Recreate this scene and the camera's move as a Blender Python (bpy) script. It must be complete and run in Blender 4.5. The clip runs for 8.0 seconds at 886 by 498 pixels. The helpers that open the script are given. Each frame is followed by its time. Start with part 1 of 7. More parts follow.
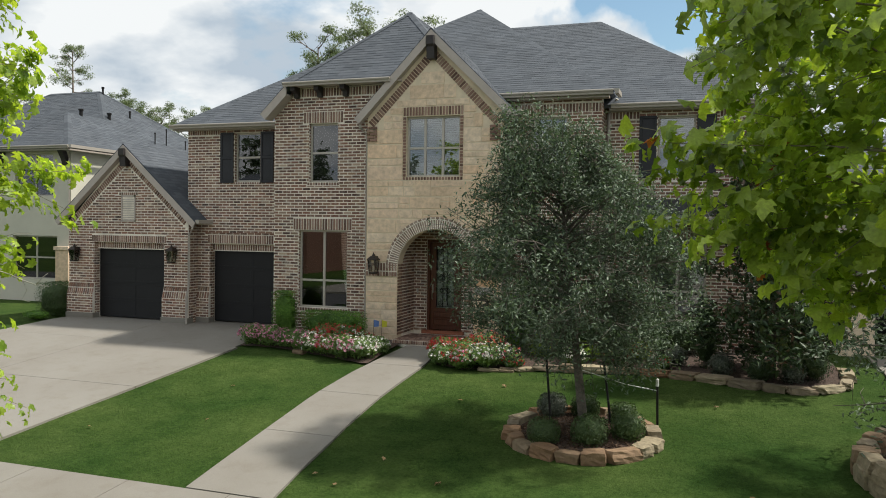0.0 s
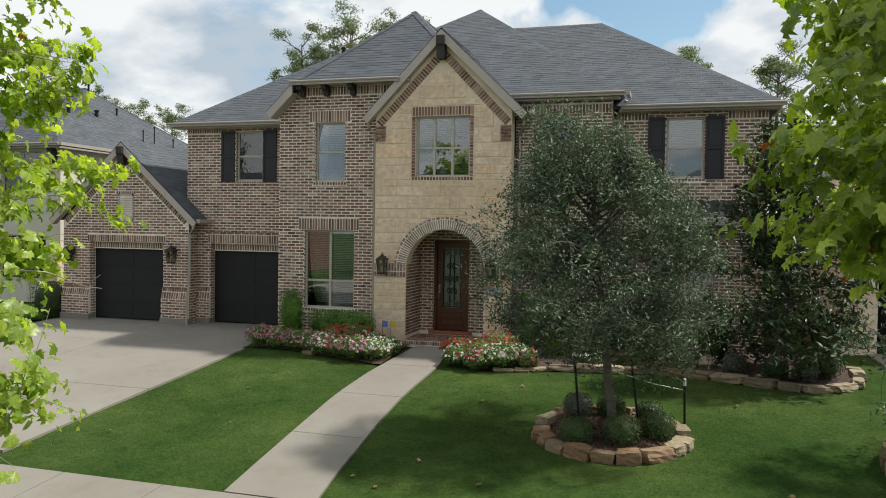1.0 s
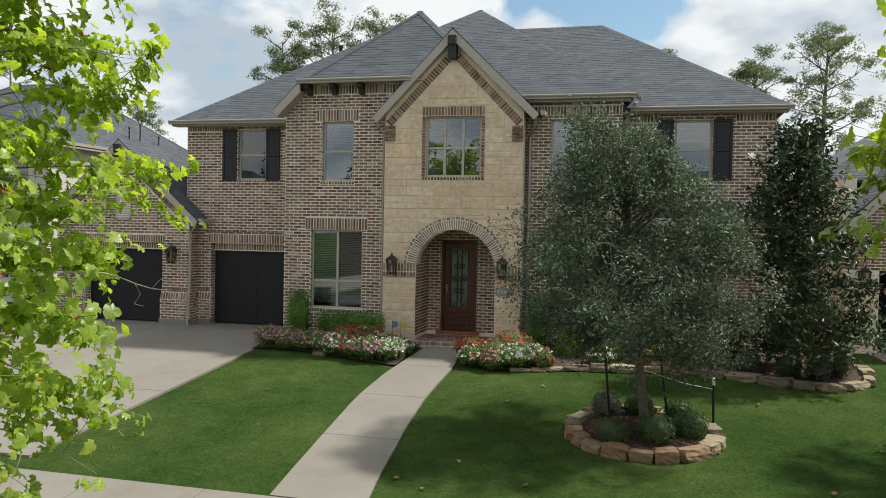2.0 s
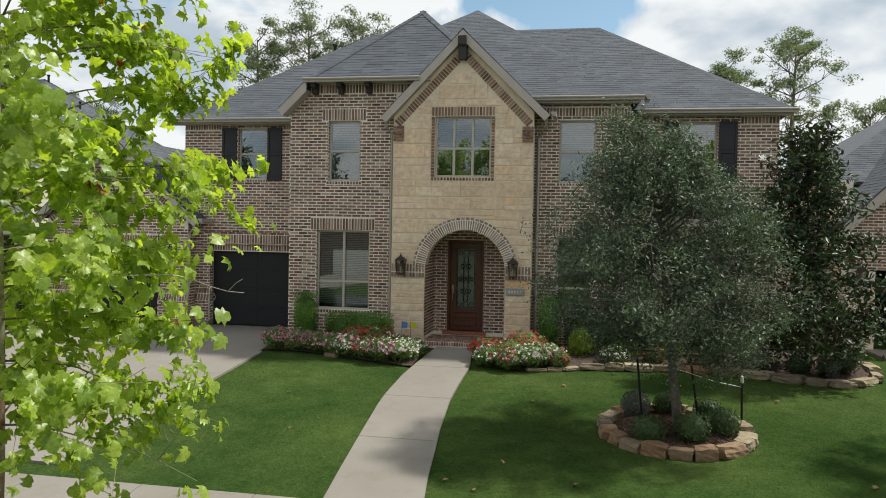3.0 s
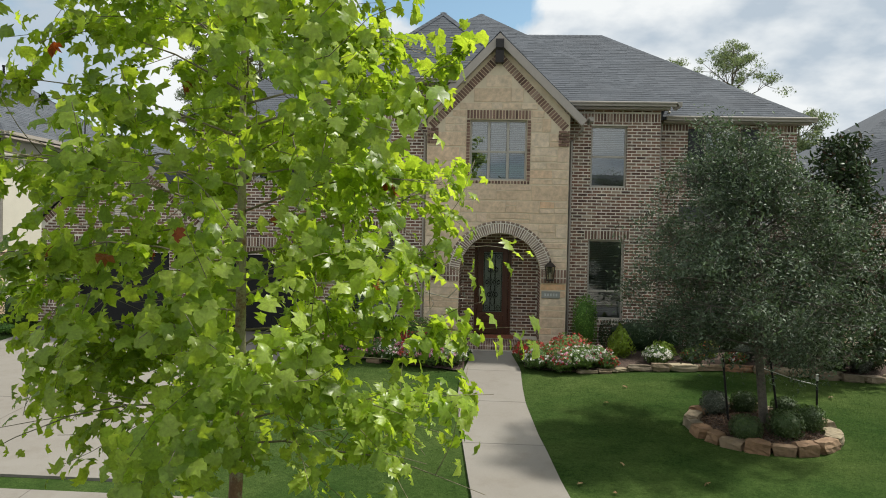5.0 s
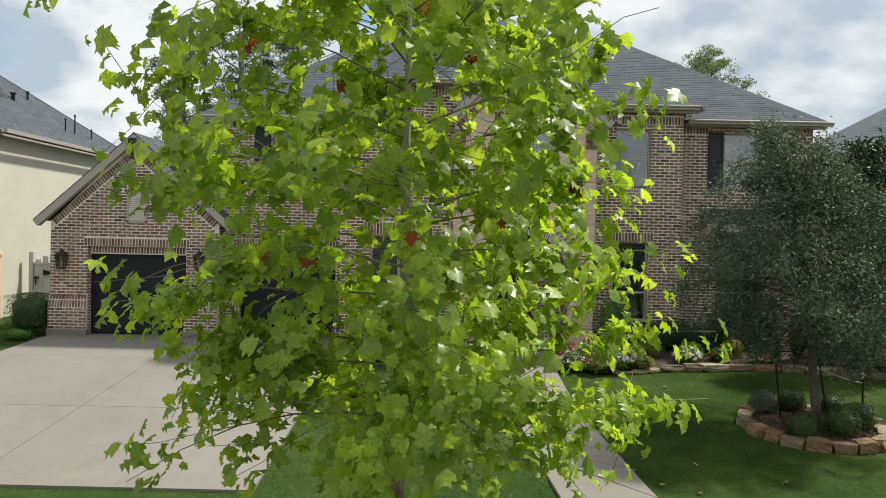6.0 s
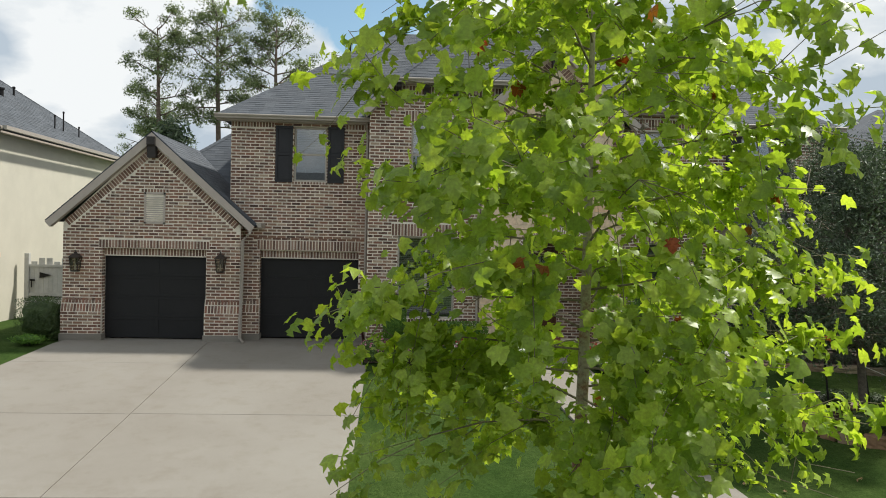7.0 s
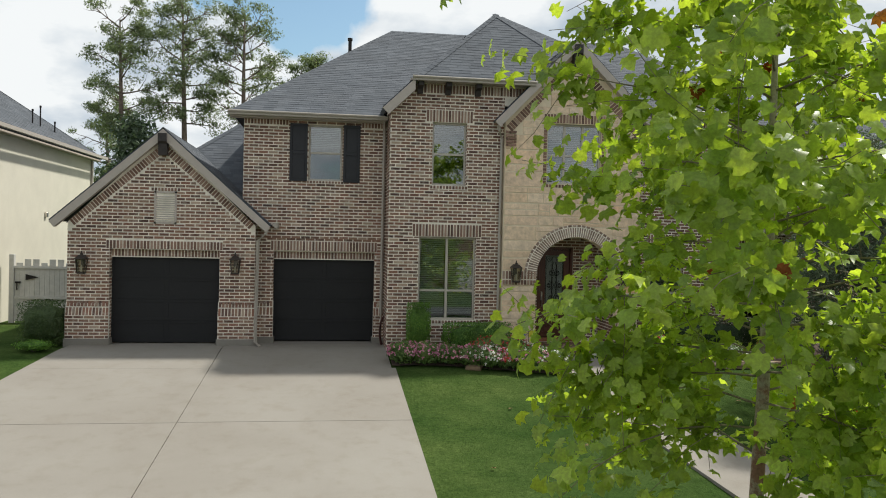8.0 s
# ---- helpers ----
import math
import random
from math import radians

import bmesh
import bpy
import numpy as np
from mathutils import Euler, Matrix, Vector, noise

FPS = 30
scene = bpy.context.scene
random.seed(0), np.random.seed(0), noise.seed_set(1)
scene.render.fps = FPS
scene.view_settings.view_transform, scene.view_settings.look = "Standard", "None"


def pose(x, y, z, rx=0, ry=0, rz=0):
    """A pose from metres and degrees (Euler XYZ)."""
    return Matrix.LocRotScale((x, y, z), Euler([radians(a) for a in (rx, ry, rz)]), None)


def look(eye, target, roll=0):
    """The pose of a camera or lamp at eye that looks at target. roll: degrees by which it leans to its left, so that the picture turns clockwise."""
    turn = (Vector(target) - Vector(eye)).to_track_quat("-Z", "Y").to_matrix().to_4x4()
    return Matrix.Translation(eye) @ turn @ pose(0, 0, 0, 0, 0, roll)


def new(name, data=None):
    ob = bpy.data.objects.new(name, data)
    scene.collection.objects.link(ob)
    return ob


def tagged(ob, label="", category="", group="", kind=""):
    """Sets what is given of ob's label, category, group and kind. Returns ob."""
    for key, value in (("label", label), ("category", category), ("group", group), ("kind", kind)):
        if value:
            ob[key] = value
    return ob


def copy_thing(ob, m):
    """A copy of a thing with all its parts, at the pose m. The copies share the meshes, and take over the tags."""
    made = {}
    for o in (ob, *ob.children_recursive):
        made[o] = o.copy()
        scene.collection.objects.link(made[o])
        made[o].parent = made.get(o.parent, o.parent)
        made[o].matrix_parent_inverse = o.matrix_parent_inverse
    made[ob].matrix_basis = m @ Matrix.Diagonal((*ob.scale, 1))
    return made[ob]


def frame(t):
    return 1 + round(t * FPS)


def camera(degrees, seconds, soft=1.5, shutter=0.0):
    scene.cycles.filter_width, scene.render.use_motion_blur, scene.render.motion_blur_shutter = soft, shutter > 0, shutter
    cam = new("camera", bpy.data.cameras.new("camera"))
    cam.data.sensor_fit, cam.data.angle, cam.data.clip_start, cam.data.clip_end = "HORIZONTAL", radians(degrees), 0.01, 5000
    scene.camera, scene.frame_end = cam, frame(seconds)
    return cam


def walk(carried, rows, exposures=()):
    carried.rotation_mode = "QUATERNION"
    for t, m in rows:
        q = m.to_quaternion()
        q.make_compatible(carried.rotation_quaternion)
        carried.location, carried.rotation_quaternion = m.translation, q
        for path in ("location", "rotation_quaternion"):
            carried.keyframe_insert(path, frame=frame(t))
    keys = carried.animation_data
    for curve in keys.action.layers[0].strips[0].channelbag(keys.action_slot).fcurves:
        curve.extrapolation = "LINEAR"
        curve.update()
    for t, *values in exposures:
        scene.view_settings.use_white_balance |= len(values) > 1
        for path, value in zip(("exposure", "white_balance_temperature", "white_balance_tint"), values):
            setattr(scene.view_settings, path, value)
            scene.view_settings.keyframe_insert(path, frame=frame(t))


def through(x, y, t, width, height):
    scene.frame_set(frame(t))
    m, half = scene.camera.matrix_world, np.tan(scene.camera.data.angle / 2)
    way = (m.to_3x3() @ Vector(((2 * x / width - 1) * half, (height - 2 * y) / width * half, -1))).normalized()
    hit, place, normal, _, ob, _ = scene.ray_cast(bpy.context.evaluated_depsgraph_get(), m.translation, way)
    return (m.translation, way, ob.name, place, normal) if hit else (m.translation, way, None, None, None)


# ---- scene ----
cam = camera(58.4, 8.0, soft=1.0)
PATH = [
    (0, (-1.065, 2.068, 2.822), (-1.717, 3.958, 2.77), 0.8),
    (0.5, (-1.585, 1.916, 2.827), (-2.2, 3.819, 2.774), 0.9),
    (1, (-2.122, 1.757, 2.832), (-2.699, 3.671, 2.779), 0.9),
    (1.5, (-2.716, 1.594, 2.838), (-3.251, 3.52, 2.785), 1.0),
    (3, (-4.769, 1.131, 2.837), (-5.149, 3.094, 2.784), 1.1),
    (3.5, (-5.588, 0.991, 2.838), (-5.906, 2.965, 2.787), 1.1),
    (4, (-6.501, 0.886, 2.833), (-6.753, 2.87, 2.783), 1.2),
    (5.5, (-9.409, 0.792, 2.769), (-9.481, 2.791, 2.73), 1.25),
    (6, (-10.457, 0.829, 2.762), (-10.467, 2.828, 2.725), 1.25),
    (6.5, (-11.54, 0.893, 2.755), (-11.483, 2.891, 2.719), 1.25),
    (7, (-12.665, 0.971, 2.759), (-12.541, 2.967, 2.725), 1.3),
    (7.5, (-13.806, 1.146, 2.759), (-13.607, 3.136, 2.725), 1.3),
    (8, (-14.928, 1.401, 2.757), (-14.644, 3.381, 2.723), 1.3),
]
walk(cam, [(t, look(eye, target, roll)) for t, eye, target, roll in PATH])

# ---- light: sun behind the house, broken cloud ----
SUN_WAY = Vector((-0.62, -0.29, -1.0)).normalized()
sun = new("sun", bpy.data.lights.new("sun", "SUN"))
sun.data.energy, sun.data.angle, sun.data.color = 4.2, radians(3.0), (1.0, 0.965, 0.885)
sun.matrix_world = look((10, 50, 60), Vector((10, 50, 60)) + SUN_WAY)

world = bpy.data.worlds.new("sky")
scene.world = world
world.use_nodes = True
wn, wl = world.node_tree.nodes, world.node_tree.links
wn.clear()
out = wn.new("ShaderNodeOutputWorld")
bg = wn.new("ShaderNodeBackground")
sky = wn.new("ShaderNodeTexSky")
sky.sky_type, sky.sun_disc = "NISHITA", False
sky.sun_elevation, sky.sun_rotation = math.asin(-SUN_WAY.z), math.atan2(-SUN_WAY.x, -SUN_WAY.y)
sky.dust_density = 1.5
tc = wn.new("ShaderNodeTexCoord")
# flatten the direction towards the zenith so that clouds stretch along the horizon
sep = wn.new("ShaderNodeSeparateXYZ")
addz = wn.new("ShaderNodeMath"); addz.operation = "ADD"; addz.inputs[1].default_value = 0.35
dvx = wn.new("ShaderNodeMath"); dvx.operation = "DIVIDE"
dvy = wn.new("ShaderNodeMath"); dvy.operation = "DIVIDE"
absz = wn.new("ShaderNodeMath"); absz.operation = "ABSOLUTE"
comb = wn.new("ShaderNodeCombineXYZ")
wl.new(tc.outputs["Generated"], sep.inputs[0])
wl.new(sep.outputs[2], absz.inputs[0]); wl.new(absz.outputs[0], addz.inputs[0])
wl.new(sep.outputs[0], dvx.inputs[0]); wl.new(addz.outputs[0], dvx.inputs[1])
wl.new(sep.outputs[1], dvy.inputs[0]); wl.new(addz.outputs[0], dvy.inputs[1])
wl.new(dvx.outputs[0], comb.inputs[0]); wl.new(dvy.outputs[0], comb.inputs[1]); wl.new(addz.outputs[0], comb.inputs[2])
cover = wn.new("ShaderNodeTexNoise"); cover.inputs["Scale"].default_value = 2.3; cover.inputs["Detail"].default_value = 7; cover.inputs["Roughness"].default_value = 0.55
shade = wn.new("ShaderNodeTexNoise"); shade.inputs["Scale"].default_value = 3.1; shade.inputs["Detail"].default_value = 6; shade.inputs["Roughness"].default_value = 0.5
wl.new(comb.outputs[0], cover.inputs["Vector"])
shift = wn.new("ShaderNodeVectorMath"); shift.operation = "ADD"; shift.inputs[1].default_value = (3.7, 1.2, 0.4)
wl.new(comb.outputs[0], shift.inputs[0]); wl.new(shift.outputs[0], shade.inputs["Vector"])
cr = wn.new("ShaderNodeValToRGB")
cr.color_ramp.elements[0].position, cr.color_ramp.elements[1].position = 0.27, 0.39
cs = wn.new("ShaderNodeValToRGB")
cs.color_ramp.elements[0].position, cs.color_ramp.elements[1].position = 0.40, 0.56
cs.color_ramp.elements[0].color, cs.color_ramp.elements[1].color = (3.55, 4.15, 4.75, 1), (6.5, 6.7, 6.75, 1)
wl.new(cover.outputs["Fac"], cr.inputs[0]); wl.new(shade.outputs["Fac"], cs.inputs[0])
mixw = wn.new("ShaderNodeMixRGB")
clear = wn.new("ShaderNodeMixRGB"); clear.blend_type = "MULTIPLY"; clear.inputs[0].default_value = 1.0; clear.inputs[2].default_value = (0.95, 1.08, 1.02, 1)
wl.new(sky.outputs[0], clear.inputs[1])
# one ragged blue opening in the cloud above the roof
gap_d = wn.new("ShaderNodeVectorMath"); gap_d.operation = "SUBTRACT"; gap_d.inputs[1].default_value = (-0.05, 0.96, 0.275)
gap_s = wn.new("ShaderNodeVectorMath"); gap_s.operation = "MULTIPLY"; gap_s.inputs[1].default_value = (8.0, 0.0, 16.0)
gap_l = wn.new("ShaderNodeVectorMath"); gap_l.operation = "LENGTH"
gap_n = wn.new("ShaderNodeTexNoise"); gap_n.inputs["Scale"].default_value = 9.0; gap_n.inputs["Detail"].default_value = 6
gap_a = wn.new("ShaderNodeMath"); gap_a.operation = "MULTIPLY_ADD"; gap_a.inputs[1].default_value = 2.6
gap_r = wn.new("ShaderNodeValToRGB")
gap_r.color_ramp.elements[0].position, gap_r.color_ramp.elements[1].position = 0.58, 0.66
gap_h = wn.new("ShaderNodeMath"); gap_h.operation = "MULTIPLY"; gap_h.inputs[1].default_value = 0.29
gap_m = wn.new("ShaderNodeMath"); gap_m.operation = "MULTIPLY"
wl.new(tc.outputs["Generated"], gap_d.inputs[0]); wl.new(gap_d.outputs[0], gap_s.inputs[0]); wl.new(gap_s.outputs[0], gap_l.inputs[0])
wl.new(tc.outputs["Generated"], gap_n.inputs["Vector"])
wl.new(gap_n.outputs["Fac"], gap_a.inputs[0]); wl.new(gap_l.outputs["Value"], gap_a.inputs[2])
wl.new(gap_a.outputs[0], gap_h.inputs[0]); wl.new(gap_h.outputs[0], gap_r.inputs[0])
wl.new(cr.outputs[0], gap_m.inputs[0]); wl.new(gap_r.outputs[0], gap_m.inputs[1])
wl.new(gap_m.outputs[0], mixw.inputs[0]); wl.new(clear.outputs[0], mixw.inputs[1]); wl.new(cs.outputs[0], mixw.inputs[2])
wl.new(mixw.outputs[0], bg.inputs[0]); wl.new(bg.outputs[0], out.inputs[0])
bg.inputs[1].default_value = 0.119
scene.view_settings.exposure = 0.24


# ---- materials ----
def material(name, rough=0.8, metal=0.0):
    m = bpy.data.materials.new(name)
    m.use_nodes = True
    b = m.node_tree.nodes["Principled BSDF"]
    b.inputs["Roughness"].default_value, b.inputs["Metallic"].default_value = rough, metal
    return m, m.node_tree.nodes, m.node_tree.links, b


def ramp(nodes, stops):
    r = nodes.new("ShaderNodeValToRGB")
    while len(r.color_ramp.elements) < len(stops):
        r.color_ramp.elements.new(0.5)
    for e, (p, c) in zip(r.color_ramp.elements, stops):
        e.position, e.color = p, (*c, 1)
    return r


def noise_tex(nodes, links, scale, detail=4, rough=0.6, space="Object", stretch=None):
    co = nodes.new("ShaderNodeTexCoord")
    n = nodes.new("ShaderNodeTexNoise")
    n.inputs["Scale"].default_value, n.inputs["Detail"].default_value, n.inputs["Roughness"].default_value = scale, detail, rough
    src = co.outputs[space]
    if stretch:
        mp = nodes.new("ShaderNodeMapping")
        mp.inputs["Scale"].default_value = stretch
        links.new(src, mp.inputs[0])
        src = mp.outputs[0]
    links.new(src, n.inputs["Vector"])
    return n


def world_noise(nodes, links, scale, detail=4, rough=0.6):
    """Noise in world space, so that pieces with shared meshes differ."""
    g = nodes.new("ShaderNodeNewGeometry")
    n = nodes.new("ShaderNodeTexNoise")
    n.inputs["Scale"].default_value, n.inputs["Detail"].default_value, n.inputs["Roughness"].default_value = scale, detail, rough
    links.new(g.outputs["Position"], n.inputs["Vector"])
    return n


def blend(nodes, links, a, b, fac, mode="MIX"):
    m = nodes.new("ShaderNodeMixRGB")
    m.blend_type = mode
    for slot, v in ((0, fac), (1, a), (2, b)):
        if hasattr(v, "is_linked"):
            links.new(v, m.inputs[slot])
        elif isinstance(v, (int, float)):
            m.inputs[slot].default_value = v
        else:
            m.inputs[slot].default_value = (*v, 1)
    return m.outputs[0]


def bump(nodes, links, bsdf, height, strength=0.3, distance=0.01):
    b = nodes.new("ShaderNodeBump")
    b.inputs["Strength"].default_value, b.inputs["Distance"].default_value = strength, distance
    links.new(height, b.inputs["Height"])
    links.new(b.outputs[0], bsdf.inputs["Normal"])


def piece_random(nodes, links):
    """One random number a piece: by object and by island."""
    oi = nodes.new("ShaderNodeObjectInfo")
    ge = nodes.new("ShaderNodeNewGeometry")
    ad = nodes.new("ShaderNodeMath"); ad.operation = "ADD"
    fr = nodes.new("ShaderNodeMath"); fr.operation = "FRACT"
    links.new(oi.outputs["Random"], ad.inputs[0]); links.new(ge.outputs["Random Per Island"], ad.inputs[1])
    links.new(ad.outputs[0], fr.inputs[0])
    return fr.outputs[0]


def simple(name, colour, rough=0.7, metal=0.0, var=0.12, scale=6.0, bumpy=0.15, dist=0.004, fine=60.0, space="Object"):
    """A surface with cloudy variation at one scale and grain at another."""
    m, n, l, b = material(name, rough, metal)
    big, small = (world_noise(n, l, scale), world_noise(n, l, fine, 3)) if space == "World" else (noise_tex(n, l, scale), noise_tex(n, l, fine, 3))
    lo, hi = tuple(c * (1 - var) for c in colour), tuple(min(1, c * (1 + var)) for c in colour)
    r = ramp(n, [(0.3, lo), (0.7, hi)])
    l.new(big.outputs["Fac"], r.inputs[0])
    g = ramp(n, [(0.3, (1 - var,) * 3), (0.7, (1.0,) * 3)])
    l.new(small.outputs["Fac"], g.inputs[0])
    l.new(blend(n, l, r.outputs[0], g.outputs[0], 1.0, "MULTIPLY"), b.inputs["Base Color"])
    bump(n, l, b, small.outputs["Fac"], bumpy, dist)
    return m


def piece_material(name, stops, rough=0.85, smear=None, grain=45.0, bumpy=0.4, dist=0.006):
    """Bricks, stones and shingles: a colour a piece, grain, and smears of mortar or dirt."""
    m, n, l, b = material(name, rough)
    r = ramp(n, stops)
    r.color_ramp.interpolation = "LINEAR"
    l.new(piece_random(n, l), r.inputs[0])
    gr = world_noise(n, l, grain, 4)
    gm = ramp(n, [(0.25, (0.7, 0.7, 0.7)), (0.75, (1.15, 1.15, 1.15))])
    l.new(gr.outputs["Fac"], gm.inputs[0])
    col = blend(n, l, r.outputs[0], gm.outputs[0], 1.0, "MULTIPLY")
    if smear:
        sn = world_noise(n, l, 7.0, 6, 0.7)
        sf = ramp(n, [(0.52, (0, 0, 0)), (0.76, (0.6, 0.6, 0.6))])
        l.new(sn.outputs["Fac"], sf.inputs[0])
        col = blend(n, l, col, smear, sf.outputs[0])
    wide = world_noise(n, l, 0.8, 3)
    wm = ramp(n, [(0.3, (0.88, 0.87, 0.86)), (0.7, (1.08, 1.08, 1.08))])
    l.new(wide.outputs["Fac"], wm.inputs[0])
    col = blend(n, l, col, wm.outputs[0], 1.0, "MULTIPLY")
    l.new(col, b.inputs["Base Color"])
    bump(n, l, b, gr.outputs["Fac"], bumpy, dist)
    return m


BRICK = piece_material("brick", [(0.0, (0.085, 0.048, 0.036)), (0.2, (0.23, 0.115, 0.078)), (0.4, (0.34, 0.205, 0.135)), (0.58, (0.13, 0.07, 0.052)), (0.78, (0.30, 0.145, 0.095)), (0.92, (0.20, 0.115, 0.083)), (1.0, (0.50, 0.38, 0.28))], smear=(0.62, 0.55, 0.45))
SOLDIER = piece_material("soldier_brick", [(0.0, (0.12, 0.068, 0.05)), (0.4, (0.23, 0.135, 0.098)), (0.75, (0.31, 0.19, 0.14)), (1.0, (0.42, 0.30, 0.23))])
ARCH_BRICK = piece_material("arch_brick", [(0.0, (0.20, 0.135, 0.10)), (0.5, (0.31, 0.22, 0.165)), (1.0, (0.46, 0.36, 0.28))], smear=(0.60, 0.53, 0.43))
STONE = piece_material("limestone", [(0.0, (0.734, 0.546, 0.369)), (0.25, (0.816, 0.653, 0.475)), (0.42, (0.755, 0.561, 0.378)), (0.6, (0.796, 0.643, 0.475)), (0.80, (0.775, 0.585, 0.417)), (0.94, (0.836, 0.682, 0.504)), (1.0, (0.796, 0.487, 0.272))], smear=(0.785, 0.614, 0.436), grain=9.0, bumpy=0.5, dist=0.02)
EDGING = piece_material("edging_rock", [(0.0, (0.168, 0.135, 0.089)), (0.2, (0.286, 0.235, 0.149)), (0.36, (0.252, 0.126, 0.060)), (0.44, (0.269, 0.217, 0.140)), (0.62, (0.353, 0.300, 0.191)), (0.76, (0.210, 0.152, 0.093)), (0.88, (0.294, 0.161, 0.081)), (1.0, (0.244, 0.200, 0.132))], smear=(0.202, 0.117, 0.064), grain=9.0, bumpy=0.8, dist=0.03)
SHINGLE = piece_material("asphalt_shingle", [(0.0, (0.070, 0.080, 0.094)), (0.5, (0.085, 0.096, 0.111)), (1.0, (0.102, 0.113, 0.129))], rough=0.95, grain=160.0, bumpy=0.5, dist=0.004)
MORTAR = simple("mortar", (0.86, 0.79, 0.68), 0.95, var=0.16, scale=3, fine=90, bumpy=0.3, space="World")
STONE_MORTAR = simple("stone_mortar", (0.74, 0.62, 0.45), 0.95, scale=3, fine=90, bumpy=0.3, space="World")
TRIM = simple("taupe_painted_trim", (0.45, 0.395, 0.345), 0.6, scale=4, fine=70, var=0.06, bumpy=0.05, space="World")
GUTTER = simple("taupe_gutter_metal", (0.38, 0.34, 0.29), 0.45, scale=4, fine=70, var=0.05, bumpy=0.04, space="World")
DARK_WOOD = simple("dark_stained_timber", (0.035, 0.028, 0.026), 0.6, scale=8, fine=50, var=0.25, space="World")
SHUTTER = simple("black_shutter_paint", (0.014, 0.014, 0.018), 0.5, scale=8, fine=60, var=0.2, bumpy=0.05)
GARAGE = simple("black_garage_paint", (0.006, 0.006, 0.007), 0.65, scale=3, fine=60, var=0.25, bumpy=0.05)
WINDOW_PAINT = simple("beige_window_vinyl", (0.46, 0.42, 0.36), 0.45, scale=6, fine=60, var=0.06, bumpy=0.03)
BLIND = simple("white_blind", (0.72, 0.71, 0.67), 0.6, scale=6, fine=60, var=0.06, bumpy=0.03)
# dark grey that paints in the dimness of the unlit rooms
ROOM = simple("dim_room_grey", (0.22, 0.21, 0.19), 0.9, scale=2, fine=40, var=0.1)
IRON = simple("black_iron", (0.02, 0.018, 0.017), 0.5, 0.6, scale=20, fine=90, var=0.25)
BRONZE = simple("aged_bronze", (0.045, 0.035, 0.028), 0.45, 0.7, scale=20, fine=90, var=0.25)
NICKEL = simple("satin_nickel", (0.55, 0.52, 0.47), 0.3, 1.0, scale=20, fine=90, var=0.08)
STUCCO = simple("cream_stucco", (0.60, 0.57, 0.47), 0.92, scale=1.2, fine=45, var=0.05, bumpy=0.4, dist=0.006, space="World")
FENCE = simple("grey_stained_fence", (0.55, 0.54, 0.50), 0.8, scale=5, fine=60, var=0.12, space="World")
MULCH = simple("bark_mulch", (0.10, 0.064, 0.046), 0.95, scale=14, fine=45, var=0.45, bumpy=1.0, dist=0.04, space="World")
ASPHALT = simple("asphalt", (0.06, 0.06, 0.06), 0.9, scale=2, fine=90, var=0.2, bumpy=0.3, space="World")
BARK = simple("grey_brown_bark", (0.145, 0.125, 0.10), 0.9, scale=9, fine=40, var=0.35, bumpy=0.8, dist=0.02)
SYC_BARK = simple("olive_sycamore_twig", (0.25, 0.215, 0.14), 0.8, scale=7, fine=40, var=0.3, bumpy=0.3, dist=0.01)


def flaking_bark():
    """Brown plates flaking off an olive-grey young bark, which takes over up the trunk."""
    m, n, l, b = material("flaking_sycamore_bark", 0.8)
    pn, fine = world_noise(n, l, 5.0, 5, 0.7), world_noise(n, l, 40, 3)
    g = n.new("ShaderNodeNewGeometry")
    sp = n.new("ShaderNodeSeparateXYZ")
    l.new(g.outputs["Position"], sp.inputs[0])
    up = n.new("ShaderNodeMapRange")
    up.inputs["From Min"].default_value, up.inputs["From Max"].default_value = -1.5, 5.0
    up.inputs["To Min"].default_value, up.inputs["To Max"].default_value = -0.12, 0.28
    l.new(sp.outputs[2], up.inputs["Value"])
    ad = n.new("ShaderNodeMath"); ad.operation = "ADD"
    l.new(pn.outputs["Fac"], ad.inputs[0]); l.new(up.outputs[0], ad.inputs[1])
    r = ramp(n, [(0.46, (0.25, 0.135, 0.085)), (0.60, (0.36, 0.33, 0.23))])
    l.new(ad.outputs[0], r.inputs[0])
    gm = ramp(n, [(0.3, (0.75, 0.75, 0.75)), (0.7, (1.1, 1.1, 1.1))])
    l.new(fine.outputs["Fac"], gm.inputs[0])
    l.new(blend(n, l, r.outputs[0], gm.outputs[0], 1.0, "MULTIPLY"), b.inputs["Base Color"])
    bump(n, l, b, pn.outputs["Fac"], 0.5, 0.012)
    return m


FLAKING = flaking_bark()
TWIG = simple("bleached_twig", (0.46, 0.42, 0.36), 0.85, scale=9, fine=40, var=0.2)
PINE_BARK = simple("pine_bark", (0.20, 0.15, 0.12), 0.9, scale=5, fine=20, var=0.3, bumpy=0.8, dist=0.03)
PLAQUE = simple("grey_plaque", (0.30, 0.30, 0.27), 0.5, scale=10, fine=60, var=0.08)
PLAQUE_BAR = simple("pale_plaque_bar", (0.52, 0.53, 0.50), 0.5, scale=10, fine=60, var=0.08)
HOSE = simple("maroon_hose", (0.10, 0.035, 0.03), 0.5, scale=10, fine=60, var=0.1)
METAL_ROOF = simple("dark_standing_seam_metal", (0.075, 0.08, 0.09), 0.4, 0.5, scale=3, fine=50, var=0.1, bumpy=0.03)


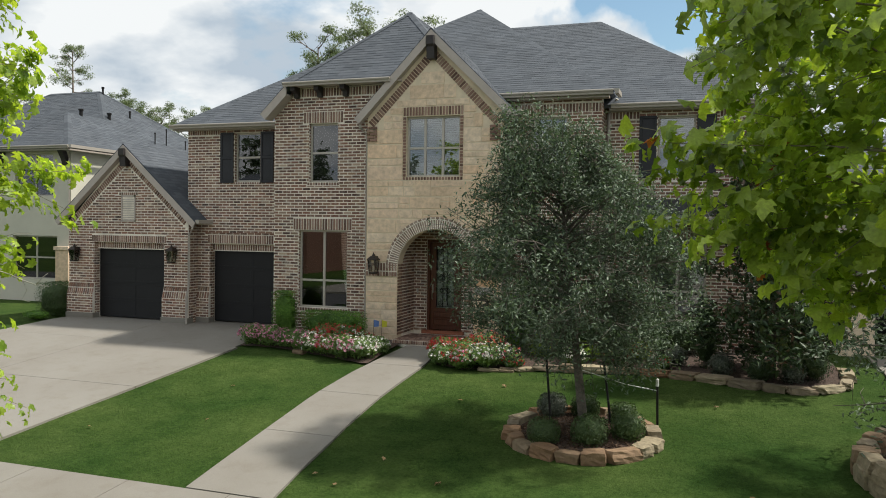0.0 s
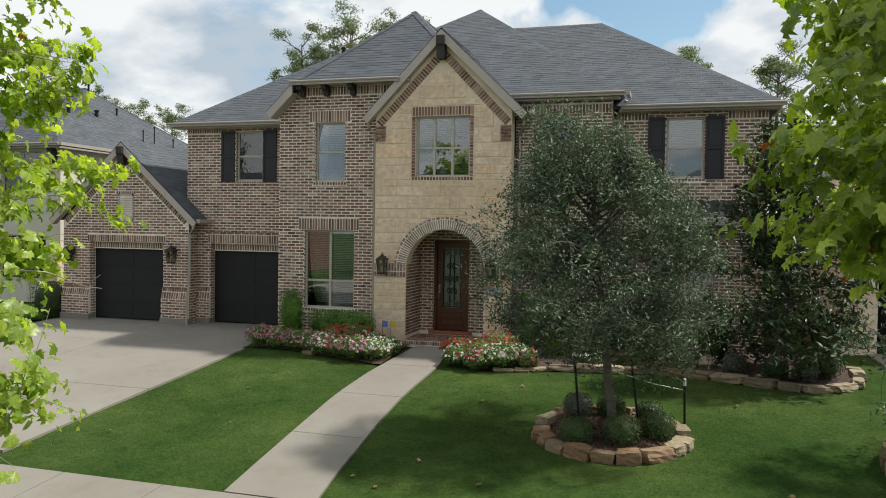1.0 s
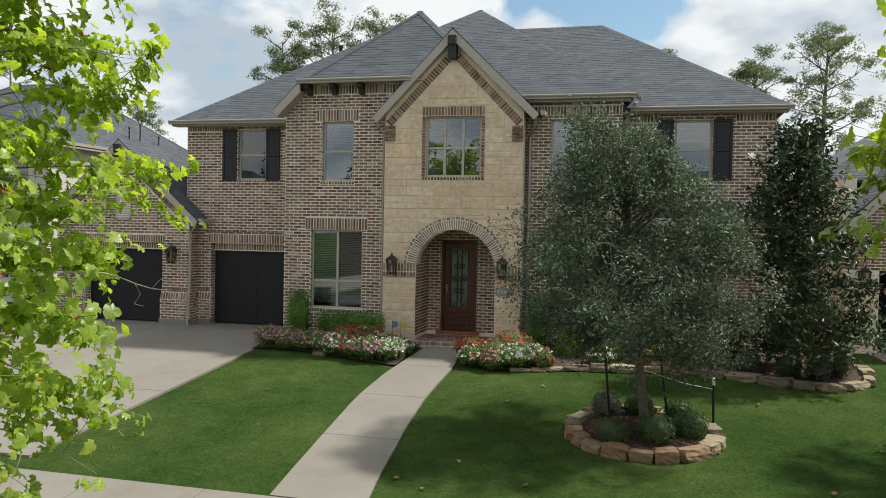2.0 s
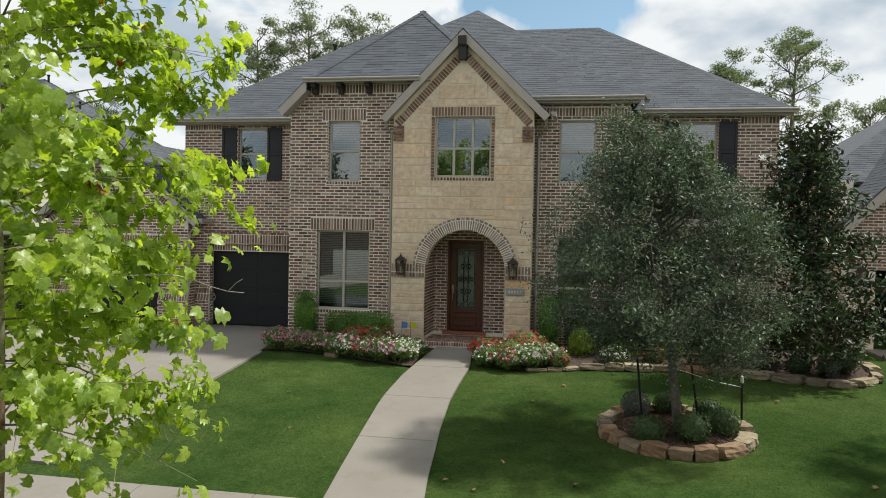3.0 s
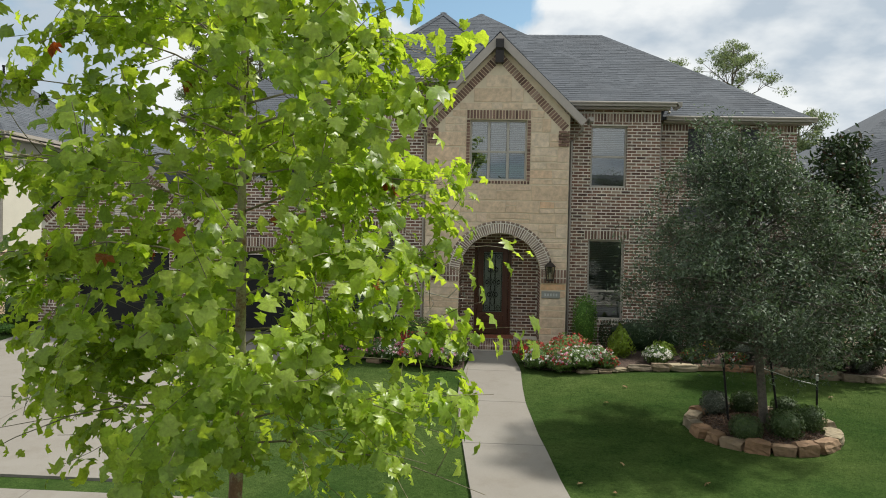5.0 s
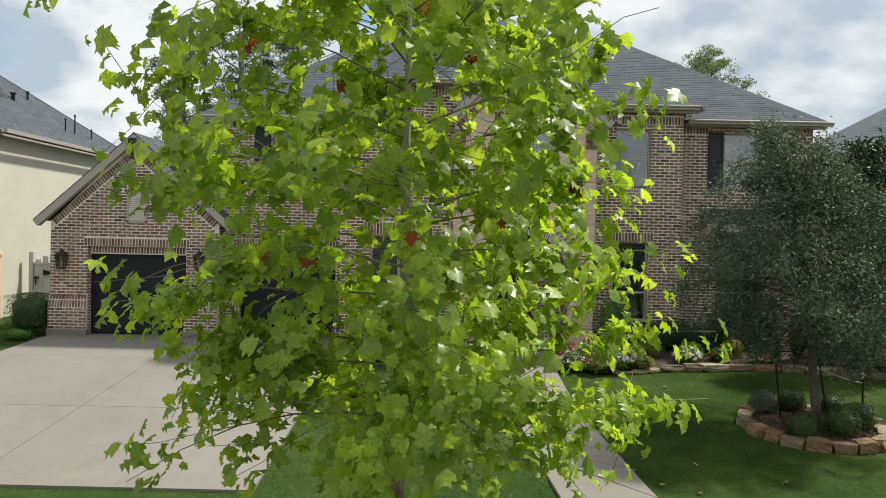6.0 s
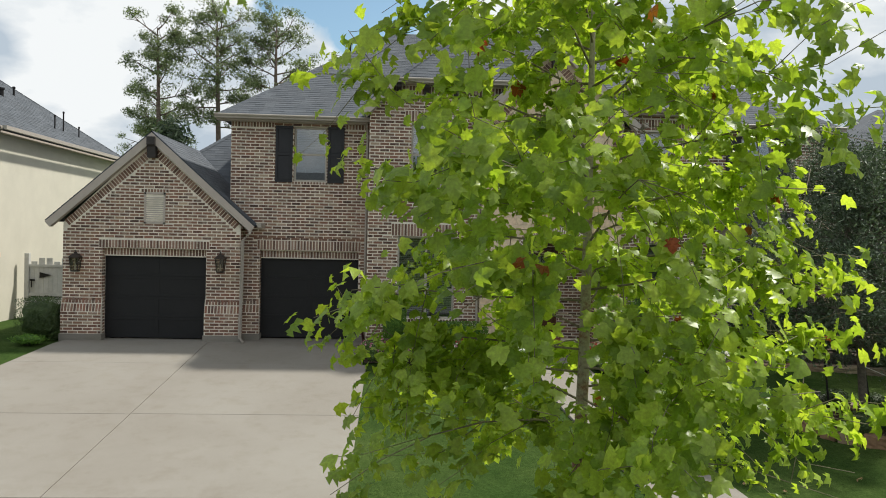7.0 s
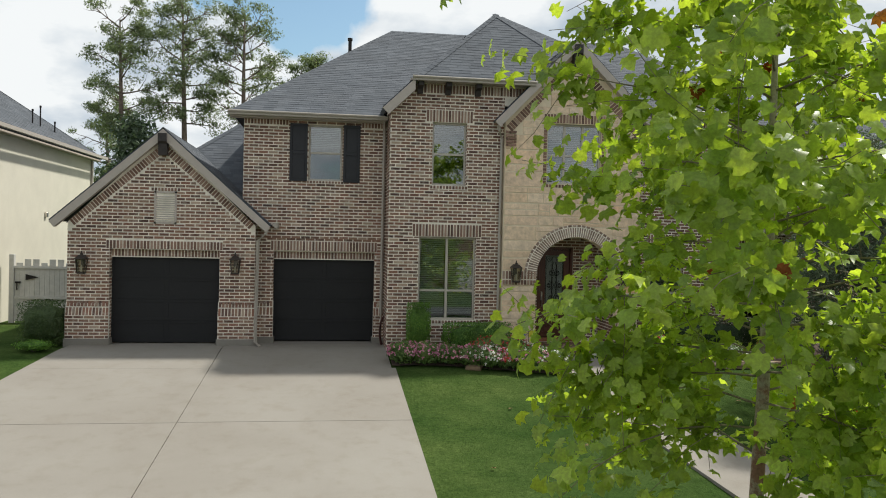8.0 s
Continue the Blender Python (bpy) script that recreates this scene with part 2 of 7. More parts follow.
def concrete():
    m, n, l, b = material("brushed_concrete", 0.85)
    big, mid, fine = world_noise(n, l, 0.35, 5, 0.6), world_noise(n, l, 2.2, 6, 0.7), world_noise(n, l, 70, 3)
    r = ramp(n, [(0.3, (0.213, 0.192, 0.161)), (0.7, (0.256, 0.238, 0.206))])
    l.new(big.outputs["Fac"], r.inputs[0])
    s = ramp(n, [(0.26, (0.88, 0.85, 0.81)), (0.50, (1.0, 1.0, 1.0))])
    l.new(mid.outputs["Fac"], s.inputs[0])
    c = blend(n, l, r.outputs[0], s.outputs[0], 1.0, "MULTIPLY")
    g = ramp(n, [(0.3, (0.9, 0.9, 0.9)), (0.7, (1.04, 1.04, 1.04))])
    l.new(fine.outputs["Fac"], g.inputs[0])
    l.new(blend(n, l, c, g.outputs[0], 1.0, "MULTIPLY"), b.inputs["Base Color"])
    bump(n, l, b, fine.outputs["Fac"], 0.25, 0.003)
    return m


def lawn_material():
    m, n, l, b = material("lawn_turf", 1.0)
    b.inputs["Specular IOR Level"].default_value = 0.04
    big, mid, small, fine = world_noise(n, l, 0.35, 4), world_noise(n, l, 2.2, 5, 0.7), world_noise(n, l, 14.0, 5, 0.75), world_noise(n, l, 75, 3)
    r = ramp(n, [(0.32, (0.028, 0.060, 0.014)), (0.68, (0.066, 0.100, 0.028))])
    l.new(big.outputs["Fac"], r.inputs[0])
    c = r.outputs[0]
    for tex, lo, hi in ((mid, (0.76, 0.82, 0.72), (1.22, 1.15, 1.15)), (small, (0.62, 0.68, 0.62), (1.32, 1.26, 1.25)), (fine, (0.62, 0.62, 0.62), (1.3, 1.3, 1.3))):
        g = ramp(n, [(0.32, lo), (0.68, hi)])
        l.new(tex.outputs["Fac"], g.inputs[0])
        c = blend(n, l, c, g.outputs[0], 1.0, "MULTIPLY")
    l.new(c, b.inputs["Base Color"])
    bump(n, l, b, small.outputs["Fac"], 0.7, 0.04)
    return m


def leaf_material(name, lo, hi, through, rough=0.5, spread=0.3, third=None, gloss=0.35):
    """Leaves: a colour a leaf, light passing through the blade."""
    m, n, l, b = material(name, rough)
    b.inputs["Specular IOR Level"].default_value = gloss
    r = ramp(n, [(0.0, lo), (1.0, hi)] if third is None else [(0.0, lo), (0.88, hi), (0.93, third), (1.0, third)])
    l.new(piece_random(n, l), r.inputs[0])
    w = world_noise(n, l, 1.6, 2)
    s = ramp(n, [(0.3, (1 - spread,) * 3), (0.7, (1 + spread,) * 3)])
    l.new(w.outputs["Fac"], s.inputs[0])
    c = blend(n, l, r.outputs[0], s.outputs[0], 1.0, "MULTIPLY")
    fine = world_noise(n, l, 38.0, 3)
    fm = ramp(n, [(0.3, (0.76, 0.76, 0.76)), (0.7, (1.16, 1.16, 1.16))])
    l.new(fine.outputs["Fac"], fm.inputs[0])
    c = blend(n, l, c, fm.outputs[0], 1.0, "MULTIPLY")
    l.new(c, b.inputs["Base Color"])
    if through:
        t = n.new("ShaderNodeBsdfTranslucent")
        warm = blend(n, l, c, through[1], 1.0, "MULTIPLY")
        l.new(warm, t.inputs["Color"])
        mx = n.new("ShaderNodeMixShader")
        mx.inputs[0].default_value = through[0]
        l.new(b.outputs[0], mx.inputs[1]); l.new(t.outputs[0], mx.inputs[2])
        l.new(mx.outputs[0], n["Material Output"].inputs["Surface"])
    return m


def glass_material(name, ior, rough=0.0, tint=(0.9, 0.95, 0.95)):
    m = bpy.data.materials.new(name)
    m.use_nodes = True
    n, l = m.node_tree.nodes, m.node_tree.links
    n.remove(n["Principled BSDF"])
    fr = n.new("ShaderNodeFresnel"); fr.inputs["IOR"].default_value = ior
    gl = n.new("ShaderNodeBsdfGlossy"); gl.inputs["Roughness"].default_value = rough
    tr = n.new("ShaderNodeBsdfTransparent"); tr.inputs["Color"].default_value = (*tint, 1)
    mx = n.new("ShaderNodeMixShader")
    l.new(fr.outputs[0], mx.inputs[0]); l.new(tr.outputs[0], mx.inputs[1]); l.new(gl.outputs[0], mx.inputs[2])
    l.new(mx.outputs[0], n["Material Output"].inputs["Surface"])
    return m


def door_wood():
    m, n, l, b = material("mahogany_door", 0.35)
    g = noise_tex(n, l, 6.0, 6, 0.6, stretch=(9, 9, 0.8))
    r = ramp(n, [(0.3, (0.055, 0.017, 0.010)), (0.7, (0.135, 0.045, 0.022))])
    l.new(g.outputs["Fac"], r.inputs[0])
    l.new(r.outputs[0], b.inputs["Base Color"])
    bump(n, l, b, g.outputs["Fac"], 0.1, 0.002)
    return m


CONCRETE, LAWN, DOOR_WOOD = concrete(), lawn_material(), door_wood()
GLASS = glass_material("window_glass", 2.25)
# BLIND again, far darker: the dimness behind the glass is put into its colour
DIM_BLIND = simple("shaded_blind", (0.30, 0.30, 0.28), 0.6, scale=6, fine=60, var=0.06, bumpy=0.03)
LAMP_GLASS = glass_material("seeded_lamp_glass", 1.6, 0.1, (0.75, 0.72, 0.62))
DOOR_GLASS = glass_material("leaded_door_glass", 1.6, 0.25, (0.74, 0.78, 0.76))
SYC_LEAF = leaf_material("sycamore_leaf", (0.21, 0.32, 0.045), (0.45, 0.56, 0.10), (0.58, (1.42, 1.42, 0.5)), 0.36, 0.2, gloss=0.5)
SYC_DEEP = leaf_material("deep_sycamore_leaf", (0.165, 0.26, 0.036), (0.44, 0.55, 0.085), (0.5, (1.35, 1.35, 0.5)), 0.38, 0.3, gloss=0.5)
BOX_LEAF = leaf_material("dark_boxwood_leaf", (0.042, 0.078, 0.024), (0.105, 0.150, 0.055), (0.2, (1.1, 1.3, 0.5)), 0.5)
FLOWER_LEAF = leaf_material("flower_bush_leaf", (0.08, 0.15, 0.04), (0.20, 0.29, 0.09), (0.3, (1.1, 1.2, 0.5)), 0.55)
RED_LEAF = leaf_material("turning_leaf", (0.28, 0.05, 0.015), (0.34, 0.13, 0.03), (0.4, (1.3, 1.2, 0.6)), 0.5)
OAK_LEAF = leaf_material("live_oak_leaf", (0.040, 0.066, 0.036), (0.185, 0.235, 0.155), (0.2, (1.0, 1.2, 0.6)), 0.5, gloss=0.35)
MAG_LEAF = leaf_material("magnolia_leaf", (0.022, 0.046, 0.017), (0.070, 0.105, 0.038), (0.08, (1.0, 1.2, 0.5)), 0.42, gloss=0.35, third=(0.085, 0.048, 0.024))
DARK_LEAF = leaf_material("dark_hedge_leaf", (0.022, 0.046, 0.016), (0.055, 0.085, 0.030), (0.1, (1.0, 1.2, 0.5)), 0.5)
PINE_LEAF = leaf_material("pine_needles", (0.14, 0.185, 0.095), (0.29, 0.335, 0.195), (0.5, (1.1, 1.15, 0.75)), 0.6)
HEDGE_LEAF = leaf_material("boxwood_leaf", (0.060, 0.145, 0.020), (0.18, 0.32, 0.050), (0.25, (1.1, 1.3, 0.5)), 0.5)
GREY_LEAF = leaf_material("silvery_shrub_leaf", (0.070, 0.085, 0.060), (0.15, 0.165, 0.125), (0.1, (1.0, 1.1, 0.7)), 0.5)
LIME_LEAF = leaf_material("lime_shrub_leaf", (0.20, 0.30, 0.03), (0.32, 0.42, 0.06), (0.3, (1.2, 1.3, 0.5)), 0.5)
GRASS = leaf_material("grass_blade", (0.030, 0.062, 0.012), (0.075, 0.115, 0.026), (0.4, (1.1, 1.3, 0.5)), 0.7, gloss=0.08)
PETAL_PINK = leaf_material("pink_petal", (0.56, 0.12, 0.25), (0.82, 0.46, 0.55), (0.3, (1, 1, 1)), 0.6)
PETAL_WHITE = leaf_material("white_petal", (0.74, 0.72, 0.64), (0.88, 0.87, 0.80), (0.3, (1, 1, 1)), 0.6)
PETAL_RED = leaf_material("red_petal", (0.42, 0.03, 0.03), (0.60, 0.10, 0.07), (0.3, (1, 1, 1)), 0.6)


# ---- builders ----
def thing(name, label, category, at=(0, 0, 0), group="", kind=""):
    ob = new(name)
    ob.location = at
    return tagged(ob, label, category, group, kind)


def link_mesh(name, me, mat, parent=None, label="", smooth=False, kind=""):
    ob = new(name, me)
    if mat and not me.materials:
        me.materials.append(mat)
    if smooth:
        me.shade_smooth()
    if parent:
        ob.parent = parent
        if parent.type == "EMPTY":
            ob.matrix_parent_inverse = Matrix.Translation(-Vector(parent.location))
    return tagged(ob, label, kind=kind)


def part(name, bm, mat, parent=None, label="", smooth=False, kind=""):
    me = bpy.data.meshes.new(name)
    bmesh.ops.recalc_face_normals(bm, faces=bm.faces)
    bm.to_mesh(me)
    bm.free()
    return link_mesh(name, me, mat, parent, label, smooth, kind)


def raw(name, verts, faces, mat, parent=None, label="", smooth=False, kind=""):
    me = bpy.data.meshes.new(name)
    me.from_pydata([tuple(v) for v in verts], [], faces)
    me.update()
    return link_mesh(name, me, mat, parent, label, smooth, kind)


def structure(name, bm, mat, label, category):
    return tagged(part(name, bm, mat), label, category, kind="structure")


def box(bm, x0, x1, y0, y1, z0, z1, bevel=0.0):
    r = bmesh.ops.create_cube(bm, size=1, matrix=Matrix.Translation(((x0 + x1) / 2, (y0 + y1) / 2, (z0 + z1) / 2)) @ Matrix.Diagonal((abs(x1 - x0), abs(y1 - y0), abs(z1 - z0), 1)))
    if bevel:
        es = list({e for v in r["verts"] for e in v.link_edges})
        bmesh.ops.bevel(bm, geom=es, offset=bevel, segments=1, affect="EDGES")
    return bm


def boxes(*rows, bevel=0.0):
    bm = bmesh.new()
    for r in rows:
        box(bm, *r, bevel=bevel)
    return bm


def prism(bm, poly, shift):
    """A flat polygon swept along shift."""
    a = [bm.verts.new(p) for p in poly]
    b = [bm.verts.new(Vector(p) + Vector(shift)) for p in poly]
    bm.faces.new(a)
    bm.faces.new(b[::-1])
    for i in range(len(a)):
        j = (i + 1) % len(a)
        bm.faces.new((a[i], b[i], b[j], a[j]))
    return bm


def tube(bm, pts, radii, sides=8):
    """A tapered tube through pts."""
    rings = []
    for i, p in enumerate(pts):
        p = Vector(p)
        d = (Vector(pts[min(i + 1, len(pts) - 1)]) - Vector(pts[max(i - 1, 0)])).normalized()
        a = d.orthogonal().normalized() if abs(d.z) < 0.9 else Vector((1, 0, 0)) - d * d.x
        a.normalize()
        b = d.cross(a)
        r = radii[i] if isinstance(radii, (list, tuple)) else radii
        rings.append([bm.verts.new(p + (a * math.cos(k * math.tau / sides) + b * math.sin(k * math.tau / sides)) * r) for k in range(sides)])
    for p, q in zip(rings, rings[1:]):
        for k in range(sides):
            bm.faces.new((p[k], p[(k + 1) % sides], q[(k + 1) % sides], q[k]))
    bm.faces.new(rings[0][::-1])
    bm.faces.new(rings[-1])
    return bm


def lathe(bm, profile, centre=(0, 0, 0), sides=12, turn=0.0):
    rings = []
    for r, z in profile:
        rings.append([bm.verts.new((centre[0] + r * math.cos(turn + k * math.tau / sides), centre[1] + r * math.sin(turn + k * math.tau / sides), centre[2] + z)) for k in range(sides)])
    for p, q in zip(rings, rings[1:]):
        for k in range(sides):
            bm.faces.new((p[k], p[(k + 1) % sides], q[(k + 1) % sides], q[k]))
    bm.faces.new(rings[0][::-1])
    bm.faces.new(rings[-1])
    return bm


def slope(y):
    """Height of the front garden: it falls from the house to the street."""
    if y > 22.5:
        return -0.33
    return -0.33 - 0.083 * (22.5 - max(y, 6.5))


class Plane:
    """A wall's face: u along it, z up, d out of it."""
    def __init__(self, origin, along, out):
        self.o, self.u, self.n = Vector(origin), Vector(along), Vector(out)

    def at(self, u, z, d=0.0):
        return self.o + self.u * u + self.n * d + Vector((0, 0, z))


def front(y):
    return Plane((0, y, 0), (1, 0, 0), (0, -1, 0))


def piece_geometry(quads, plane, proud, chamfer, vs, fs):
    for q in quads:
        n = len(vs)
        base = q[4] if len(q) > 4 else (0, 0, 0, 0)
        cu, cz = sum(p[0] for p in q[:4]) / 4, sum(p[1] for p in q[:4]) / 4
        for p, d in zip(q[:4], base):
            vs.append(plane.at(p[0], p[1], d - 0.015))
        for p, d in zip(q[:4], base):
            du, dz = cu - p[0], cz - p[1]
            s = min(0.4, chamfer / max(1e-6, min(abs(du), abs(dz)) if min(abs(du), abs(dz)) > 1e-6 else math.hypot(du, dz)))
            vs.append(plane.at(p[0] + math.copysign(min(chamfer, abs(du) * 0.5), du), p[1] + math.copysign(min(chamfer, abs(dz) * 0.5), dz), d + proud * random.uniform(0.75, 1.2)))
        fs.append((n + 4, n + 5, n + 6, n + 7))
        for k in range(4):
            j = (k + 1) % 4
            fs.append((n + k, n + j, n + 4 + j, n + 4 + k))


def pieces(name, quads, plane, mat, parent, proud=0.009, chamfer=0.004, label="", single=""):
    if single:
        for q in quads[:300]:
            vs, fs = [], []
            piece_geometry([q], plane, proud, chamfer, vs, fs)
            raw(single, vs, fs, mat, parent)
        quads = quads[300:]
        if not quads:
            return parent
    vs, fs = [], []
    piece_geometry(quads, plane, proud, chamfer, vs, fs)
    return raw(name, vs, fs, mat, parent, label, kind="stuff")


COURSE, BRICK_L, JOINT = 0.086, 0.242, 0.020


def free_spans(x0, x1, za, zb, holes):
    spans = [(x0, x1)]
    for h in holes:
        if h[2] < (za + zb) / 2 < h[3]:
            out_spans = []
            for a, b in spans:
                if h[1] <= a or h[0] >= b:
                    out_spans.append((a, b))
                else:
                    if h[0] > a:
                        out_spans.append((a, h[0]))
                    if h[1] < b:
                        out_spans.append((h[1], b))
            spans = out_spans
    return spans


def running_bond(x0, x1, z0, z1, holes=(), clip=None, d=None):
    """Bricks of a wall in running bond, cut at openings and at the slope of a gable."""
    quads = []
    row, z = 0, z0
    while z < z1 - 0.03:
        za, zb = z + JOINT / 2, z + COURSE - JOINT / 2
        lo, hi = x0, x1
        if clip:
            c = clip(zb)
            lo, hi = max(lo, c[0]), min(hi, c[1])
        for a, b in free_spans(lo, hi, za, zb, holes) if hi > lo else ():
            step = BRICK_L + JOINT
            x = math.floor(a / step) * step + (step / 2 if row % 2 else 0) - step
            while x < b:
                p, q = max(x + JOINT / 2, a), min(x + step - JOINT / 2, b)
                if q - p > 0.035:
                    j = random.uniform(-0.002, 0.002)
                    e, g = za, zb
                    for h in holes:
                        if p < h[1] - 0.01 and q > h[0] + 0.01 and h[3] > e and h[2] < g:
                            if h[3] < g:
                                e = h[3] + 0.008
                            else:
                                g = h[2] - 0.008
                    if g - e < 0.015:
                        x += step
                        continue
                    quads.append([(p, e + j), (q, e + j), (q, g + j), (p, g + j)] + ([(d, d, d, d)] if d else []))
                x += step
        z += COURSE
        row += 1
    return quads


def soldiers(x0, x1, z0, z1, d0=0.0, d1=None):
    """A course of upright bricks; d0 and d1 are how far its foot and head stand out."""
    d1 = d0 if d1 is None else d1
    n = max(1, round((x1 - x0) / COURSE))
    s = (x1 - x0) / n
    return [[(x0 + i * s + 0.011, z0 + 0.008), (x0 + (i + 1) * s - 0.011, z0 + 0.008), (x0 + (i + 1) * s - 0.011, z1 - 0.008), (x0 + i * s + 0.011, z1 - 0.008), (d0, d0, d1, d1)] for i in range(n)]


def rake_soldiers(xa, za, xb, zb, depth, d=0.0):
    """Bricks set square to the slope from a to b, hanging below the line."""
    t = Vector((xb - xa, zb - za))
    n = max(1, round(t.length / COURSE))
    t /= n
    w = Vector((t.y, -t.x)).normalized()
    if w.y > 0:
        w = -w
    quads = []
    for i in range(n):
        p, q = Vector((xa, za)) + t * (i + 0.13), Vector((xa, za)) + t * (i + 0.87)
        quad = [p + w * depth, q + w * depth, q, p]
        if xb < xa:
            quad = [quad[1], quad[0], quad[3], quad[2]]
        quads.append([tuple(v) for v in quad] + [(d, d, d, d)])
    return quads


def cells(bm, x0, x1, y0, y1, z0, z1, holes):
    """The body of a wall with openings through it."""
    xs = sorted({x0, x1, *(min(max(h[i], x0), x1) for h in holes for i in (0, 1))})
    zs = sorted({z0, z1, *(min(max(h[i], z0), z1) for h in holes for i in (2, 3))})
    for za, zb in zip(zs, zs[1:]):
        start = None
        for xa, xb in [*zip(xs, xs[1:]), (x1, None)]:
            solid = xb is not None and not any(h[0] < (xa + xb) / 2 < h[1] and h[2] < (za + zb) / 2 < h[3] for h in holes)
            if solid and start is None:
                start = xa
            if not solid and start is not None:
                box(bm, start, xa, y0, y1, za, zb)
                start = None
    return bm


# ---- roofs ----
def roof_face(name, poly, parent, thick=0.10, tiles=True, single=0):
    """One roof plane: a deck with lapped shingles on it. The first two points are the eave."""
    pts = [Vector(p) for p in poly]
    u = (pts[1] - pts[0]).normalized()
    n = u.cross(pts[2] - pts[1]).normalized()
    if n.z < 0:
        n = -n
    v = n.cross(u)
    if v.z < 0:
        v = -v
    bm = bmesh.new()
    prism(bm, pts, -n * thick)
    deck = part(name, bm, SHINGLE, parent)
    if not tiles:
        return deck
    flat = [((p - pts[0]).dot(u), (p - pts[0]).dot(v)) for p in pts]
    top = max(f[1] for f in flat)
    all_v, all_f, made = [], [], 0
    rowh, wid, k, w = 0.142, 0.34, 0, 0.0

    def span(h):
        xs = []
        for (a, b), (c, d) in zip(flat, flat[1:] + flat[:1]):
            if (b - h) * (d - h) <= 0 and b != d:
                xs.append(a + (c - a) * (h - b) / (d - b))
        return (min(xs), max(xs)) if len(xs) > 1 else None
    while w < top - 0.02:
        h1 = min(w + rowh, top)
        s0, s1 = span(min(w + 0.004, top - 0.001)), span(h1 - 0.004)
        if s0 and s1:
            x = s0[0] + (-(k % 5) * 0.07 - 0.02) - wid
            while x < s0[1]:
                a, b = x, x + wid * random.uniform(0.75, 1.0)
                x = b
                a0, b0, a1, b1 = max(a, s0[0]), min(b, s0[1]), max(a, s1[0]), min(b, s1[1])
                if b0 - a0 < 0.02:
                    continue
                if b1 < a1:
                    a1 = b1 = min(max((a0 + b0) / 2, s1[0]), s1[1])
                lift = random.uniform(0.006, 0.012)
                alone = made < single
                vs, fs = ([], []) if alone else (all_v, all_f)
                m = len(vs)
                for uu, vv, dd in ((a0 + 0.002, w, 0.0), (b0 - 0.002, w, 0.0), (b0 - 0.002, w - 0.004, lift), (a0 + 0.002, w - 0.004, lift), (b1 - 0.002, h1 + 0.01, 0.003), (a1 + 0.002, h1 + 0.01, 0.003)):
                    vs.append(pts[0] + u * uu + v * vv + n * dd)
                fs.append((m, m + 1, m + 2, m + 3))
                fs.append((m + 3, m + 2, m + 4, m + 5))
                if alone:
                    raw("shingle", vs, fs, SHINGLE, deck)
                    made += 1
        w += rowh
        k += 1
    if all_f:
        raw("shingles", all_v, all_f, SHINGLE, deck, kind="stuff")
    return deck


def caps(edges, parent):
    """Cap shingles along hips and ridges."""
    vs, fs = [], []
    for p, q in edges:
        p, q = Vector(p), Vector(q)
        d = (q - p).normalized()
        s = d.cross(Vector((0, 0, 1))).normalized()
        n = s.cross(d).normalized()
        length, i = (q - p).length, 0.0
        steep = 0.42 if abs(d.z) > 0.05 else 0.64 if p.z > 8.5 else 1.0
        while i < length:
            j = min(i + 0.2, length)
            m = len(vs)
            for t, lift in ((i, 0.016), (j, 0.010)):
                for off, dz in ((-0.14, -0.14 * steep), (0, 0.0), (0.14, -0.14 * steep)):
                    vs.append(p + d * t + s * off + n * (dz + lift))
            fs.extend([(m, m + 1, m + 4, m + 3), (m + 1, m + 2, m + 5, m + 4)])
            i = j
    return raw("ridge_cap", vs, fs, SHINGLE, parent, kind="stuff")


def gutter(x0, x1, y, z, parent, along="x"):
    """A moulded gutter on a fascia; its front lip is at y, its top at z."""
    prof = [(0.02, 0), (-0.10, 0), (-0.115, -0.02), (-0.105, -0.05), (-0.075, -0.075), (-0.07, -0.12), (0.02, -0.12)]
    bm = bmesh.new()
    if along == "x":
        prism(bm, [(x0, y + a + 0.1, z + b) for a, b in prof], (x1 - x0, 0, 0))
    else:
        sgn = 1 if along == "+y" else -1
        prism(bm, [(y - sgn * (a + 0.1), x0, z + b) for a, b in prof], (0, x1 - x0, 0))
    return part("gutter", bm, GUTTER, parent)


def rake(xa, za, xb, zb, y0, y1, h, parent):
    """A rake board under a gable's edge, with its soffit back to the wall."""
    bm = bmesh.new()
    d = Vector((xb - xa, zb - za)).normalized()
    w = Vector((d.y, -d.x))
    if w.y > 0:
        w = -w
    lo = [(xa, y0, za), (xb, y0, zb), (xb, y0, zb - h / abs(d.x)), (xa + w.x * h, y0, za + w.y * h)]
    prism(bm, lo, (0, 0.05, 0))
    board = part("rake_board", bm, TRIM, parent)
    bm = bmesh.new()
    prism(bm, [(xa + w.x * h * 0.82, y0 + 0.05, za + w.y * h * 0.82), (xb, y0 + 0.05, zb - h * 0.82 / abs(d.x)), (xb, y0 + 0.05, zb - h * 0.97 / abs(d.x)), (xa + w.x * h * 0.97, y0 + 0.05, za + w.y * h * 0.97)], (0, y1 - y0 - 0.05, 0))
    part("soffit", bm, TRIM, board)
    return board


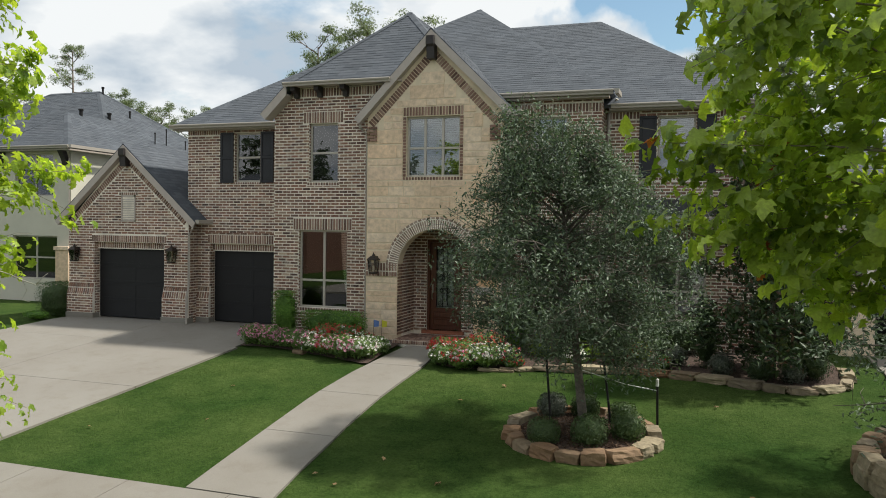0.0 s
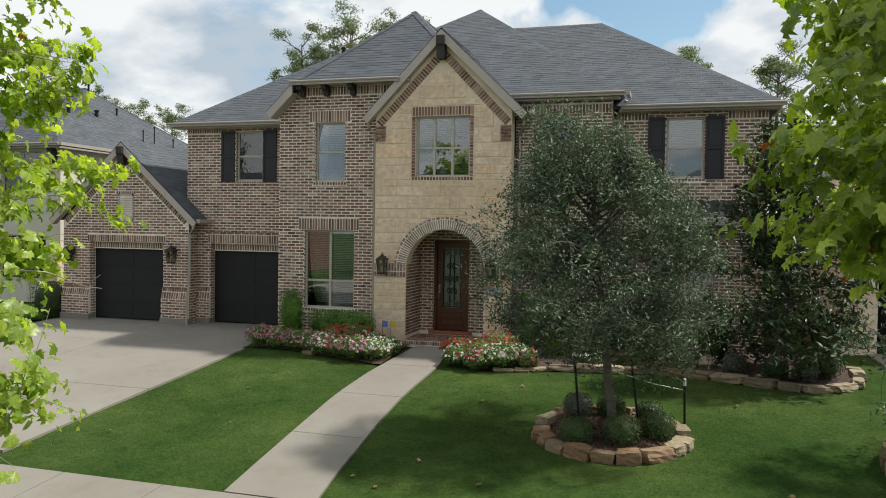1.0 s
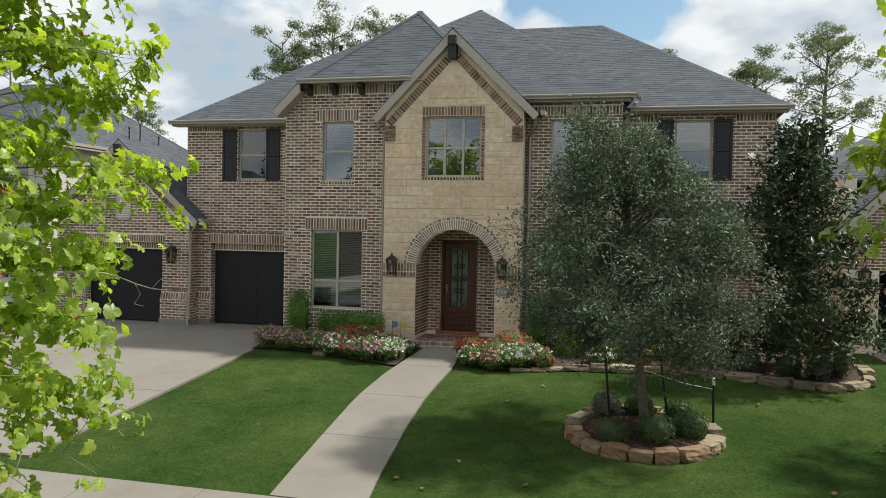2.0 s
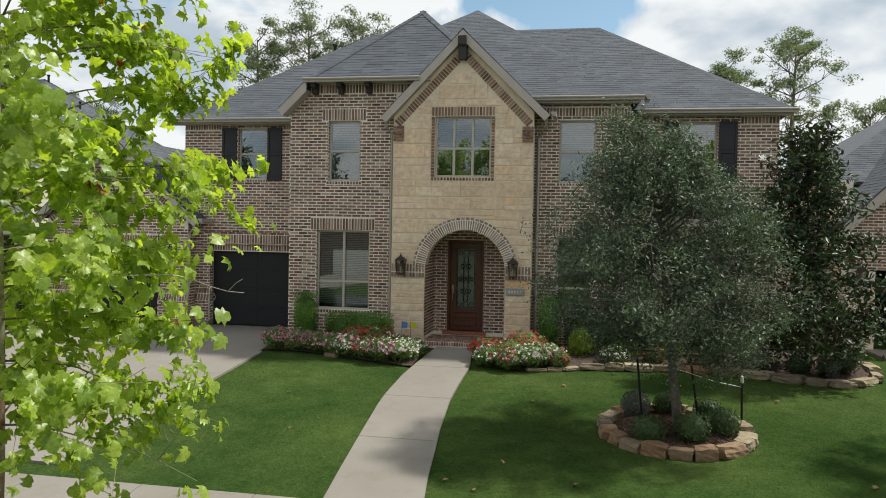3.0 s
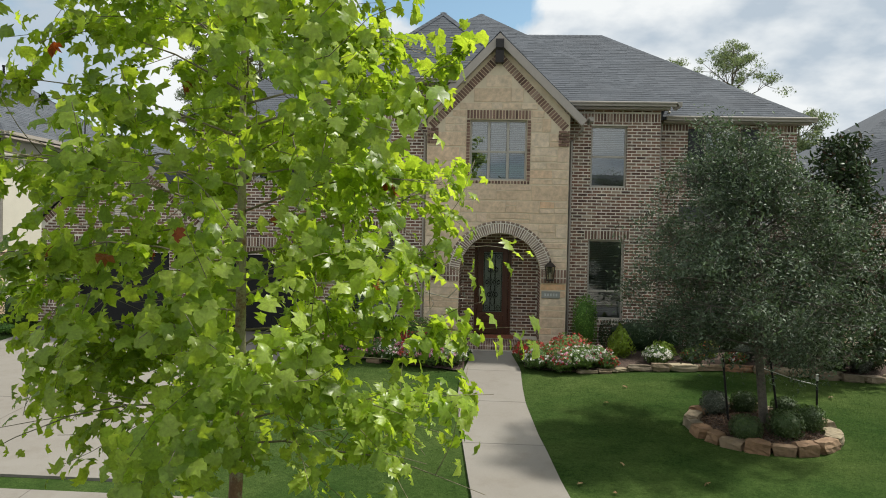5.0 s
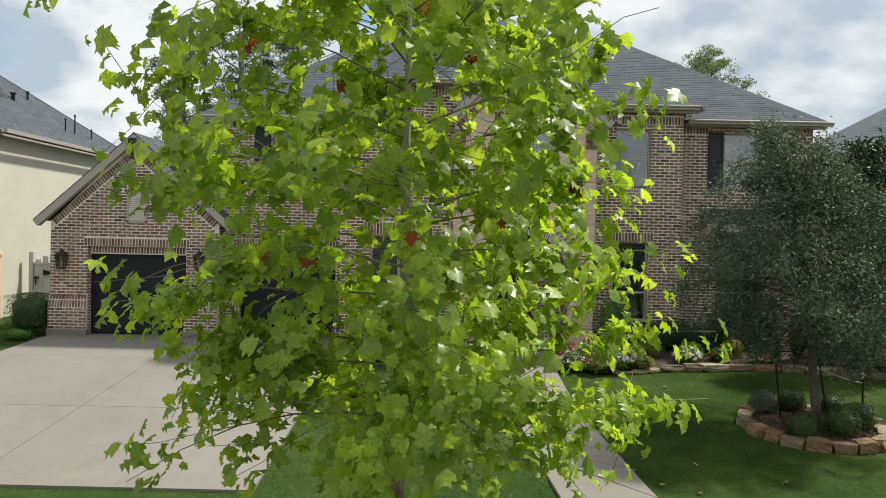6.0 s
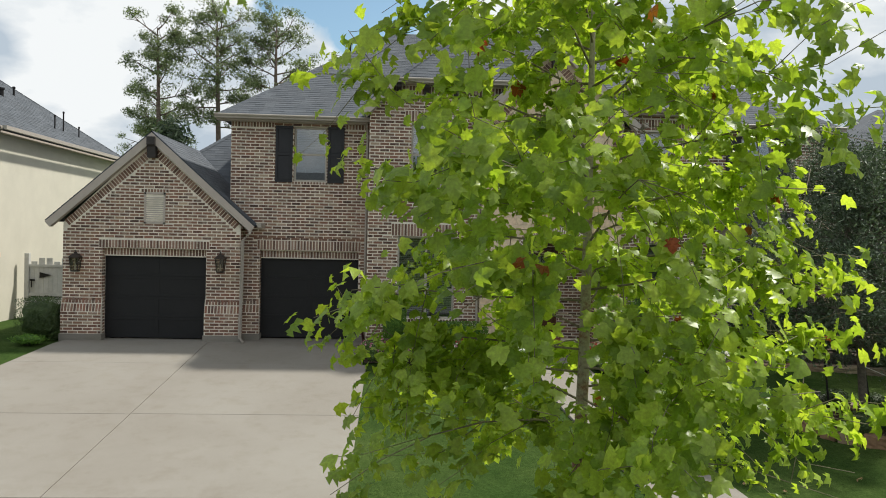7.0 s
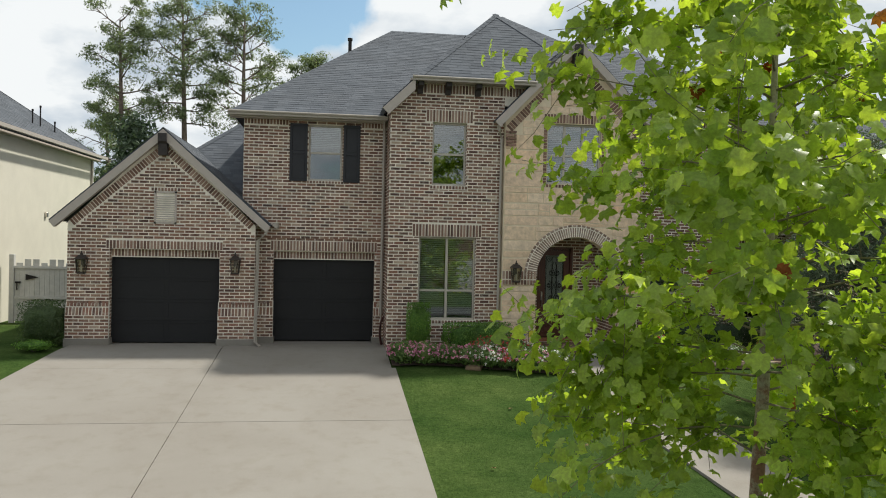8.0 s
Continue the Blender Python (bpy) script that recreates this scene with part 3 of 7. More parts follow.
def window(parent, x0, x1, z0, z1, y, cols=1, rail=None, depth=0.10, label="beige vinyl window with pale blinds", blinds=True, room=1.6, blind_drop=0.95, slats=None):
    """A sash window set back in its opening: frame, rails, panes, blinds and the dim room behind."""
    yf = y + depth
    f = 0.055
    top = part("window", boxes((x0, x1, yf, yf + 0.07, z1 - f, z1), (x0, x1, yf, yf + 0.07, z0, z0 + f), (x0, x0 + f, yf, yf + 0.07, z0 + f, z1 - f), (x1 - f, x1, yf, yf + 0.07, z0 + f, z1 - f), bevel=0.008), WINDOW_PAINT, parent, label)
    rail = (z0 + z1) / 2 if rail is None else rail
    part("meeting_rail", boxes((x0 + f, x1 - f, yf + 0.012, yf + 0.06, rail - 0.03, rail + 0.03), bevel=0.006), WINDOW_PAINT, top)
    for k in range(1, cols):
        xm = x0 + (x1 - x0) * k / cols
        part("mullion", boxes((xm - 0.035, xm + 0.035, yf + 0.008, yf + 0.062, z0 + f, rail - 0.03), (xm - 0.035, xm + 0.035, yf + 0.008, yf + 0.062, rail + 0.03, z1 - f), bevel=0.006), WINDOW_PAINT, top)
    for k in range(cols):
        xa, xb = x0 + (x1 - x0) * k / cols + 0.04, x0 + (x1 - x0) * (k + 1) / cols - 0.04
        for za, zb in ((z0 + f, rail - 0.03), (rail + 0.03, z1 - f)):
            pane = part("pane", boxes((xa, xb, yf + 0.034, yf + 0.040, za, zb)), GLASS, top)
            pane.visible_shadow = False
    if blinds:
        bm = bmesh.new()
        zt, zb = z1 - 0.06, z1 - (z1 - z0) * blind_drop
        n = int((zt - zb) / 0.05)
        for k in range(cols):
            xa, xb = x0 + (x1 - x0) * k / cols + 0.06, x0 + (x1 - x0) * (k + 1) / cols - 0.06
            for i in range(n):
                z = zt - i * 0.05
                c = [(xa, yf + 0.085, z - 0.016), (xa, yf + 0.112, z + 0.012), (xa, yf + 0.112, z + 0.015), (xa, yf + 0.085, z - 0.013)]
                prism(bm, c, (xb - xa, 0, 0))
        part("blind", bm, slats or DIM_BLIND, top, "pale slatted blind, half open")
    # stand-in room: a box coloured dark for the shade indoors
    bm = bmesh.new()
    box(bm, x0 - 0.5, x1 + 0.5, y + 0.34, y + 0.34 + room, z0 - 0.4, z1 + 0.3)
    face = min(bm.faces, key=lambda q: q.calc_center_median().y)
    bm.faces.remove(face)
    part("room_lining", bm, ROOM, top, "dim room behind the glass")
    return top


def shutter(parent, x0, x1, z0, z1, y):
    """A panelled shutter with a middle rail."""
    zm = (z0 + z1) / 2
    s = 0.07
    frame_bm = boxes((x0, x1, y - 0.045, y - 0.004, z1 - s, z1), (x0, x1, y - 0.045, y - 0.004, z0, z0 + s), (x0, x0 + s, y - 0.045, y - 0.004, z0 + s, z1 - s), (x1 - s, x1, y - 0.045, y - 0.004, z0 + s, z1 - s), (x0 + s, x1 - s, y - 0.045, y - 0.004, zm - 0.05, zm + 0.05), bevel=0.006)
    sh = part("shutter", frame_bm, SHUTTER, parent, "black panelled wooden shutter")
    part("panel", boxes((x0 + s, x1 - s, y - 0.028, y - 0.006, z0 + s, zm - 0.05), bevel=0.005), SHUTTER, sh)
    part("panel", boxes((x0 + s, x1 - s, y - 0.028, y - 0.006, zm + 0.05, z1 - s), bevel=0.005), SHUTTER, sh)
    return sh


def garage_door(parent, x0, x1, z0, z1, y):
    """A sectional door of four rows, each with flat recessed panels."""
    door = part("garage_door", boxes((x0 - 0.02, x1 + 0.02, y + 0.02, y + 0.06, z0, z1)), GARAGE, parent, "black sectional garage door, closed")
    rows, cols = 4, 2
    h = (z1 - z0) / rows
    for r in range(rows):
        za, zb = z0 + r * h + 0.006, z0 + (r + 1) * h - 0.006
        bm = bmesh.new()
        box(bm, x0, x1, y + 0.01, y + 0.018, za, za + 0.07, 0.002)
        box(bm, x0, x1, y + 0.01, y + 0.018, zb - 0.07, zb, 0.002)
        for c in range(cols + 1):
            xm = x0 + (x1 - x0) * c / cols
            box(bm, max(x0, xm - 0.06), min(x1, xm + 0.06), y + 0.01, y + 0.018, za + 0.07, zb - 0.07, 0.004)
        part("door_section", bm, GARAGE, door)
    return door


# ---- ground ----
def ground_mesh():
    ys = [-400, -120, -40, -10, 0, 4, 6.5] + [6.5 + 0.4 * i for i in range(1, 41)] + [24, 30, 60, 120, 400, 1500]
    xs = [-1500, -400, -120, -60, -40, -30] + [-24 + 0.8 * i for i in range(0, 41)] + [14, 20, 40, 100, 400, 1500]
    vs = [(x, y, slope(y) - 0.02 + (0.02 * noise.noise((x * 0.4, y * 0.4, 3.0)) if 7 < y < 22 and -24 < x < 8 else 0)) for y in ys for x in xs]
    w = len(xs)
    fs = [(j * w + i, j * w + i + 1, (j + 1) * w + i + 1, (j + 1) * w + i) for j in range(len(ys) - 1) for i in range(w - 1)]
    return vs, fs


gv, gf = ground_mesh()
ground = tagged(raw("ground", gv, gf, LAWN), "mown green lawn sloping to the street", "lawn", kind="structure")


def slab(bm, left, right, ys, lift=0.025, deep=0.12):
    """A paving slab between two edges that are functions of y."""
    top_l = [bm.verts.new((left(y), y, slope(y) + lift)) for y in ys]
    top_r = [bm.verts.new((right(y), y, slope(y) + lift)) for y in ys]
    bot_l = [bm.verts.new((left(y), y, slope(y) - deep)) for y in ys]
    bot_r = [bm.verts.new((right(y), y, slope(y) - deep)) for y in ys]
    for i in range(len(ys) - 1):
        bm.faces.new((top_l[i], top_r[i], top_r[i + 1], top_l[i + 1]))
        bm.faces.new((bot_l[i], top_l[i], top_l[i + 1], bot_l[i + 1]))
        bm.faces.new((top_r[i], bot_r[i], bot_r[i + 1], top_r[i + 1]))
    for i in (0, -1):
        bm.faces.new((top_l[i], bot_l[i], bot_r[i], top_r[i]))
    return bm


def curve(rows):
    ky, kx = [r[0] for r in rows], [r[1] for r in rows]
    return lambda y: float(np.interp(y, ky, kx))


def paving(name, label, category, slabs, lift=0.025):
    root = None
    for left, right, y0, y1 in slabs:
        n = max(2, int((y1 - y0) / 0.3) + 1)
        ys = [y0 + (y1 - y0) * i / (n - 1) for i in range(n)]
        bm = slab(bmesh.new(), left, right, ys, lift)
        if root is None:
            root = tagged(part(name, bm, CONCRETE), label, category, kind="structure")
        else:
            part("slab", bm, CONCRETE, root)
    return root


def const(v):
    return lambda y: v


J = 0.008
DRIVE_L = curve([(12.6, -22.2), (19.5, -21.85), (22.8, -21.55), (24, -21.5)])
walk_l = curve([(12.1, -8.62), (13.2, -8.74), (15, -8.92), (16.8, -9.09), (17.5, -9.13), (19, -9.14), (20.1, -9.07), (21.6, -8.95), (22.3, -8.9)])
walk_r = curve([(12.1, -7.12), (13.2, -7.28), (14.6, -7.43), (15.4, -7.53), (17.3, -7.69), (18.5, -7.72), (20.1, -7.72), (21.6, -7.9), (22.3, -7.9)])
paving("driveway", "pale brushed concrete driveway with sawn joints", "driveway", [
    (DRIVE_L, const(-17.65 - J), 12.6, 16.48), (const(-17.65 + J), const(-13.28), 12.6, 16.5),
    (DRIVE_L, const(-17.65 - J), 16.48 + 2 * J, 20.45), (const(-17.65 + J), const(-13.28), 16.5 + 2 * J, 20.5),
    (DRIVE_L, const(-17.65 - J), 20.45 + J, 23.7), (const(-17.65 + J), const(-13.38), 20.5 + J, 24.2)])
paving("front_walk", "pale concrete garden path curving to the porch", "path", [
    (walk_l, walk_r, 12.12, 14.82), (walk_l, walk_r, 14.835, 17.38), (walk_l, walk_r, 17.395, 19.9), (walk_l, walk_r, 19.915, 22.25)])
side = [(-30 + 1.85 * i, -30 + 1.85 * (i + 1) - 0.014) for i in range(24)]
paving("sidewalk", "pale concrete public sidewalk in square slabs", "sidewalk", [(const(a), const(b), 10.75, 12.08) for a, b in side])
paving("drive_apron", "concrete driveway apron crossing the sidewalk", "driveway", [(const(-22.4), const(-13.2), 7.0, 10.73)])
structure("road", boxes((-300, 300, -4.5, 4.4, -1.80, -1.655)), ASPHALT, "dark asphalt street", "road")
structure("kerb", boxes((-300, 300, 4.4, 4.6, -1.85, -1.53), bevel=0.03), CONCRETE, "low concrete street kerb", "kerb")

# ---- the house ----
house = thing("house", "two-storey brown brick house with limestone entry gable and grey shingle roof", "house", (-10, 23, -0.3))
Y_GAR, Y_SH, Y_BAY, Y_ST, Y_RB, Y_FR = 23.2, 23.7, 22.5, 22.3, 22.95, 23.6
FLOOR = -0.35
PIECE_WALLS = []


def brick_wall(label, x0, x1, z0, z1, y, holes, sold, clip=None, thick=0.3, gable=None, extra_holes=()):
    """A brick wall: mortar body with openings, bricks in running bond and upright courses over the openings."""
    bm = bmesh.new()
    cells(bm, x0, x1, y, y + thick, z0, z1, holes)
    if gable:
        prism(bm, [(p[0], y, p[1]) for p in gable], (0, thick, 0))
    w = part("wall", bm, MORTAR, house, label)
    top = max(p[1] for p in gable) if gable else z1
    run = running_bond(x0, x1, z0, top, [*holes, *[(s[0], s[1], s[2], s[3]) for s in sold], *extra_holes], clip)
    PIECE_WALLS.append((w, run, front(y)))
    for h in holes:
        d = 0.25 if h[2] < FLOOR else 0.1
        for x, face in ((h[0], 1), (h[1], -1)):
            pieces("jamb_bricks", running_bond(y + 0.004, y + d, max(h[2], FLOOR), h[3]), Plane((x, 0, 0), (0, 1, 0), (face, 0, 0)), BRICK, w, proud=0.006)
    up = [q for s in sold for q in soldiers(*s)]
    if up:
        pieces("upright_bricks", up, front(y), SOLDIER, w, proud=0.013, single="upright_brick")
    return w


# garage wing
g1, g2 = (-20.63, -17.82, -0.4, 2.22), (-16.45, -13.66, -0.4, 2.24)
GA = (-19.29, 5.22)
gs = 0.89
gable_clip = lambda z: (GA[0] - (GA[1] - 0.46 - z) / gs, GA[0] + (GA[1] - 0.46 - z) / gs) if z > 2.6 else (-99, 99)
vent = (-19.52, -18.95, 2.9, 3.76)
w = brick_wall("brown brick garage gable wall", -21.67, -16.9, FLOOR, 2.75, Y_GAR, [g1], [(-20.72, -17.74, 2.22, 2.45), (vent[0] - 0.09, vent[1] + 0.09, 3.76, 3.86)], gable_clip, gable=[(-21.67, 2.75), (-16.9, 2.75), (-16.9, 2.9), (GA[0], GA[1]), (-21.67, 2.9)], extra_holes=[vent])
up = rake_soldiers(GA[0] - 2.36, GA[1] - 2.36 * gs - 0.17, GA[0], GA[1] - 0.17, 0.2) + rake_soldiers(GA[0], GA[1] - 0.17, GA[0] + 2.36, GA[1] - 2.36 * gs - 0.17, 0.2)
pieces("rake_bricks", up, front(Y_GAR), SOLDIER, w, proud=0.012, single="rake_brick")
# inner lintel bricks over both doors, set back
for (a, b, c, d), yy in ((g1, Y_GAR), (g2, Y_SH)):
    lin = part("lintel", boxes((a, b, yy + 0.16, yy + 0.3, 2.0, 2.24)), MORTAR, house)
    pieces("lintel_bricks", soldiers(a, b, 2.02, 2.22), front(yy + 0.16), SOLDIER, lin)
    garage_door(house, a, b, -0.27, 2.02, yy + 0.26)
vb = part("gable_vent", boxes((vent[0], vent[1], Y_GAR - 0.02, Y_GAR + 0.05, vent[2], vent[2] + 0.05), (vent[0], vent[1], Y_GAR - 0.02, Y_GAR + 0.05, vent[3] - 0.05, vent[3]), (vent[0], vent[0] + 0.05, Y_GAR - 0.02, Y_GAR + 0.05, vent[2], vent[3]), (vent[1] - 0.05, vent[1], Y_GAR - 0.02, Y_GAR + 0.05, vent[2], vent[3])), TRIM, house, "taupe louvred gable vent")
for i in range(12):
    z = vent[2] + 0.07 + i * 0.058
    bm = bmesh.new()
    prism(bm, [(vent[0] + 0.05, Y_GAR - 0.015, z), (vent[0] + 0.05, Y_GAR + 0.02, z + 0.045), (vent[0] + 0.05, Y_GAR + 0.028, z + 0.045), (vent[0] + 0.05, Y_GAR - 0.007, z)], (vent[1] - vent[0] - 0.1, 0, 0))
    part("slat", bm, GUTTER, vb)

# middle wall over the second garage
w = brick_wall("brown brick wall over the garage", -17.3, -13.3, FLOOR, 6.0, Y_SH, [g2, (-15.55, -14.62, 4.2, 5.75)], [(-16.53, -13.6, 2.24, 2.52), (-17.3, -16.1, 5.7, 5.9), (-14.1, -13.4, 5.7, 5.9), (-15.6, -14.57, 4.12, 4.2)])
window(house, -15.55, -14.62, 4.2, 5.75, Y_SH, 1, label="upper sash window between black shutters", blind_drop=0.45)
shutter(house, -16.06, -15.58, 4.17, 5.76, Y_SH)
shutter(house, -14.59, -14.13, 4.17, 5.76, Y_SH)


def flared_base(x0, x1, y, right_end=True):
    """A pier's thickened foot: a plinth of concrete, bricks standing out and a sloping upright course."""
    bm = bmesh.new()
    prism(bm, [(x0 - 0.02, y + 0.02, 0.85), (x0 - 0.02, y - 0.09, 0.45), (x0 - 0.02, y - 0.09, -0.14), (x0 - 0.02, y + 0.02, -0.14)], (x1 - x0 + 0.04, 0, 0))
    b = part("pier_base", bm, MORTAR, house)
    pieces("base_bricks", running_bond(x0 - 0.02, x1 + 0.02, -0.14, 0.455, d=0.09) + soldiers(x0 - 0.02, x1 + 0.02, 0.46, 0.68, 0.088, 0.035) + soldiers(x0 - 0.01, x1 + 0.01, 0.69, 0.85, 0.034, 0.0), front(y), BRICK, b)
    part("plinth", boxes((x0 - 0.05, x1 + 0.05, y - 0.12, y + 0.2, -0.42, -0.14), bevel=0.01), CONCRETE, house)


flared_base(-21.67, -20.63, Y_GAR)
flared_base(-17.82, -16.9, Y_GAR)
flared_base(-16.88, -16.45, Y_SH)
flared_base(-13.66, -13.39, Y_SH)

# brick bay with two windows
bay_clip = lambda z: (-13.38 + max(0, (z - 6.15) / 0.98), 99)
w = brick_wall("brown brick projecting bay wall", -13.38, -10.3, FLOOR, 6.3, Y_BAY, [(-12.25, -11.32, 4.1, 5.79), (-12.56, -11.0, 0.48, 2.72)], [(-12.43, -11.16, 5.79, 6.12), (-12.74, -10.86, 2.72, 3.06), (-12.95, -9.4, 6.55, 6.8), (-12.3, -11.27, 4.0, 4.1), (-12.6, -10.96, 0.38, 0.48)], bay_clip, gable=[(-13.38, 6.3), (-9.2, 6.3), (-9.2, 6.85), (-12.78, 6.85)])
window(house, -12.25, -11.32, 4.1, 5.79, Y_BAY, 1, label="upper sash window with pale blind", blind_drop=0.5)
window(house, -12.56, -11.0, 0.48, 2.72, Y_BAY, 2, rail=1.27, label="tall double window with slatted blinds", slats=BLIND)
for x in (-12.62, -11.87, -11.06):
    bm = bmesh.new()
    prism(bm, [(x - 0.07, Y_BAY - 0.34, 6.84), (x - 0.07, Y_BAY - 0.01, 6.84), (x - 0.07, Y_BAY - 0.01, 6.52), (x - 0.07, Y_BAY - 0.12, 6.52), (x - 0.07, Y_BAY - 0.16, 6.64), (x - 0.07, Y_BAY - 0.34, 6.7)], (0.14, 0, 0))
    part("eave_bracket", bm, DARK_WOOD, house, "dark timber eave bracket")

# right bay
brick_wall("brown brick bay wall beside the entry", -6.5, -3.95, FLOOR, 6.3, Y_RB, [(-5.83, -4.84, 4.12, 5.82), (-5.84, -4.85, 0.46, 2.68)], [(-5.95, -4.72, 2.68, 2.93), (-6.45, -3.95, 5.92, 6.16), (-5.88, -4.8, 4.04, 4.12), (-5.9, -4.8, 0.37, 0.46)])
window(house, -5.83, -4.84, 4.12, 5.82, Y_RB, 1, label="upper sash window with pale blind", blind_drop=0.5)
window(house, -5.84, -4.85, 0.46, 2.68, Y_RB, 1, rail=1.25, label="tall lower sash window with slatted blinds")

# far right wall and its window box
brick_wall("brown brick wall at the far end", -3.95, -0.07, FLOOR, 6.05, Y_FR, [(-2.58, -1.63, 4.24, 5.84), (-2.75, -1.3, 0.45, 2.68)], [(-3.95, -3.05, 5.78, 5.98), (-1.05, -0.07, 5.78, 5.98), (-2.63, -1.58, 4.16, 4.24), (-2.9, -1.2, 2.68, 2.93)])
window(house, -2.58, -1.63, 4.24, 5.84, Y_FR, 1, label="upper sash window between black shutters", blind_drop=0.4)
shutter(house, -3.05, -2.61, 4.22, 5.85, Y_FR)
shutter(house, -1.6, -1.12, 4.22, 5.85, Y_FR)
window(house, -2.75, -1.3, 0.45, 2.68, Y_FR, 2, rail=1.25, label="lower double window behind the trees")
# metal-roofed hood over the lower window
bm = bmesh.new()
prism(bm, [(-3.25, 22.75, 3.14), (-3.25, Y_FR, 3.14), (-3.25, Y_FR, 3.66), (-3.25, 22.75, 3.2)], (2.35, 0, 0))
hood = part("window_hood", bm, METAL_ROOF, house, "dark standing seam metal hood over the window")
for i in range(7):
    x = -3.23 + i * 0.385
    bm = bmesh.new()
    prism(bm, [(x, 22.74, 3.2), (x, Y_FR, 3.665), (x, Y_FR, 3.70), (x, 22.74, 3.24)], (0.03, 0, 0))
    part("seam", bm, METAL_ROOF, hood)
part("hood_fascia", boxes((-3.3, -0.85, 22.68, 22.76, 3.0, 3.2), bevel=0.01), TRIM, house)
for x in (-3.2, -0.98):
    bm = bmesh.new()
    prism(bm, [(x, 22.8, 3.14), (x, Y_FR, 3.14), (x, Y_FR, 2.5), (x, Y_FR - 0.1, 2.5)], (0.1, 0, 0))
    part("hood_bracket", bm, TRIM, house)

# ---- limestone entry gable with the arch ----
AX, AZ, AR = -8.265, 1.69, 1.10
SA = (-8.40, 7.98)
ss = 1.05
SX0, SX1 = -10.31, -6.47
win3 = (-9.15, -7.61, 4.22, 5.86)
bm = bmesh.new()
cells(bm, SX0, SX1, Y_ST, Y_ST + 0.35, FLOOR, AZ, [(AX - AR, AX + AR, -1, AZ + 1)])
cells(bm, SX0, SX1, Y_ST, Y_ST + 0.35, AZ + AR + 0.2, 5.9, [win3])
box(bm, SX0, AX - AR, Y_ST, Y_ST + 0.35, AZ, AZ + AR + 0.2)
box(bm, AX + AR, SX1, Y_ST, Y_ST + 0.35, AZ, AZ + AR + 0.2)
N = 28
for i in range(N):
    a, b = math.pi * i / N, math.pi * (i + 1) / N
    xa, xb = AX - AR * math.cos(a), AX - AR * math.cos(b)
    za, zb = AZ + AR * math.sin(a), AZ + AR * math.sin(b)
    prism(bm, [(xa, Y_ST, za), (xb, Y_ST, zb), (xb, Y_ST, AZ + AR + 0.2), (xa, Y_ST, AZ + AR + 0.2)], (0, 0.35, 0))
prism(bm, [(SX0, Y_ST, 5.9), (SX1, Y_ST, 5.9), (SX1, Y_ST, SA[1] - (SX1 - SA[0]) * ss), (SA[0], Y_ST, SA[1]), (SX0, Y_ST, SA[1] - (SA[0] - SX0) * ss)], (0, 0.35, 0))
stone_wall = part("wall", bm, STONE_MORTAR, house, "cream limestone entry wall with an arched porch opening")


def ashlar():
    """Coursed limestone blocks of uneven length, cut round window, arch, band and gable."""
    quads, z = [], FLOOR + 0.02
    holes = [(win3[0] - 0.1, win3[1] + 0.1, win3[2] - 0.1, 6.12), (SX0, AX - AR - 0.02, 1.46, 1.86), (AX + AR + 0.02, SX1, 1.46, 1.86)]
    stops = [1.46, 1.86, 4.12, 6.12]
    while z < 7.6:
        h = random.choice((0.2, 0.27, 0.34, 0.4))
        for s in stops:
            if z < s - 0.01 and z + h > s - 0.12:
                h = s - z
        za, zb = z + 0.005, z + h - 0.005
        lo, hi = SX0 + 0.01, SX1 - 0.01
        if zb > 5.6:
            lo, hi = max(lo, SA[0] - (SA[1] - 0.56 - zb) / ss), min(hi, SA[0] + (SA[1] - 0.56 - zb) / ss)
        hs = list(holes)
        if zb < AZ:
            hs.append((AX - AR, AX + AR, -9, 9))
        elif za < AZ + 1.43:
            t = max(0.0, zb - AZ)
            half = math.sqrt(max(0.0, 1.42 ** 2 - t * t))
            if half > 0:
                hs.append((AX - half, AX + half, -9, 99))
        if hi - lo > 0.1:
            for a, b in free_spans(lo, hi, za, zb, hs):
                x = a
                while x < b - 0.02:
                    n = min(b, x + random.choice((0.3, 0.45, 0.62, 0.8, 1.0)) * random.uniform(0.85, 1.15))
                    if b - n < 0.15:
                        n = b
                    cut = [za, zb]
                    if h > 0.25 and random.random() < 0.5:
                        cut = [za, za + (zb - za) * random.choice((0.4, 0.5, 0.62)), zb]
                    for lo_z, hi_z in zip(cut, cut[1:]):
                        g = 0.003
                        quads.append([(x + g, lo_z + random.uniform(0, 0.016)), (n - g, lo_z + random.uniform(0, 0.016)), (n - g, hi_z - random.uniform(0, 0.016)), (x + g, hi_z - random.uniform(0, 0.016))])
                    x = n
        z += h
    return quads


for q in ashlar():
    vs, fs = [], []
    piece_geometry([q], front(Y_ST), random.uniform(0.008, 0.018), 0.010, vs, fs)
    raw("stone", vs, fs, STONE, stone_wall)
def ring_bed(cx, cz, r0, r1, y=-0.030, n=48):
    """The half ring of pale mortar that the arch bricks are bedded in."""
    bm = bmesh.new()
    rows = []
    for i in range(n + 1):
        a = math.pi * i / n
        rows.append([bm.verts.new((cx - r * math.cos(a), yy, cz + r * math.sin(a))) for r, yy in ((r0, Y_ST), (r0, Y_ST + y), (r1, Y_ST + y), (r1, Y_ST))])
    for p, q in zip(rows, rows[1:]):
        for k in range(3):
            bm.faces.new((p[k], q[k], q[k + 1], p[k + 1]))
    bmesh.ops.recalc_face_normals(bm, faces=bm.faces)
    return bm


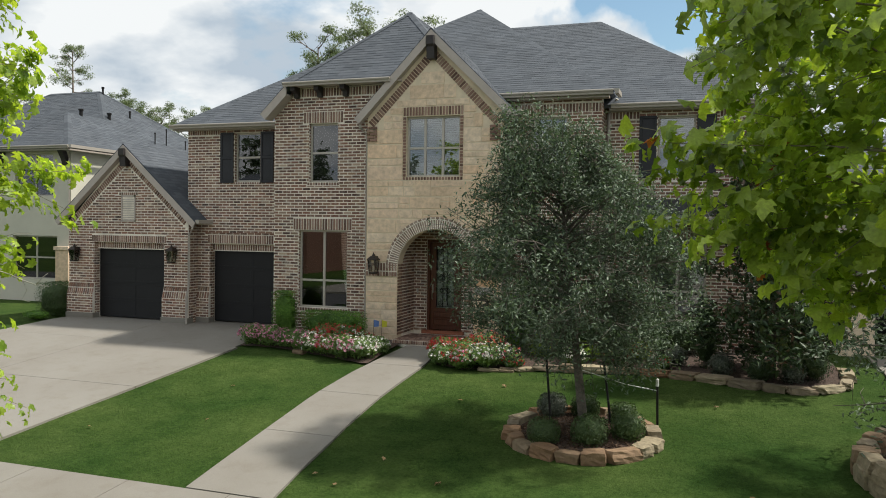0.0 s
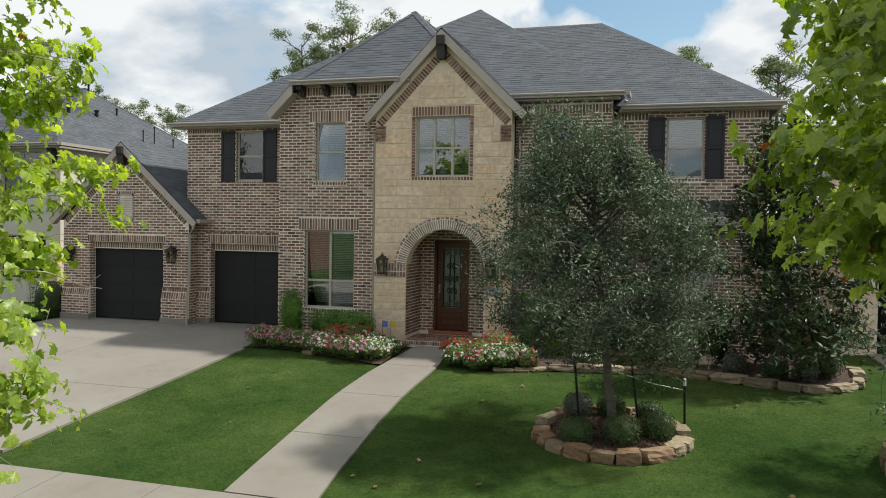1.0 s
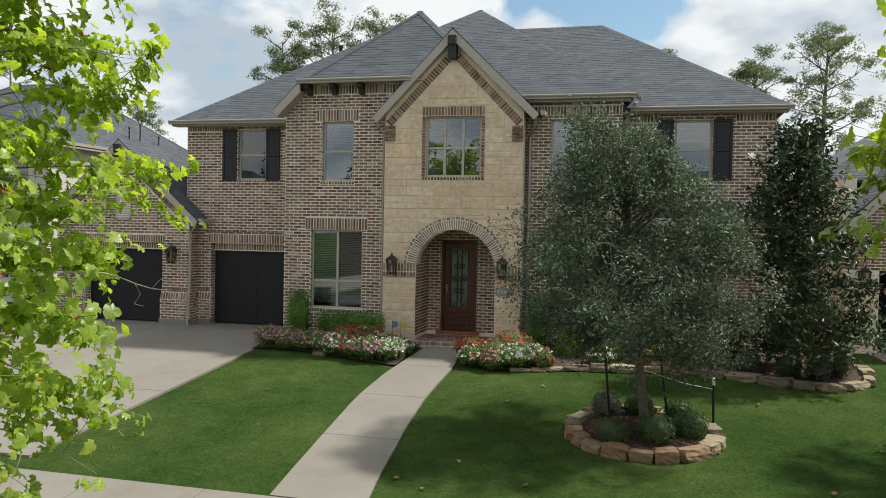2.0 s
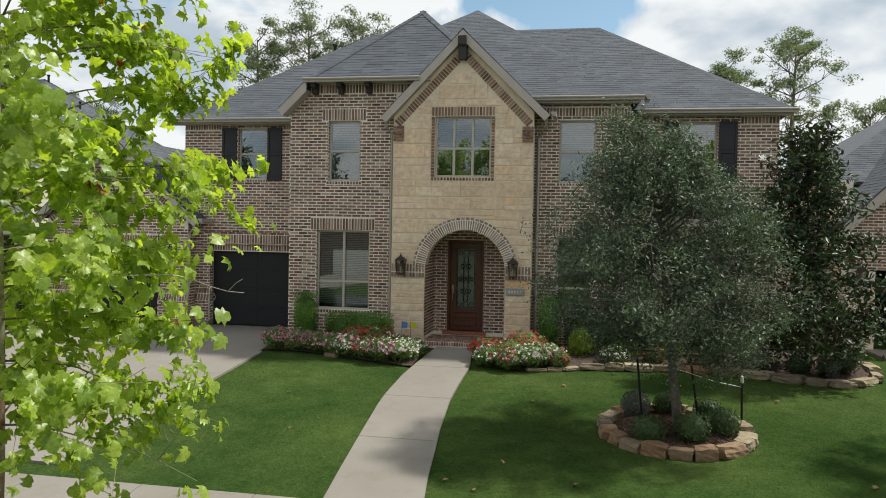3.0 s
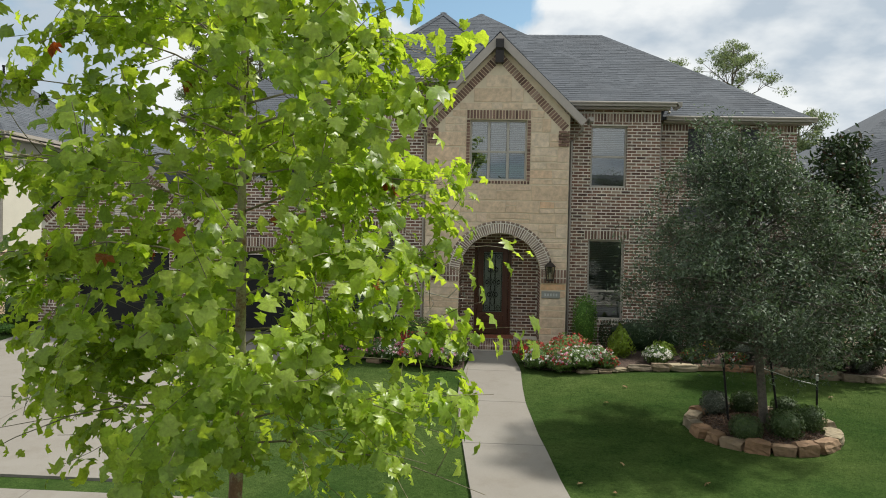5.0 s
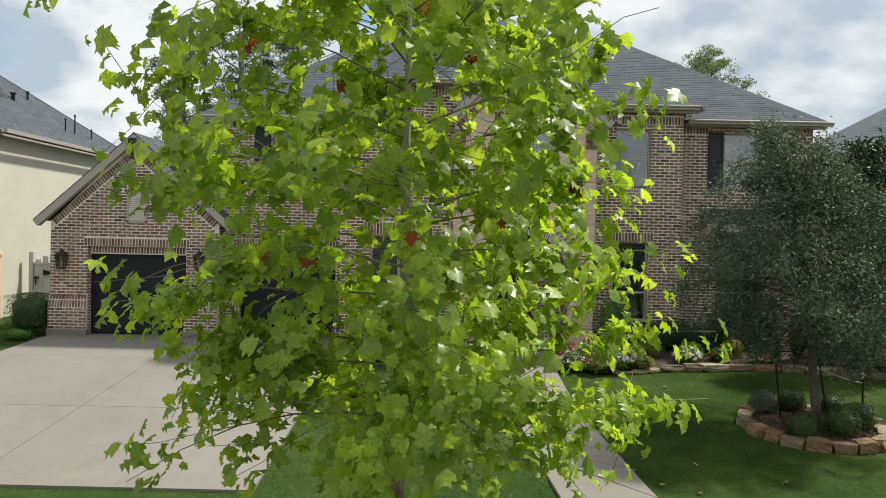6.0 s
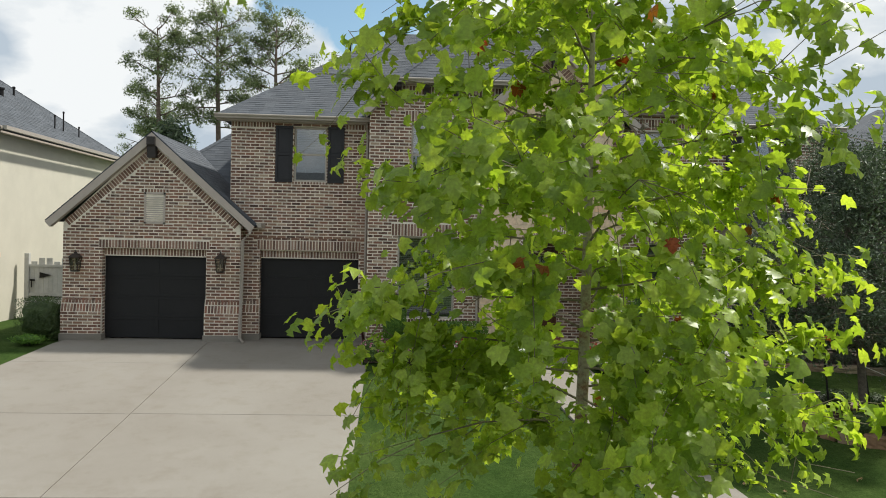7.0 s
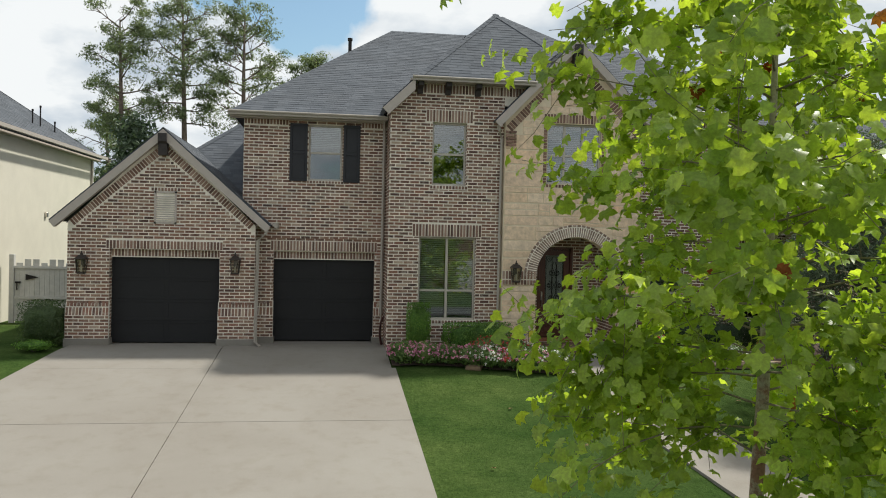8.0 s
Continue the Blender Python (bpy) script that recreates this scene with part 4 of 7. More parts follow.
# brick dressings: gable edge, window surround, band at the arch's spring, arch rings
pl = front(Y_ST)
dress = rake_soldiers(SX0 + 0.02, SA[1] - (SA[0] - SX0 - 0.02) * ss - 0.26, SA[0], SA[1] - 0.26, 0.22) + rake_soldiers(SA[0], SA[1] - 0.26, SX1 - 0.02, SA[1] - (SX1 - 0.02 - SA[0]) * ss - 0.26, 0.22)
dress += soldiers(win3[0] - 0.1, win3[1] + 0.1, 5.87, 6.12)
dress += soldiers(win3[0] - 0.1, win3[1] + 0.1, win3[2] - 0.1, win3[2])
z = win3[2]
while z < 5.83:
    for a, b in ((win3[0] - 0.1, win3[0]), (win3[1], win3[1] + 0.1)):
        dress.append([(a + 0.004, z + 0.005), (b - 0.004, z + 0.005), (b - 0.004, z + COURSE - 0.005), (a + 0.004, z + COURSE - 0.005)])
    z += COURSE
for a, b in ((SX0, AX - AR - 0.005), (AX + AR + 0.005, SX1)):
    dress += soldiers(a, b, 1.62, 1.85, 0.02)
    dress += soldiers(a, b, 1.47, 1.61, 0.035)
for a, b, t in ((SX0 + 0.01, SX0 + 0.30, 5.62), (SX1 - 0.30, SX1 - 0.01, 5.58)):
    dress += running_bond(a, b, t - 5 * COURSE, t, d=0.05)
arch, n = [], 62
for i in range(n):
    a, b = math.pi * (i + 0.17) / n, math.pi * (i + 0.83) / n
    c, s = lambda t, r: AX - r * math.cos(t), lambda t, r: AZ + r * math.sin(t)
    arch.append([(c(a, AR + 0.005), s(a, AR + 0.005)), (c(b, AR + 0.005), s(b, AR + 0.005)), (c(b, 1.365), s(b, 1.365)), (c(a, 1.365), s(a, 1.365)), (0.025,) * 4])
n = 34
for i in range(n):
    a, b = math.pi * (i + 0.10) / n, math.pi * (i + 0.90) / n
    arch.append([(c(a, 1.38), s(a, 1.38)), (c(b, 1.38), s(b, 1.38)), (c(b, 1.44), s(b, 1.44)), (c(a, 1.44), s(a, 1.44)), (0.032,) * 4])
for a, b in ((SX0 + 0.005, AX - AR - 0.01), (AX + AR + 0.01, SX1 - 0.005)):
    part("band_mortar", boxes((a, b, Y_ST - 0.022, Y_ST, 1.475, 1.845)), MORTAR, stone_wall)
part("arch_mortar", ring_bed(AX, AZ, AR + 0.006, 1.435), MORTAR, stone_wall)
pieces("arch_bricks", arch, pl, ARCH_BRICK, stone_wall, proud=0.008, single="arch_brick")
pieces("brick_dressing", dress, pl, SOLDIER, stone_wall, proud=0.014, single="dressed_brick")
# foot: sandstone returns of the stone at both corners are carried by the wall body; base course
window(house, *win3, Y_ST, 3, rail=5.0, label="three-light window over the entry", blind_drop=0.97)

# porch recess: brick cheeks, vault, back wall, floor and steps
P0, P1, YB = AX - AR, AX + AR, 23.62
for a, b, e, g in ((P0 - 0.25, P0, FLOOR, 2.85), (P1, P1 + 0.25, FLOOR, 2.85), (P0 - 0.25, P1 + 0.25, 2.85, 3.05)):
    part("porch_cheek", boxes((a, b, Y_ST + 0.35, YB, e, g)), MORTAR, house)
bm = bmesh.new()
DX0, DX1, DZ1 = -8.98, -7.92, 2.5
cells(bm, P0 - 0.25, P1 + 0.25, YB, YB + 0.25, FLOOR, 3.05, [(DX0, DX1, -0.18, DZ1)])
porch = part("porch_wall", bm, MORTAR, house, "brick-lined entry recess")
pieces("recess_bricks", running_bond(P0, P1, -0.15, 2.84, [(DX0, DX1, -0.2, DZ1)]), front(YB), BRICK, porch)
pieces("cheek_bricks", running_bond(Y_ST + 0.01, YB - 0.01, -0.15, 2.84), Plane((P0, 0, 0), (0, 1, 0), (1, 0, 0)), BRICK, porch)
pieces("cheek_bricks", running_bond(Y_ST + 0.01, YB - 0.01, -0.15, 2.84), Plane((P1, 0, 0), (0, 1, 0), (-1, 0, 0)), BRICK, porch)
part("porch_floor", boxes((P0 + 0.005, P1 - 0.005, Y_ST - 0.35, YB, -0.5, -0.22)), MORTAR, house, "brick paved porch floor")
step = bpy.data.objects["porch_floor"]
tread = []
for i in range(32):
    x = P0 + 0.02 + i * (2 * AR - 0.04) / 32
    tread.append([(x + 0.004, -0.32), (x + (2 * AR - 0.04) / 32 - 0.004, -0.32), (x + (2 * AR - 0.04) / 32 - 0.004, -0.225), (x + 0.004, -0.225)])
pieces("step_bricks", tread, front(Y_ST - 0.35), SOLDIER, step, proud=0.02, single="step_brick")
flat = Plane((0, 0, 0), (1, 0, 0), (0, 0, 1))
vs, fs = [], []
for r in range(7):
    for i in range(32):
        xa = P0 + 0.02 + i * (2 * AR - 0.04) / 32
        xb, ya, yb = xa + (2 * AR - 0.04) / 32 - 0.008, Y_ST - 0.35 + r * 0.2, Y_ST - 0.35 + r * 0.2 + 0.19
        m = len(vs)
        for x, y, z in ((xa, ya, -0.23), (xb, ya, -0.23), (xb, yb, -0.23), (xa, yb, -0.23), (xa + 0.003, ya + 0.003, -0.212), (xb - 0.003, ya + 0.003, -0.212), (xb - 0.003, yb - 0.003, -0.212), (xa + 0.003, yb - 0.003, -0.212)):
            vs.append((x, y, z))
        fs.append((m + 4, m + 5, m + 6, m + 7))
        fs.extend((m + k, m + (k + 1) % 4, m + 4 + (k + 1) % 4, m + 4 + k) for k in range(4))
raw("floor_bricks", vs, fs, SOLDIER, step, kind="stuff")
part("threshold", boxes((DX0 - 0.1, DX1 + 0.1, YB - 0.16, YB + 0.05, -0.215, -0.12), bevel=0.01), simple("red_sill_tile", (0.34, 0.12, 0.065), 0.7, scale=8, fine=60, var=0.2, space="World"), house, "rust-red tiled door sill")

# front door
door = part("front_door", boxes((DX0 + 0.09, DX1 - 0.09, YB + 0.08, YB + 0.13, -0.11, 0.52), (DX0 + 0.09, DX0 + 0.26, YB + 0.08, YB + 0.13, 0.52, 2.25), (DX1 - 0.26, DX1 - 0.09, YB + 0.08, YB + 0.13, 0.52, 2.25), (DX0 + 0.09, DX1 - 0.09, YB + 0.08, YB + 0.13, 2.25, DZ1 - 0.09), bevel=0.006), DOOR_WOOD, house, "mahogany front door with leaded glass, closed")
part("door_frame", boxes((DX0, DX0 + 0.085, YB + 0.03, YB + 0.17, -0.13, DZ1), (DX1 - 0.085, DX1, YB + 0.03, YB + 0.17, -0.13, DZ1), (DX0 + 0.085, DX1 - 0.085, YB + 0.03, YB + 0.17, DZ1 - 0.085, DZ1), bevel=0.01), DOOR_WOOD, door)
part("raised_panel", boxes((DX0 + 0.2, DX1 - 0.2, YB + 0.062, YB + 0.082, 0.02, 0.20), bevel=0.018), DOOR_WOOD, door)
part("raised_panel", boxes((DX0 + 0.2, DX1 - 0.2, YB + 0.062, YB + 0.082, 0.25, 0.41), bevel=0.018), DOOR_WOOD, door)
part("glass", boxes((DX0 + 0.26, DX1 - 0.26, YB + 0.1, YB + 0.11, 0.52, 2.25)), DOOR_GLASS, door)
# pale sheet added behind the pane only to make the glass look lighter
part("glass_backing", boxes((DX0 + 0.2, DX1 - 0.2, YB + 0.14, YB + 0.15, 0.45, 2.3)), BLIND, door)
bm = bmesh.new()
gx0, gx1, gz0, gz1 = DX0 + 0.27, DX1 - 0.27, 0.55, 2.22
gm = (gx0 + gx1) / 2
for x in (gx0 + 0.012, gm - 0.07, gm + 0.07, gx1 - 0.012):
    tube(bm, [(x, YB + 0.09, gz0), (x, YB + 0.09, gz1)], 0.009, 5)
for z in (gz0 + 0.012, gz1 - 0.012):
    tube(bm, [(gx0, YB + 0.09, z), (gx1, YB + 0.09, z)], 0.009, 5)


def scroll(x, z, s, v, size, turns=1.35):
    """A C-scroll whose tail runs out along the bar."""
    pts = []
    for k in range(20):
        a = k / 19 * math.tau * turns
        r = size * (1 - 0.72 * k / 19)
        pts.append((x + s * (size - r * math.cos(a)), YB + 0.09, z + v * r * math.sin(a)))
    tube(bm, pts, 0.008, 5)


for zc in (1.02, 1.74):
    for s in (-1, 1):
        scroll(gm, zc, s, 1, 0.085)
        scroll(gm, zc, s, -1, 0.085)
        tube(bm, [(gm + s * (0.016 + 0.045 * math.sin(math.pi * k / 9)), YB + 0.09, zc + 0.06 + 0.26 * k / 9) for k in range(10)], 0.008, 5)
        tube(bm, [(gm + s * (0.016 + 0.045 * math.sin(math.pi * k / 9)), YB + 0.09, zc - 0.06 - 0.26 * k / 9) for k in range(10)], 0.008, 5)
for z, v in ((gz0 + 0.11, -1), (gz1 - 0.11, 1), (1.38, 1), (1.38, -1)):
    for s in (-1, 1):
        scroll(gm + s * 0.08, z, s, v, 0.075)
for s in (-1, 1):
    tube(bm, [(gm + s * 0.15, YB + 0.09, 1.24), (gm, YB + 0.09, 1.38), (gm - s * 0.15, YB + 0.09, 1.52)], 0.008, 5)
part("iron_scrollwork", bm, IRON, door, "black iron scrollwork grille")
bm = bmesh.new()
lathe(bm, [(0.03, 0), (0.03, 0.02), (0.012, 0.03)], (DX0 + 0.16, YB + 0.06, 1.12), 10)
tube(bm, [(DX0 + 0.16, YB + 0.07, 1.05), (DX0 + 0.16, YB + 0.02, 1.03), (DX0 + 0.16, YB + 0.01, 0.9), (DX0 + 0.16, YB + 0.02, 0.78), (DX0 + 0.16, YB + 0.07, 0.76)], 0.013, 8)
box(bm, DX0 + 0.135, DX0 + 0.185, YB + 0.07, YB + 0.085, 0.95, 1.2, 0.006)
part("door_handle", bm, NICKEL, door, "satin nickel grip handle")
part("doorbell", boxes((DX0 - 0.3, DX0 - 0.25, YB - 0.03, YB - 0.01, 0.93, 1.08), bevel=0.006), NICKEL, house)

# plaque: figures are drawn as plain bars
pq = part("address_plaque", boxes((-7.13, -6.63, Y_ST - 0.055, Y_ST - 0.02, 1.07, 1.26), bevel=0.01), PLAQUE, house, "grey stone plaque with pale bars")
part("bar", boxes(*[(-7.05 + 0.075 * i, -7.005 + 0.075 * i, Y_ST - 0.06, Y_ST - 0.054, 1.13, 1.2) for i in range(5)]), PLAQUE_BAR, pq)


# returns that the passing camera sees
def brick_return(x, ya, yb, z0, z1, face):
    t = 0.25 if face > 0 else -0.25
    r = part("wall", boxes((min(x, x - t), max(x, x - t), ya, yb, z0, z1)), MORTAR, house, "brown brick return wall")
    pieces("return_bricks", running_bond(ya - 0.295, yb, z0, z1), Plane((x, 0, 0), (0, 1, 0), (face, 0, 0)), BRICK, r)


brick_return(-16.9, Y_GAR + 0.3, Y_SH, FLOOR, 2.8, 1)
brick_return(-13.38, Y_BAY + 0.3, Y_SH, FLOOR, 6.2, -1)
brick_return(-3.95, Y_RB + 0.3, Y_FR, FLOOR, 6.2, 1)
brick_return(-21.67, Y_GAR + 0.3, 30, FLOOR, 2.8, -1)
brick_return(-17.3, Y_SH + 0.3, 33, FLOOR, 5.9, -1)
brick_return(-0.07, Y_FR + 0.3, 34, FLOOR, 6.0, 1)
part("wall", boxes((-21.67, -0.07, 34, 34.3, FLOOR, 6.0)), MORTAR, house, "plain rear wall")
part("upper_floor", boxes((-17.2, -0.2, 24.1, 34, 5.9, 6.0)), ROOM, house, "plain ceiling over the rooms")

# ---- roof of the house ----
PEAK = (-9.07, 28.92, 10.5)
roof_face("roof", [(-17.65, 23.3, 5.98), (-4, 23.3, 5.98), (-6, 29.4, 9.9), (-12.9, 29.4, 9.9)], house, single=300)
roof_face("roof", [(-17.65, 35.5, 5.98), (-17.65, 23.3, 5.98), (-12.9, 29.4, 9.9)], house)
roof_face("roof", [(-4, 35.5, 5.98), (-17.65, 35.5, 5.98), (-12.9, 29.4, 9.9), (-6, 29.4, 9.9)], house, tiles=False)
roof_face("roof", [(-10.3, 22.6, 6.4), (-3.69, 22.6, 6.4), PEAK, (-10.68, 27.0, 9.256)], house, single=300)
roof_face("roof", [(-3.69, 22.6, 6.4), (-3.69, 38.3, 6.4), (-9.07, 32, 10.5), PEAK], house)
roof_face("roof", [(-10.68, 32, 9.256), (-10.68, 27.0, 9.256), PEAK, (-9.07, 32, 10.5)], house)
roof_face("roof", [(-9, 23.2, 6.12), (0.25, 23.2, 6.12), (-4.87, 28.9, 9.77), (-9, 28.9, 9.77)], house)
roof_face("roof", [(0.25, 23.2, 6.12), (0.25, 34.6, 6.12), (-4.87, 28.9, 9.77)], house)
roof_face("roof", [(0.25, 34.6, 6.12), (-9, 34.6, 6.12), (-9, 28.9, 9.77), (-4.87, 28.9, 9.77)], house, tiles=False)
BP = (-10.12, 24.95, 9.46)
roof_face("bay_roof", [(-13.6, 30, 6.10), (-13.6, 22.1, 6.10), (-12.78, 22.1, 6.89), BP, (-10.12, 30, 9.46)], house)
roof_face("bay_roof", [(-12.78, 22.1, 6.89), (-9.6, 22.1, 6.89), (-8.785, 23.52, 8.17), BP], house, single=300)
roof_face("bay_roof", [(-8.785, 30, 8.17), (-8.785, 23.52, 8.17), BP, (-10.12, 30, 9.46)], house)
roof_face("entry_roof", [(-10.61, 25.7, 5.86), (-10.61, 22.1, 5.86), (-8.40, 22.1, 8.17), (-8.40, 25.7, 8.17)], house, thick=0.05)
roof_face("entry_roof", [(-6.06, 22.1, 5.87), (-6.06, 25.7, 5.87), (-8.40, 25.7, 8.17), (-8.40, 22.1, 8.17)], house, thick=0.05)
roof_face("garage_roof", [(-22.08, 29, 2.94), (-22.08, 23.0, 2.94), (-19.29, 23.0, 5.42), (-19.29, 29, 5.42)], house, thick=0.05)
roof_face("garage_roof", [(-16.49, 23.0, 2.92), (-16.49, 29, 2.92), (-19.29, 29, 5.42), (-19.29, 23.0, 5.42)], house, single=300, thick=0.05)
roof_face("garage_roof", [(-22.3, 25.2, 2.9), (-17.2, 25.2, 2.9), (-17.2, 30, 6.9), (-17.5, 30, 6.9)], house, thick=0.05)
roof_face("garage_roof", [(-22.3, 36, 2.9), (-22.3, 25.2, 2.9), (-17.5, 30, 6.9)], house, thick=0.05)
caps([((-17.65, 23.3, 5.98), (-12.9, 29.4, 9.9)), ((-12.9, 29.4, 9.9), (-9, 29.4, 9.9)), (PEAK, (-3.69, 22.6, 6.4)), (PEAK, (-10.68, 27.0, 9.256)), ((-4.87, 28.9, 9.77), (0.25, 23.2, 6.12)), ((-8.2, 28.9, 9.77), (-4.87, 28.9, 9.77)), ((-12.78, 22.1, 6.89), BP), (BP, (-8.785, 23.52, 8.17)), ((-8.40, 22.1, 8.17), (-8.40, 25.3, 8.17)), ((-19.29, 23.0, 5.42), (-19.29, 27.6, 5.42)), ((-22.3, 25.2, 2.9), (-17.5, 30, 6.9))], house)
rake(-22.08, 2.90, -19.29, 5.38, 22.98, Y_GAR, 0.19, house)
rake(-16.49, 2.88, -19.29, 5.38, 22.98, Y_GAR, 0.19, house)
rake(-10.63, 5.82, -8.40, 8.14, 22.08, Y_ST, 0.20, house)
rake(-6.04, 5.84, -8.40, 8.14, 22.08, Y_ST, 0.20, house)
rake(-13.62, 6.05, -12.78, 6.86, 22.08, Y_BAY, 0.22, house)
for x, z, y, h in ((-8.40, 7.98, Y_ST, 0.62), (-19.29, 5.28, Y_GAR, 0.58)):
    bm = bmesh.new()
    prism(bm, [(x - 0.11, y - 0.01, z - 0.02), (x - 0.11, y - 0.01, z - h), (x - 0.11, y - 0.22, z - h), (x - 0.11, y - 0.25, z - h * 0.5), (x - 0.11, y - 0.31, z - h * 0.4), (x - 0.11, y - 0.31, z - 0.02)], (0.22, 0, 0))
    part("gable_bracket", bm, DARK_WOOD, house, "dark timber bracket under the gable peak")
# eaves: soffits, fascias, gutters
part("soffit", boxes((-17.65, -13.5, 23.36, Y_SH, 5.84, 5.9)), TRIM, house)
part("soffit", boxes((-12.9, -9.3, 22.16, Y_BAY, 6.82, 6.87)), TRIM, house)
part("soffit", boxes((-6.6, -3.75, 22.66, Y_RB, 6.24, 6.3)), TRIM, house)
part("soffit", boxes((-3.8, 0.2, 23.26, Y_FR, 5.98, 6.03)), TRIM, house)
gutter(-17.68, -13.4, 23.2, 6.0, house)
gutter(-12.86, -9.55, 22.0, 6.92, house)
gutter(-6.75, -3.62, 22.5, 6.42, house)
gutter(-3.75, 0.3, 23.1, 6.14, house)
gutter(22.5, 23.2, -3.6, 6.42, house, "-y")
gutter(22.9, 23.65, -16.42, 2.98, house, "-y")
gutter(22.0, 22.7, -6.0, 5.92, house, "-y")


def downspout(pts):
    bm = bmesh.new()
    tube(bm, pts, 0.045, 4)
    part("downspout", bm, GUTTER, house, "taupe square downspout")


downspout([(-16.55, 23.02, 2.9), (-16.62, 23.02, 2.7), (-16.82, 23.12, 2.5), (-16.84, 23.14, 0.9), (-16.84, 23.04, 0.5), (-16.84, 23.02, -0.2), (-16.7, 22.85, -0.3)])
downspout([(-10.5, 22.15, 5.75), (-10.5, 22.2, 5.6), (-10.37, 22.42, 5.4), (-10.37, 22.43, -0.3)])
downspout([(-13.5, 23.3, 5.9), (-13.5, 23.4, 5.75), (-13.46, 23.62, 5.6), (-13.46, 23.63, -0.25)])
downspout([(-6.15, 22.2, 5.75), (-6.15, 22.3, 5.6), (-6.38, 22.85, 5.35), (-6.38, 22.88, -0.3)])
downspout([(-3.62, 23.4, 6.3), (-3.75, 23.5, 6.1), (-3.85, 23.53, 5.9), (-3.85, 23.53, -0.3)])
for x, y, z, h in ((-14.36, 29.1, 9.05, 0.36), (-11.6, 30.3, 9.5, 0.3)):
    bm = bmesh.new()
    lathe(bm, [(0.06, -0.3), (0.06, h), (0.085, h), (0.085, h + 0.08), (0.02, h + 0.1)], (x, y, z), 10)
    part("vent_pipe", bm, IRON, house, "black roof vent pipe")


# ---- wall lanterns ----
def lantern():
    """A tapered four-sided coach lantern on a bracket; its back is at y = 0."""
    t = thing("wall_lantern", "black iron coach lantern with seeded glass on the wall", "wall lamp", group="wall lanterns")
    part("back_plate", boxes((-0.06, 0.06, -0.03, 0.0, -0.1, 0.2), bevel=0.01), BRONZE, t)
    bm = bmesh.new()
    tube(bm, [(0, -0.02, 0.15), (0, -0.1, 0.24), (0, -0.17, 0.25), (0, -0.19, 0.2)], 0.014, 6)
    part("bracket", bm, BRONZE, t)
    q = math.pi / 4
    bm = bmesh.new()
    lathe(bm, [(0.20, 0.10), (0.19, 0.125), (0.09, 0.2), (0.05, 0.21), (0.04, 0.24), (0.015, 0.26), (0.02, 0.28), (0.004, 0.31)], (0, -0.19, 0), 4, q)
    part("roof", bm, BRONZE, t)
    bm = bmesh.new()
    for k in range(4):
        a = q + k * math.pi / 2
        tube(bm, [(0.17 * math.cos(a), -0.19 + 0.17 * math.sin(a), 0.1), (0.12 * math.cos(a), -0.19 + 0.12 * math.sin(a), -0.26)], 0.010, 5)
    lathe(bm, [(0.125, -0.28), (0.135, -0.26), (0.125, -0.24), (0.02, -0.24)], (0, -0.19, 0), 4, q)
    part("cage", bm, BRONZE, t)
    bm = bmesh.new()
    lathe(bm, [(0.112, -0.24), (0.16, 0.098)], (0, -0.19, 0), 4, q)
    g = part("glass", bm, LAMP_GLASS, t)
    g.visible_shadow = False
    bm = bmesh.new()
    lathe(bm, [(0.02, -0.23), (0.02, -0.08), (0.006, -0.05)], (0, -0.19, 0), 8)
    part("candle", bm, BLIND, t)
    return t


lamp = lantern()
lamp.matrix_basis = pose(-9.98, Y_ST - 0.06, 1.83)
for x, y, z in ((-6.93, Y_ST - 0.06, 1.83), (-21.26, Y_GAR - 0.02, 1.84), (-17.39, Y_GAR - 0.02, 1.88)):
    copy_thing(lamp, pose(x, y, z))


# ---- planting ----
def frames_for(normals, spin):
    """Orthonormal frames whose third axis is each normal."""
    n = normals / np.linalg.norm(normals, axis=1, keepdims=True)
    ref = np.where(np.abs(n[:, 2:3]) < 0.9, np.array([[0, 0, 1.0]]), np.array([[1.0, 0, 0]]))
    a = np.cross(ref, n)
    a /= np.linalg.norm(a, axis=1, keepdims=True)
    b = np.cross(n, a)
    c, s = np.cos(spin)[:, None], np.sin(spin)[:, None]
    return a * c + b * s, -a * s + b * c, n


def scatter(name, mat, parent, shape, faces, centres, normals, sizes, rng, kind="stuff", spin=None, label="", smooth=False):
    """Many copies of one small leaf or petal as a single mesh."""
    shape = np.asarray(shape, float)
    n = len(centres)
    spin = rng.uniform(0, math.tau, n) if spin is None else spin
    a, b, c = frames_for(np.asarray(normals, float), spin)
    s = np.asarray(sizes, float)[:, None, None]
    bend = rng.uniform(0.4, 1.6, n)[:, None, None]
    v = centres[:, None, :] + s * (shape[None, :, 0:1] * a[:, None, :] + shape[None, :, 1:2] * b[:, None, :] + bend * shape[None, :, 2:3] * c[:, None, :])
    k = len(shape)
    fs = [tuple(i + o for i in f) for o in range(0, n * k, k) for f in faces]
    me = bpy.data.meshes.new(name)
    me.from_pydata(v.reshape(-1, 3).tolist(), [], fs)
    me.update()
    return link_mesh(name, me, mat, parent, label, smooth, kind)


